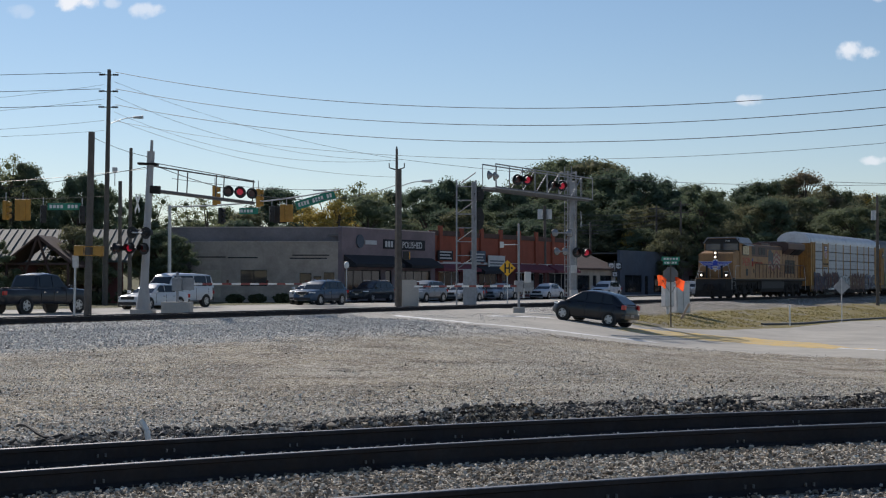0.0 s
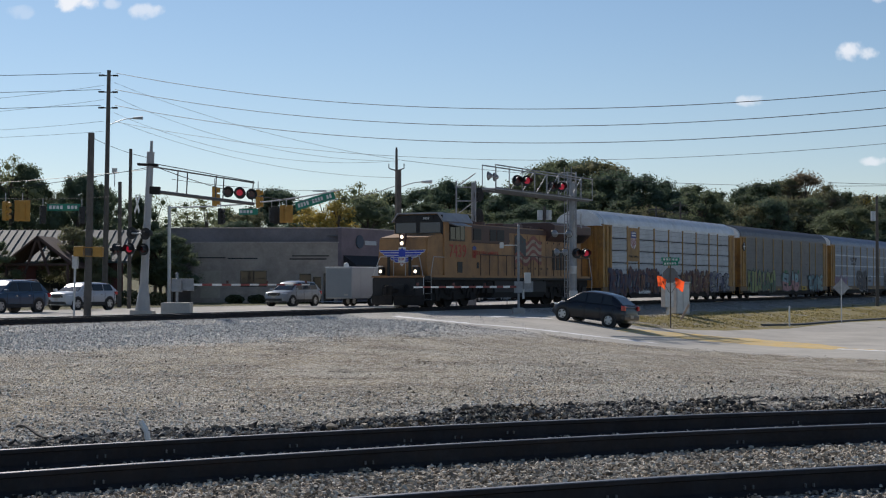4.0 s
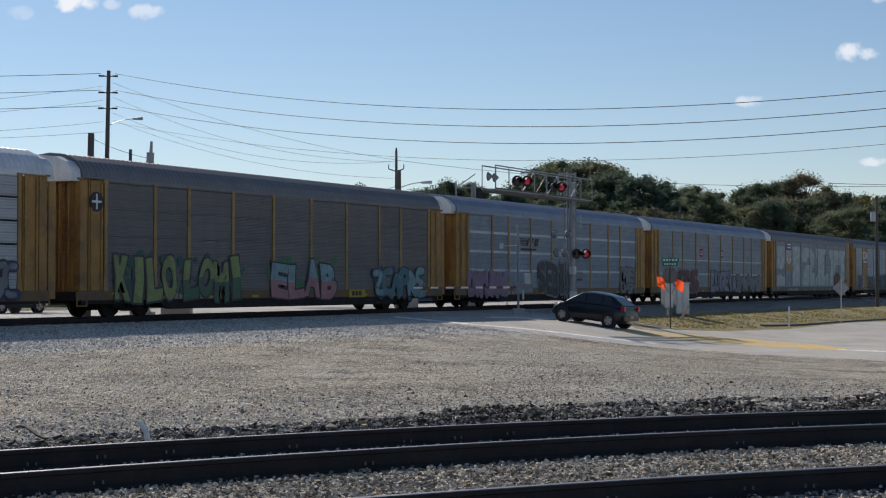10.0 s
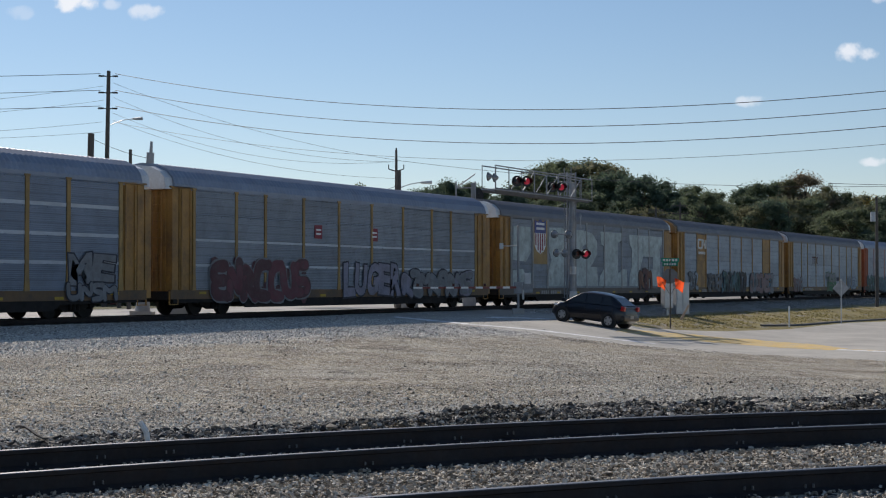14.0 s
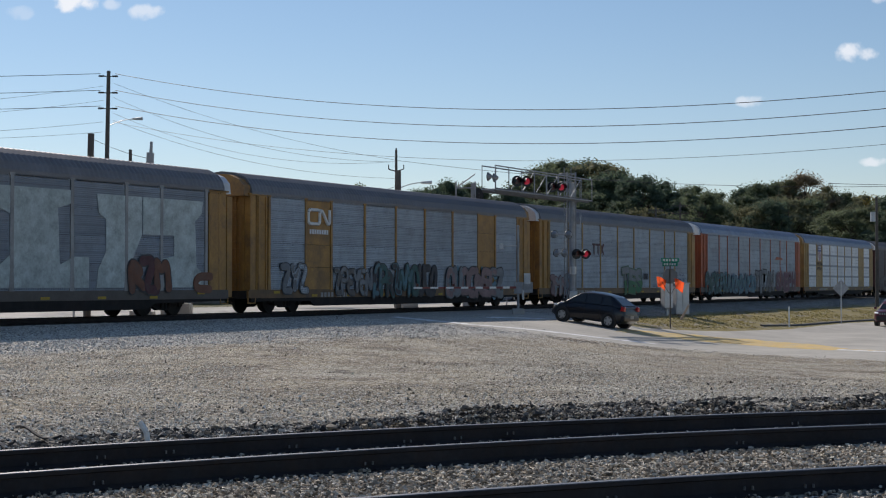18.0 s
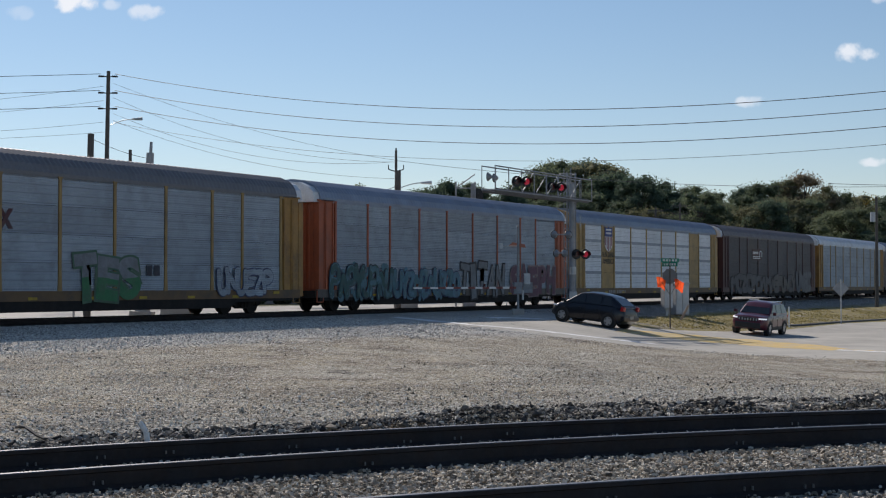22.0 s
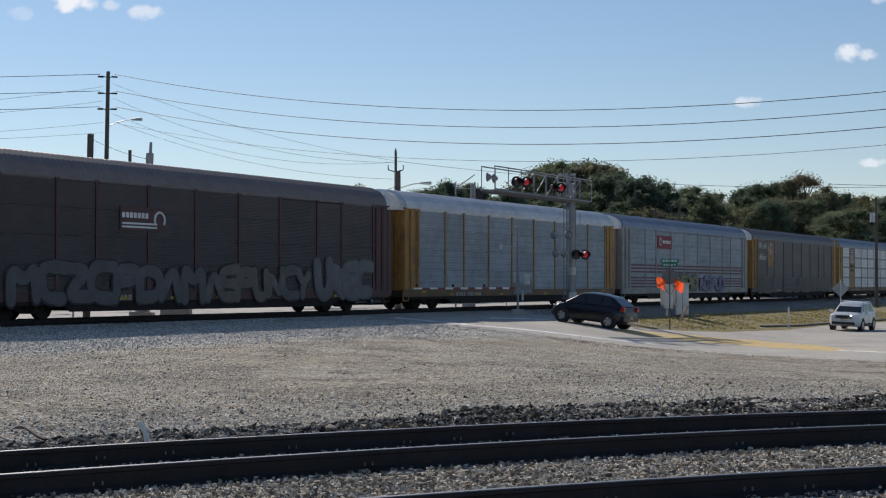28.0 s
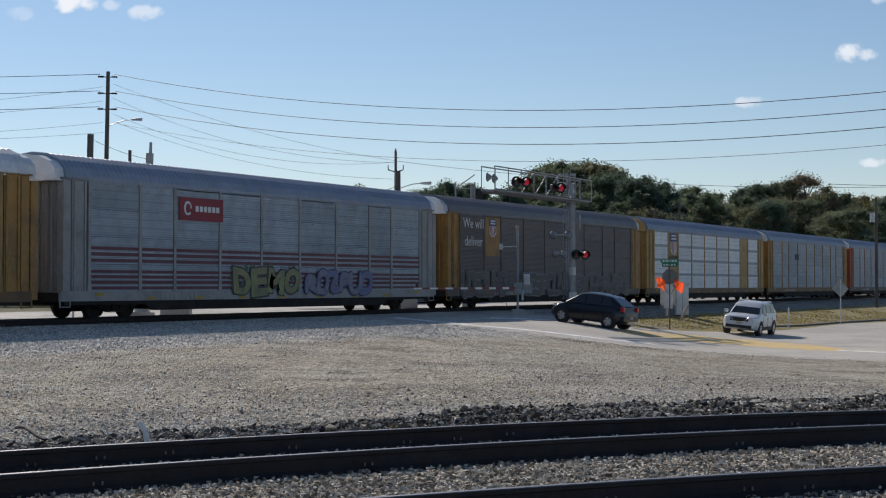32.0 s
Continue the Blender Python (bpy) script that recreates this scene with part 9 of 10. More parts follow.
HATCH = dict(L=3.84, W=1.74, r=0.32, axles=(1.24, -1.20), belt=[(-1.92, 0.70), (-1.80, 0.96), (-1.3, 1.04), (0.5, 0.99), (1.1, 0.95), (1.5, 0.86), (1.8, 0.72), (1.92, 0.52)], floor=[(-1.92, 0.40), (-1.6, 0.22), (1.6, 0.20), (1.92, 0.30)],
             green=(1.30, 0.36, -1.12, -1.84), green_z=(0.91, 1.0), roof=1.50, cuts=(1.0, 0.10, -0.72, -1.34), tail=-0.14, lamp=0.86, dark_rear=False, chin=0.12)
SUV = dict(L=4.65, W=1.86, r=0.36, axles=(1.40, -1.32), belt=[(-2.325, 0.80), (-2.2, 1.0), (-1.7, 1.10), (0.9, 1.07), (1.5, 1.04), (2.05, 0.96), (2.25, 0.86), (2.325, 0.66)], floor=[(-2.325, 0.46), (-1.9, 0.28), (1.8, 0.26), (2.325, 0.36)],
           green=(1.25, 0.42, -1.62, -2.18), green_z=(1.04, 1.08), roof=1.66, cuts=(0.95, 0.05, -0.92, -1.75), tail=-0.06, lamp=0.98, rack=True, clad=True, vee=True, chin=0.18)
JEEP = dict(SUV, slots=True, vee=False, lit=True, chin=0.30)
SEDAN = dict(L=4.75, W=1.80, r=0.33, axles=(1.45, -1.30), belt=[(-2.375, 0.70), (-2.25, 0.92), (-1.7, 0.97), (0.9, 0.93), (1.6, 0.86), (2.15, 0.76), (2.375, 0.52)], floor=[(-2.375, 0.34), (-1.9, 0.20), (1.9, 0.20), (2.375, 0.24)],
             green=(1.15, 0.30, -1.05, -1.75), green_z=(0.90, 0.95), roof=1.44, cuts=(0.85, -0.05, -0.98), tail=0.02, lamp=0.82)
PICKUP = dict(L=6.2, W=2.02, r=0.41, axles=(1.95, -1.75), belt=[(-3.1, 1.24), (-0.7, 1.24), (0.9, 1.26), (1.5, 1.26), (3.1, 1.16)], floor=[(-3.1, 0.60), (-2.6, 0.46), (2.6, 0.46), (3.1, 0.48)],
              green=(1.35, 0.70, -0.72, -0.92), green_z=(1.24, 1.24), roof=1.96, cuts=(1.05, 0.18, -0.72), tail=0.10, bed=(-3.05, -0.98))
VAN = dict(L=5.5, W=2.0, r=0.37, axles=(1.75, -1.75), belt=[(-2.75, 1.28), (1.4, 1.28), (1.8, 1.22), (2.75, 1.02)], floor=[(-2.75, 0.42), (2.3, 0.34), (2.75, 0.38)],
           green=(1.85, 1.15, -2.55, -2.70), green_z=(1.22, 1.26), roof=2.08, cuts=(1.45, 0.62, -0.75, -2.0, -2.5), tail=0.25)


def stand(ob, x, y, heading, s=1.35):
    """The pose of a vehicle on the ground at plan point x, y, heading in degrees."""
    a = radians(heading)
    f, l = Vector((math.cos(a), math.sin(a))), Vector((-math.sin(a), math.cos(a)))
    zf, zr_ = ground_z(x + f.x * s, y + f.y * s), ground_z(x - f.x * s, y - f.y * s)
    zl, zq = ground_z(x + l.x * 0.8, y + l.y * 0.8), ground_z(x - l.x * 0.8, y - l.y * 0.8)
    pitch = math.degrees(math.atan2(zf - zr_, 2 * s))
    roll = math.degrees(math.atan2(zl - zq, 1.6))
    return pose(x, y, (zf + zr_) / 2 + 0.033) @ pose(0, 0, 0, 0, 0, heading) @ pose(0, 0, 0, 0, -pitch, 0) @ pose(0, 0, 0, roll, 0, 0)


NAVY = vehicle("hatchback_car", "dark navy blue hatchback car waiting at the crossing", "car", HATCH, "car_navy")
NAVY.matrix_basis = stand(NAVY, 7.05, 71.0, 146)
JEEP_C = vehicle("suv_car", "dark red sport utility vehicle with chrome slotted grille", "car", JEEP, "car_maroon")
ROGUE = vehicle("suv_car", "white sport utility vehicle on the side road", "car", SUV, "car_white")
TRUCK = vehicle("pickup_truck", "black crew-cab pickup truck towing a trailer", "truck", PICKUP, "car_black")
BVAN = vehicle("passenger_van", "white long passenger van with dark windows", "van", VAN, "car_white")
WSEDAN = vehicle("sedan_car", "white sedan driving on the street", "car", SEDAN, "car_white")
BSUV = vehicle("suv_car", "dark blue compact SUV driving on the street", "car", SUV, "car_blue")
WSUV = vehicle("suv_car", "silver-white compact car driving on the street", "car", dict(SUV, rack=False, L=4.3, roof=1.55), "car_pale")
SHATCH = vehicle("minivan_car", "silver-blue minivan creeping along the street", "car", dict(SUV, rack=False), "car_silver")
STREET_HEAD = TRACK_RZ
for spec, mt, s, d, nm, lbl, back in ((SEDAN, "car_silver", 110.5, 58.5, "sedan_car", "silver sedan stopped in the street queue", 180), (SEDAN, "car_silver", 123.0, 61.3, "sedan_car", "silver sedan parked before the shops", 180), (SEDAN, "car_white", 131.0, 60.3, "coupe_car", "white coupe with dark stripe parked before the shops", 180),
                                (SUV, "car_white", 146.0, 60.5, "suv_car", "white SUV parked along the street", 180), (SEDAN, "car_blue", 116.5, 61.3, "sedan_car", "dark blue sedan parked before the shops", 180), (SUV, "car_silver", 160.0, 56.0, "suv_car", "silver SUV on the street", 180),
                                (HATCH, "car_maroon", 176.0, 59.5, "hatchback_car", "dark red hatchback parked along the street", 180), (SUV, "car_black", 103.6, 63.0, "suv_car", "dark SUV parked by the corner shop", 180)):
    v = vehicle(nm, lbl, "car", spec, mt)
    p = plan(s, d)
    v.matrix_basis = stand(v, p.x, p.y, STREET_HEAD + back)
# enclosed cargo trailer behind the pickup
TRAILER = thing("cargo_trailer", "grey enclosed cargo trailer with two axles", "trailer")
bm = bmesh.new()
box(bm, -3.3, 2.5, -1.05, 1.05, 0.52, 2.62, 0.05)
tb = part("box_body", bm, "trailer_grey", TRAILER)
bm = bmesh.new()
box(bm, -3.32, 2.52, -1.07, 1.07, 2.58, 2.65, 0.02)
part("roof_rim", bm, "white_p", tb)
for x in (-2.2, -0.9, 0.4):
    bm = bmesh.new()
    box(bm, x - 0.008, x + 0.015, -1.06, -1.045, 0.6, 2.48)
    part("panel_seam", bm, "trailer_grey", tb)
bm = bmesh.new()
box(bm, 0.95, 1.75, -1.065, -1.05, 0.75, 2.3, 0.01)
part("side_door", bm, "trailer_grey", tb)
bm = bmesh.new()
box(bm, -3.33, -3.29, -0.96, 0.96, 0.60, 2.5, 0.01)
rd = part("rear_door", bm, "car_silver", tb, "plain pale rear ramp door")
bm = bmesh.new()
box(bm, -3.35, -3.32, -0.75, -0.45, 0.72, 0.84)
part("plate", bm, "concrete", rd)
bm = bmesh.new()
tube(bm, [Vector((2.3, -0.8, 0.5)), Vector((3.6, 0, 0.5)), Vector((2.3, 0.8, 0.5))], 0.05, 6)
part("tongue", bm, "steel_dark", TRAILER)
tyre, rim = WHEELS.setdefault(0.34, wheel_meshes(0.34))
for ax in (-0.75, 0.05):
    for side in (-1, 1):
        w = new("wheel", tyre)
        w.parent = TRAILER
        w.matrix_basis = pose(ax, side * 0.98, 0.34)
        shared("rim", rim, w)
    bm = bmesh.new()
bm.free()
for side in (-1, 1):
    bm = bmesh.new()
    box(bm, -1.2, 0.5, side * 1.06 - 0.06, side * 1.06 + 0.06, 0.70, 0.76, 0.01)
    part("mudguard", bm, "galv", TRAILER)


def roll_wheels(th, r, dist_rows):
    """Turns a vehicle's wheels to suit the way it has gone: rows of (seconds, metres)."""
    rows = [dist_rows[0]]
    for (t0, d0), (t1, d1) in zip(dist_rows[:-1], dist_rows[1:]):
        k = max(1, math.ceil(abs(d1 - d0) / r / radians(70)))
        for i in range(1, k + 1):
            rows.append((t0 + (t1 - t0) * i / k, d0 + (d1 - d0) * i / k))
    for w in [c for c in th.children if c.name.startswith("wheel")]:
        base = w.matrix_basis.copy()
        walk(w, [(t, base @ pose(0, 0, 0, 0, math.degrees(d / r), 0)) for t, d in rows])


# (seconds, x, y, heading) on the side road
JEEP_ROWS = [(0, 92, 178, 239), (12, 55, 138, 238), (18, 29.5, 99.0, 241), (19, 25.7, 92.8, 239), (20, 21.7, 87.0, 240), (21, 18.45, 82.2, 241), (22, 16.7, 80.0, 242), (23, 16.0, 79.2, 243), (24, 15.0, 76.6, 253), (25, 14.85, 71.8, 272), (25.5, 15.3, 68.6, 284), (26.5, 18.8, 62.6, 302), (27.5, 25.0, 56.5, 318), (29, 38.0, 47.5, 330), (32, 62, 38, 340)]
ROGUE_ROWS = [(0, 150, 242, 239), (20, 62, 146, 238), (26.5, 31.2, 98.0, 241), (27.5, 26.3, 92.5, 240), (28, 24.6, 91.0, 241), (29, 21.2, 86.4, 242), (30, 18.6, 83.2, 243), (31, 17.1, 81.2, 244), (32, 16.1, 79.6, 244)]
# (seconds, metres along the street) and lane
STREET = [(TRUCK, 54.5, 1, 0.41, [(0, 57.2), (1, 65.6), (2, 75.4), (3, 86.2), (3.5, 91.4), (6, 117), (14, 185), (32, 190)]),
          (TRAILER, 54.5, 1, 0.34, [(0, 49.4), (1, 57.8), (2, 67.6), (3, 78.4), (3.5, 83.6), (6, 109.2), (14, 177.2), (32, 182.2)]),
          (BVAN, 60.8, -1, 0.37, [(0, 76.2), (1, 70.2), (2, 63.6), (3, 56.0), (6, 30), (12, -16), (32, -26)]),
          (WSEDAN, 57.4, -1, 0.33, [(0, 69.85), (1, 62.7), (2, 54.2), (3, 45.2), (6, 17), (12, -29), (32, -39)]),
          (BSUV, 58.0, -1, 0.36, [(0, 88.5), (1, 83.9), (2, 77.0), (3, 68.3), (3.5, 63.5), (6, 40), (12, -8), (32, -20)]),
          (WSUV, 61.0, -1, 0.36, [(0, 92.2), (1, 89.0), (2, 83.4), (3, 76.5), (3.5, 72.2), (6, 50.2), (12, 10.200000000000003), (32, -3.799999999999997)]),
          (SHATCH, 58.4, -1, 0.36, [(0, 104.0), (1, 99.0), (2, 95.5), (3, 91.0), (3.5, 88.5), (6, 74), (9, 62), (12, 56), (32, 52)])]


def drive_all():
    for th, lane, way, r, rows in STREET:
        ps = []
        for t, s in rows:
            p = plan(s, lane)
            ps.append((t, stand(th, p.x, p.y, STREET_HEAD + (0 if way > 0 else 180))))
        walk(th, ps)
        roll_wheels(th, r, [(t, abs(s - rows[0][1])) for t, s in rows if t <= 6] + [(32, abs([s for t, s in rows if t <= 6][-1] - rows[0][1]))])
    for th, rows, r, t_on in ((JEEP_C, JEEP_ROWS, 0.36, 18), (ROGUE, ROGUE_ROWS, 0.36, 26.5)):
        walk(th, [(t, stand(th, x, y, h)) for t, x, y, h in rows])
        d, ds = 0.0, []
        for a, b in zip(rows[:-1], rows[1:]):
            if a[0] >= t_on:
                if not ds:
                    ds.append((0, 0.0)), ds.append((a[0], 0.0))
                d += math.hypot(b[1] - a[1], b[2] - a[2])
                ds.append((b[0], d))
        roll_wheels(th, r, ds)
# ---- loose stone: ballast by the near tracks, clods, gravel on the yard
def stone_mat(name, a, b, c):
    m = bpy.data.materials.new(name)
    m.use_nodes = True
    n, l = m.node_tree.nodes, m.node_tree.links
    bs = n["Principled BSDF"]
    bs.inputs["Roughness"].default_value = 0.9
    bs.inputs["Specular IOR Level"].default_value = 0.3
    geo = n.new("ShaderNodeNewGeometry")
    rp = n.new("ShaderNodeValToRGB")
    l.new(geo.outputs["Random Per Island"], rp.inputs[0])
    e = rp.color_ramp.elements
    e[0].color, e[1].color = (*a, 1), (*c, 1)
    k = e.new(0.6)
    k.color = (*b, 1)
    nz = n.new("ShaderNodeTexNoise")
    nz.inputs["Scale"].default_value = 35
    mx = n.new("ShaderNodeMix")
    mx.data_type = "RGBA"
    mx.blend_type = "MULTIPLY"
    mx.inputs["Factor"].default_value = 0.5
    l.new(rp.outputs[0], mx.inputs[6])
    l.new(nz.outputs["Fac"], mx.inputs[7])
    l.new(mx.outputs[2], bs.inputs["Base Color"])
    M[name] = m


stone_mat("ballast", (0.14, 0.118, 0.09), (0.62, 0.53, 0.41), (1.0, 0.93, 0.80))
stone_mat("pale_gravel", (0.28, 0.255, 0.215), (0.68, 0.64, 0.56), (0.98, 0.96, 0.91))
stone_mat("clods", (0.03, 0.029, 0.03), (0.075, 0.07, 0.065), (0.34, 0.32, 0.29))
stone_mat("blue_gravel", (0.26, 0.25, 0.23), (0.86, 0.82, 0.73), (1.0, 0.98, 0.90))
stone_mat("yard_stone", (0.12, 0.10, 0.075), (0.88, 0.78, 0.61), (1.0, 0.98, 0.90))


def stone_shapes(seed, n=10):
    rnd = random.Random(seed)
    out = []
    for _ in range(n):
        bm = bmesh.new()
        pts = [Vector((rnd.gauss(0, 1), rnd.gauss(0, 1), rnd.gauss(0, 1))).normalized() * rnd.uniform(0.75, 1.1) for _ in range(9)]
        for p in pts:
            bm.verts.new((p.x, p.y * rnd.uniform(0.6, 0.9), p.z * 0.65))
        bmesh.ops.convex_hull(bm, input=bm.verts)
        bmesh.ops.delete(bm, geom=[v for v in bm.verts if not v.link_faces], context="VERTS")
        bmesh.ops.triangulate(bm, faces=bm.faces)
        bm.verts.index_update()
        v = np.array([q.co[:] for q in bm.verts])
        f = np.array([[q.index for q in fc.verts] for fc in bm.faces])
        out.append((v, f))
        bm.free()
    return out


SHAPES = stone_shapes(3)


def scatter(name, label, places, material, seed):
    """Stones joined into one mesh; places: rows of x, y, z, size."""
    rng = np.random.default_rng(seed)
    V, F, off = [], [], 0
    for x, y, z, sz in places:
        v, f = SHAPES[rng.integers(len(SHAPES))]
        a, b = rng.uniform(0, 6.283), rng.uniform(-0.6, 0.6)
        ca, sa, cb, sb = math.cos(a), math.sin(a), math.cos(b), math.sin(b)
        R = np.array([[ca, -sa * cb, sa * sb], [sa, ca * cb, -ca * sb], [0, sb, cb]])
        V.append((v * sz) @ R.T + (x, y, z))
        F.append(f + off)
        off += len(v)
    V, F = np.concatenate(V), np.concatenate(F)
    me = bpy.data.meshes.new(name)
    me.from_pydata(V.tolist(), [], F.tolist())
    me.materials.append(M[material])
    return tagged(new(name, me), label, "stones", kind="stuff")


rng = np.random.default_rng(11)


def on_rail(d):
    """Distance d behind the first rail towards the camera: is it under a rail?"""
    return any(abs(d - r) < 0.085 for r in (0.0, 1.51, 4.07, 5.58))


rows = []
for _ in range(52000):
    x = rng.uniform(-5.0, 7.0)
    d = rng.uniform(-1.0, 6.6)
    if on_rail(d):
        continue
    y = near_rail(x, d)
    if y < 6.2 or abs(x) > y * 0.305 + 0.3:
        continue
    tie = (0.0 - 0.35 < d < 1.9) or (3.7 < d < 5.95)
    s = rng.uniform(0.013, 0.031)
    rows.append((x, y, NEAR_Z - 0.185 + (0.012 if tie else 0.03) + rng.uniform(-0.03, 0.02), s))
scatter("ballast", "grey-brown crushed stone ballast between the tracks", rows, "ballast", 1)
rows, lumps = [], []
for _ in range(38000):
    x = rng.uniform(-5.2, 7.2)
    d = -0.10 - (2.7 + 1.0 * smooth01(-1.5, 2.5, x)) * rng.random() ** 1.25
    y = near_rail(x, d)
    wave = 0.5 + 0.7 * noise.noise(Vector((x * 1.1, d * 1.5, 3.0))) + 0.3 * noise.noise(Vector((x * 4.0, d * 4.0, 7.0)))
    if d < -1.3 and wave < 0.30 + 0.1 * smooth01(0, 4, x):
        continue
    ridge = (0.055 + 0.06 * smooth01(-2.2, 0.6, x)) * math.exp(-((d + 1.0) / 0.6) ** 2)
    big = rng.uniform(1.4, 2.3) if (rng.random() < 0.08 and d < -0.35 and wave > 0.45) else 1.0
    row = (x, y, -0.335 + max(0.0, ridge * wave * 2.2) + 0.01 * big, rng.uniform(0.012, 0.034) * big)
    (lumps if rng.random() < 0.62 else rows).append(row)
scatter("dirt_clods", "dark clumps of oily stone heaped along the rail", lumps, "clods", 2)
scatter("rail_gravel", "grey stones mixed into the dark heap along the rail", rows, "ballast", 6)


def pebbles(name, label, places, material, seed):
    """Small stones of six faces each, joined into one mesh; places: rows of x, y, z, radius."""
    rg = np.random.default_rng(seed)
    P = np.array(places)
    k = len(P)
    a = rg.uniform(0, 6.283, k)[:, None] + np.arange(5) * 1.2566 + rg.uniform(-0.3, 0.3, (k, 5))
    r = P[:, 3:4] * rg.uniform(0.65, 1.15, (k, 5))
    ring = np.stack([P[:, 0:1] + r * np.cos(a), P[:, 1:2] + r * np.sin(a), P[:, 2:3] + P[:, 3:4] * rg.uniform(-0.35, 0.12, (k, 5))], 2)
    top = np.stack([P[:, 0] + P[:, 3] * rg.uniform(-0.45, 0.45, k), P[:, 1] + P[:, 3] * rg.uniform(-0.45, 0.45, k), P[:, 2] + P[:, 3] * (0.26 + 0.85 * rg.random(k) ** 2)], 1)
    V = np.concatenate([ring, top[:, None, :]], 1).reshape(-1, 3)
    base = (np.arange(k) * 6)[:, None, None]
    F = (base + np.array([(i, (i + 1) % 5, 5) for i in range(5)])).reshape(-1, 3)
    me = bpy.data.meshes.new(name)
    me.from_pydata(V.tolist(), [], F.tolist())
    me.materials.append(M[material])
    return tagged(new(name, me), label, "stones", kind="stuff")


# the yard: gravel thick towards the near tracks, thinner on the packed dirt in the middle
rows, dark = [], []
for _ in range(150000):
    y = 14 + 44 * rng.random() ** 1.25
    x = rng.uniform(-0.31, 0.31) * y
    dn = (y - near_rail(x)) * 0.88
    if dn < 0.9:
        continue
    patch = noise.noise(Vector((x * 0.22, y * 0.10, 9.0))) + 0.6 * noise.noise(Vector((x * 0.8, y * 0.3, 2.0)))
    keep = 0.26 + 0.62 * (1 - smooth01(3.0, 9.0, dn)) + 0.50 * patch
    if rng.random() > keep:
        continue
    big = rng.random()
    sz = rng.uniform(0.010, 0.024) * (1.0 if big < 0.94 else 1.8)
    row = (x, y, ground_z(x, y), sz)
    (dark if rng.random() < 0.10 and patch < 0.3 else rows).append(row)
pebbles("loose_gravel", "loose grey and tan gravel scattered over the packed yard", rows, "yard_stone", 3)
pebbles("dark_lumps", "small dark lumps strewn over the packed yard", dark, "clods", 12)
# grey ballast beside the far track
rows = []
for _ in range(44000):
    s = rng.uniform(22, 68)
    edge = 14.0 - 5.5 * smooth01(44, 64, s) + 3.0 * noise.noise(Vector((s * 0.22, 2.0, 0.0)))
    u = rng.random()
    d = TRACK_D - 1.6 - edge * u
    p = plan(s, d)
    if abs(p.x) > 0.305 * p.y or rng.random() < 0.75 * smooth01(0.6, 1.0, u) - 0.5 * noise.noise(Vector((p.x * 0.5, p.y * 0.2, 5.0))):
        continue
    rows.append((p.x, p.y, ground_z(p.x, p.y) + 0.006, rng.uniform(0.018, 0.044)))
pebbles("far_ballast", "grey ballast stones spread beside the far track", rows, "blue_gravel", 4)
# gravel thrown over the near edge of the road
rows = []
EDGE = [(-2.0, 64.5), (0.0, 60.7), (1.6, 57.6), (4.5, 57.4), (6.7, 57.5), (10.1, 57.4), (13.3, 55.9), (17.0, 53.1)]
for _ in range(1500):
    k = rng.integers(len(EDGE) - 1)
    t = rng.random()
    x = EDGE[k][0] * (1 - t) + EDGE[k + 1][0] * t + rng.normal(0, 0.5)
    y = EDGE[k][1] * (1 - t) + EDGE[k + 1][1] * t + rng.normal(-0.5, 1.3)
    rows.append((x, y, ground_z(x, y) + 0.035, rng.uniform(0.01, 0.028)))
scatter("edge_gravel", "loose gravel thrown over the worn road edge", rows, "pale_gravel", 8)
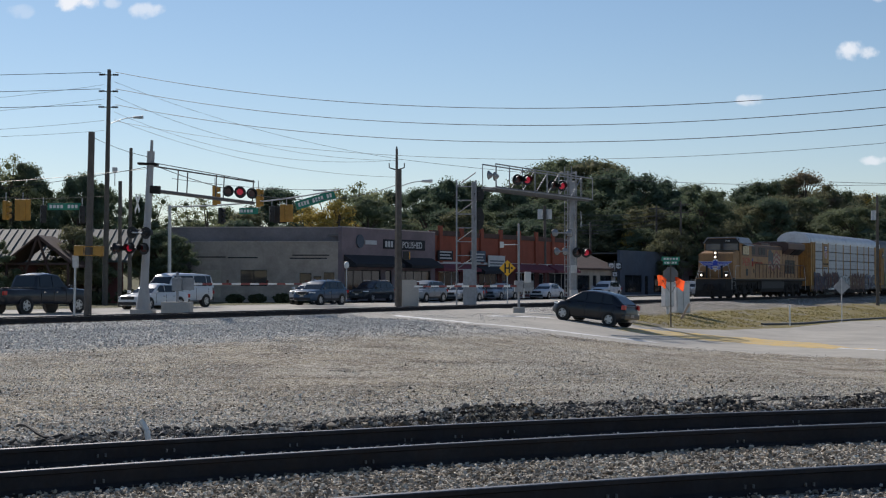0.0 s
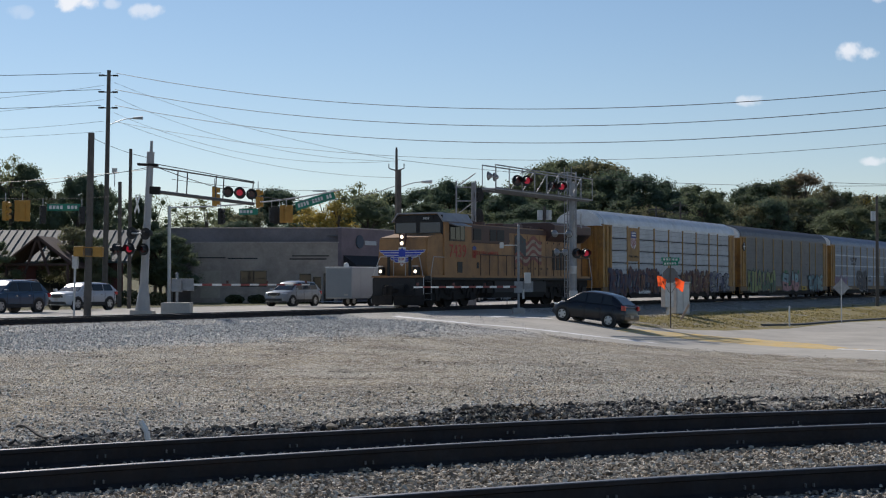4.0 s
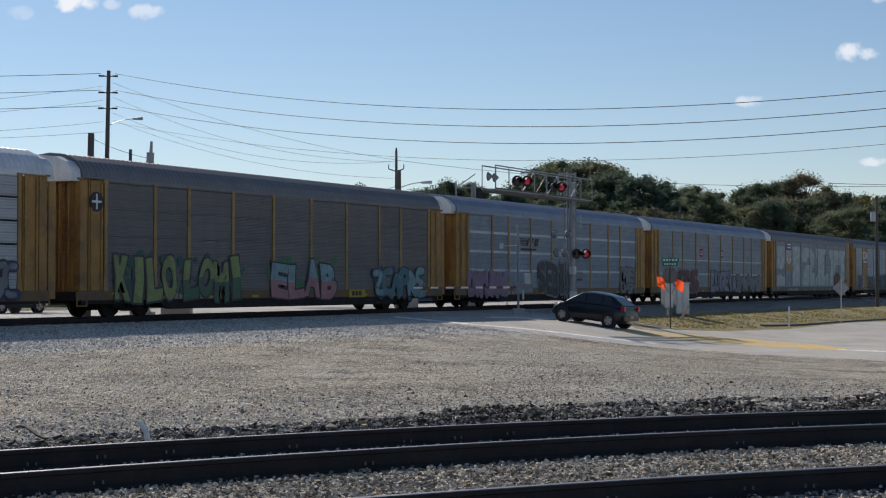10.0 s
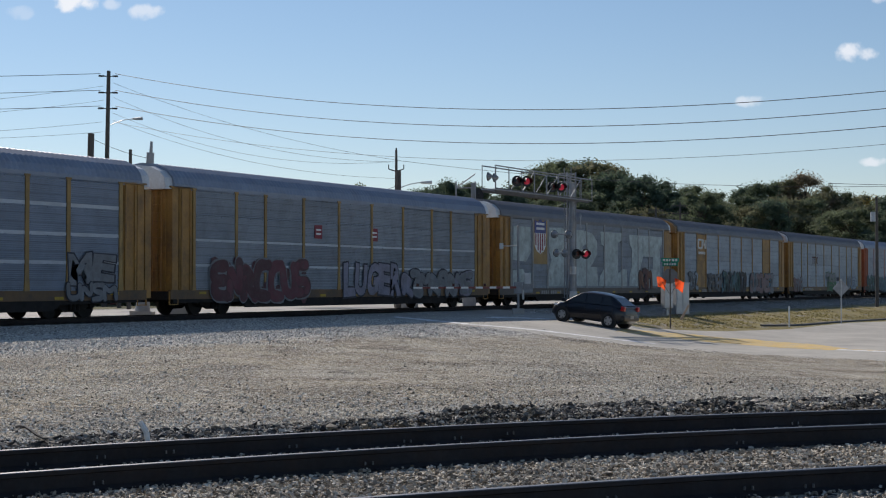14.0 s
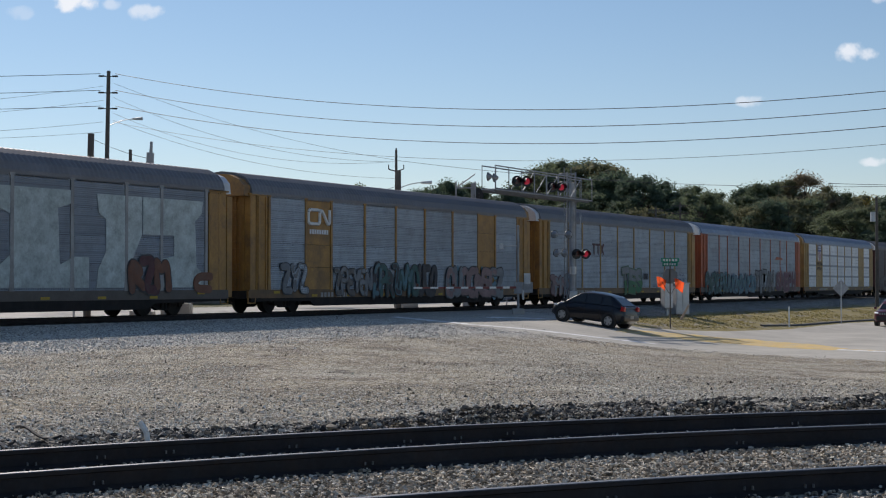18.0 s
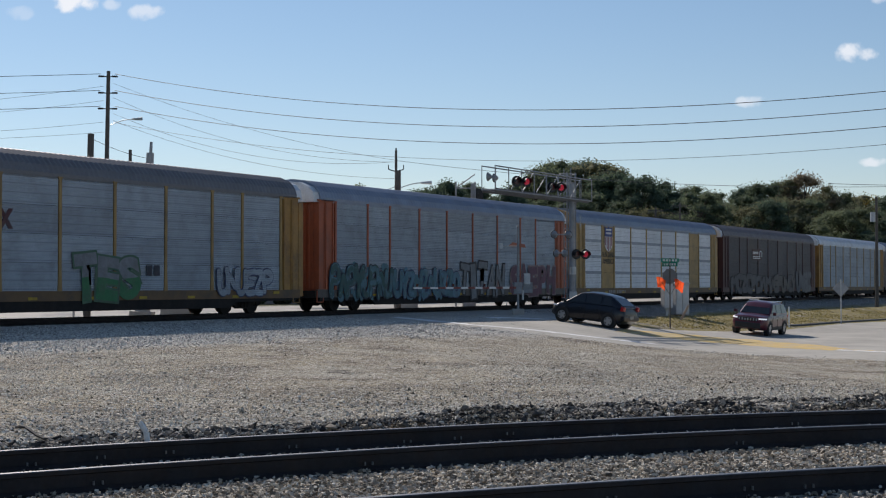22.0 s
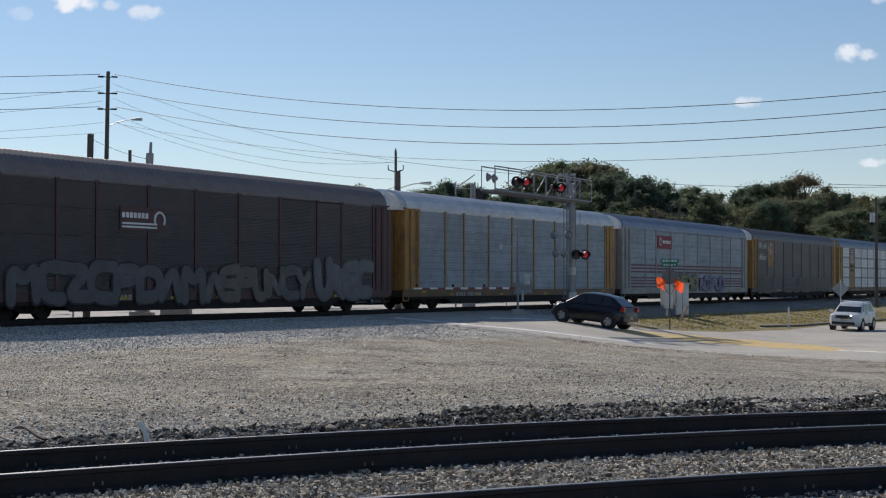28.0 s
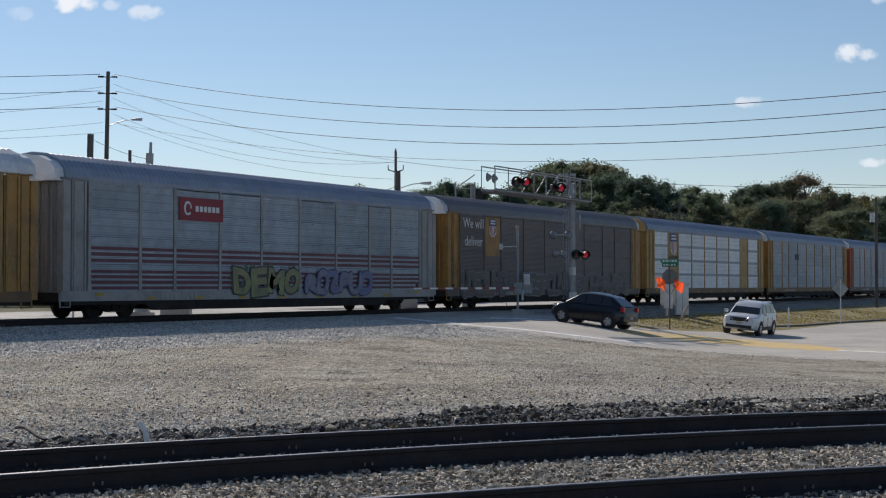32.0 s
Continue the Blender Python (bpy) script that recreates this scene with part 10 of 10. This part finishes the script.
# odds and ends by the rail
HS = new("painted_stick")
bm = bmesh.new()
tube(bm, [Vector((0, 0, -0.05)), Vector((-0.015, 0, 0.10)), Vector((-0.03, 0.0, 0.2)), Vector((-0.09, 0.0, 0.29))], 0.026, 7)
part("stick", bm, "white_p", HS)
HS.matrix_basis = pose(-2.62, 13.62, -0.30)
tagged(HS, "short broken white-painted stick in the gravel", "stick")
bm = bmesh.new()
tube(bm, [Vector((-4.45 + 0.10 * k, 15.9 - 0.22 * k + 0.012 * k * k, -0.27 + 0.04 * math.sin(k * 0.9))) for k in range(8)], 0.016, 6)
HO = new("rubber_hose", mesh_of("rubber_hose", bm, "rubber", True))
tagged(HO, "length of black rubber hose lying in gravel", "hose")
# dry grass on the bank
rows_v, rows_f = [], []
gr = random.Random(9)
for _ in range(9000):
    s, d = gr.uniform(66, 125), gr.uniform(21.5, 30.0)
    p = plan(s, d)
    if p.x < 9.5 or noise.noise(Vector((p.x * 0.35, p.y * 0.35, 0))) < -0.15:
        continue
    if d < lerp_t([(66, 27.4), (72, 26.8), (77, 25.6), (86, 24.8), (101, 25.0), (108, 24.0), (130, 23.0)], s):
        continue
    z = ground_z(p.x, p.y)
    a = gr.uniform(0, 3.14)
    h, w = gr.uniform(0.03, 0.09), gr.uniform(0.03, 0.09)
    dx, dy = math.cos(a) * w, math.sin(a) * w
    i0 = len(rows_v)
    rows_v += [(p.x - dx, p.y - dy, z), (p.x + dx, p.y + dy, z), (p.x + gr.uniform(-0.05, 0.05), p.y + gr.uniform(-0.05, 0.05), z + h)]
    rows_f.append((i0, i0 + 1, i0 + 2))
me = bpy.data.meshes.new("dry_grass")
me.from_pydata(rows_v, [], rows_f)
leaf_mat("grass_dry", (0.19, 0.17, 0.06), (0.46, 0.36, 0.16), 0.4)
me.materials.append(M["grass_dry"])
tagged(new("dry_grass", me), "patchy dry yellow-green grass on the bank", "grass", kind="stuff")
# ---- what moves
GAP0 = 166.51


def train_way(t):
    """Metres that the train has run by the time t: it keeps nearly the same speed."""
    q = t / 16
    return t * (12.1191 + 1.166 * q - 0.7132 * q * q + 0.1565 * q * q * q)


def motions():
    rz = TRACK_RZ
    times = [2.0 * k for k in range(17)]
    starts = [(ob, GAP0 + CAR_L * (k - 0.5)) for k, ob in enumerate(CARS)] + [(LOCO, GAP0 - CAR_L - 11.15)]
    for ob, s0 in starts:
        rows = []
        for t in times:
            p = plan(s0 - train_way(t), TRACK_D)
            rows.append((t, pose(p.x, p.y, 0, 0, 0, rz)))
        walk(ob, rows)
    drive_all()


motions()
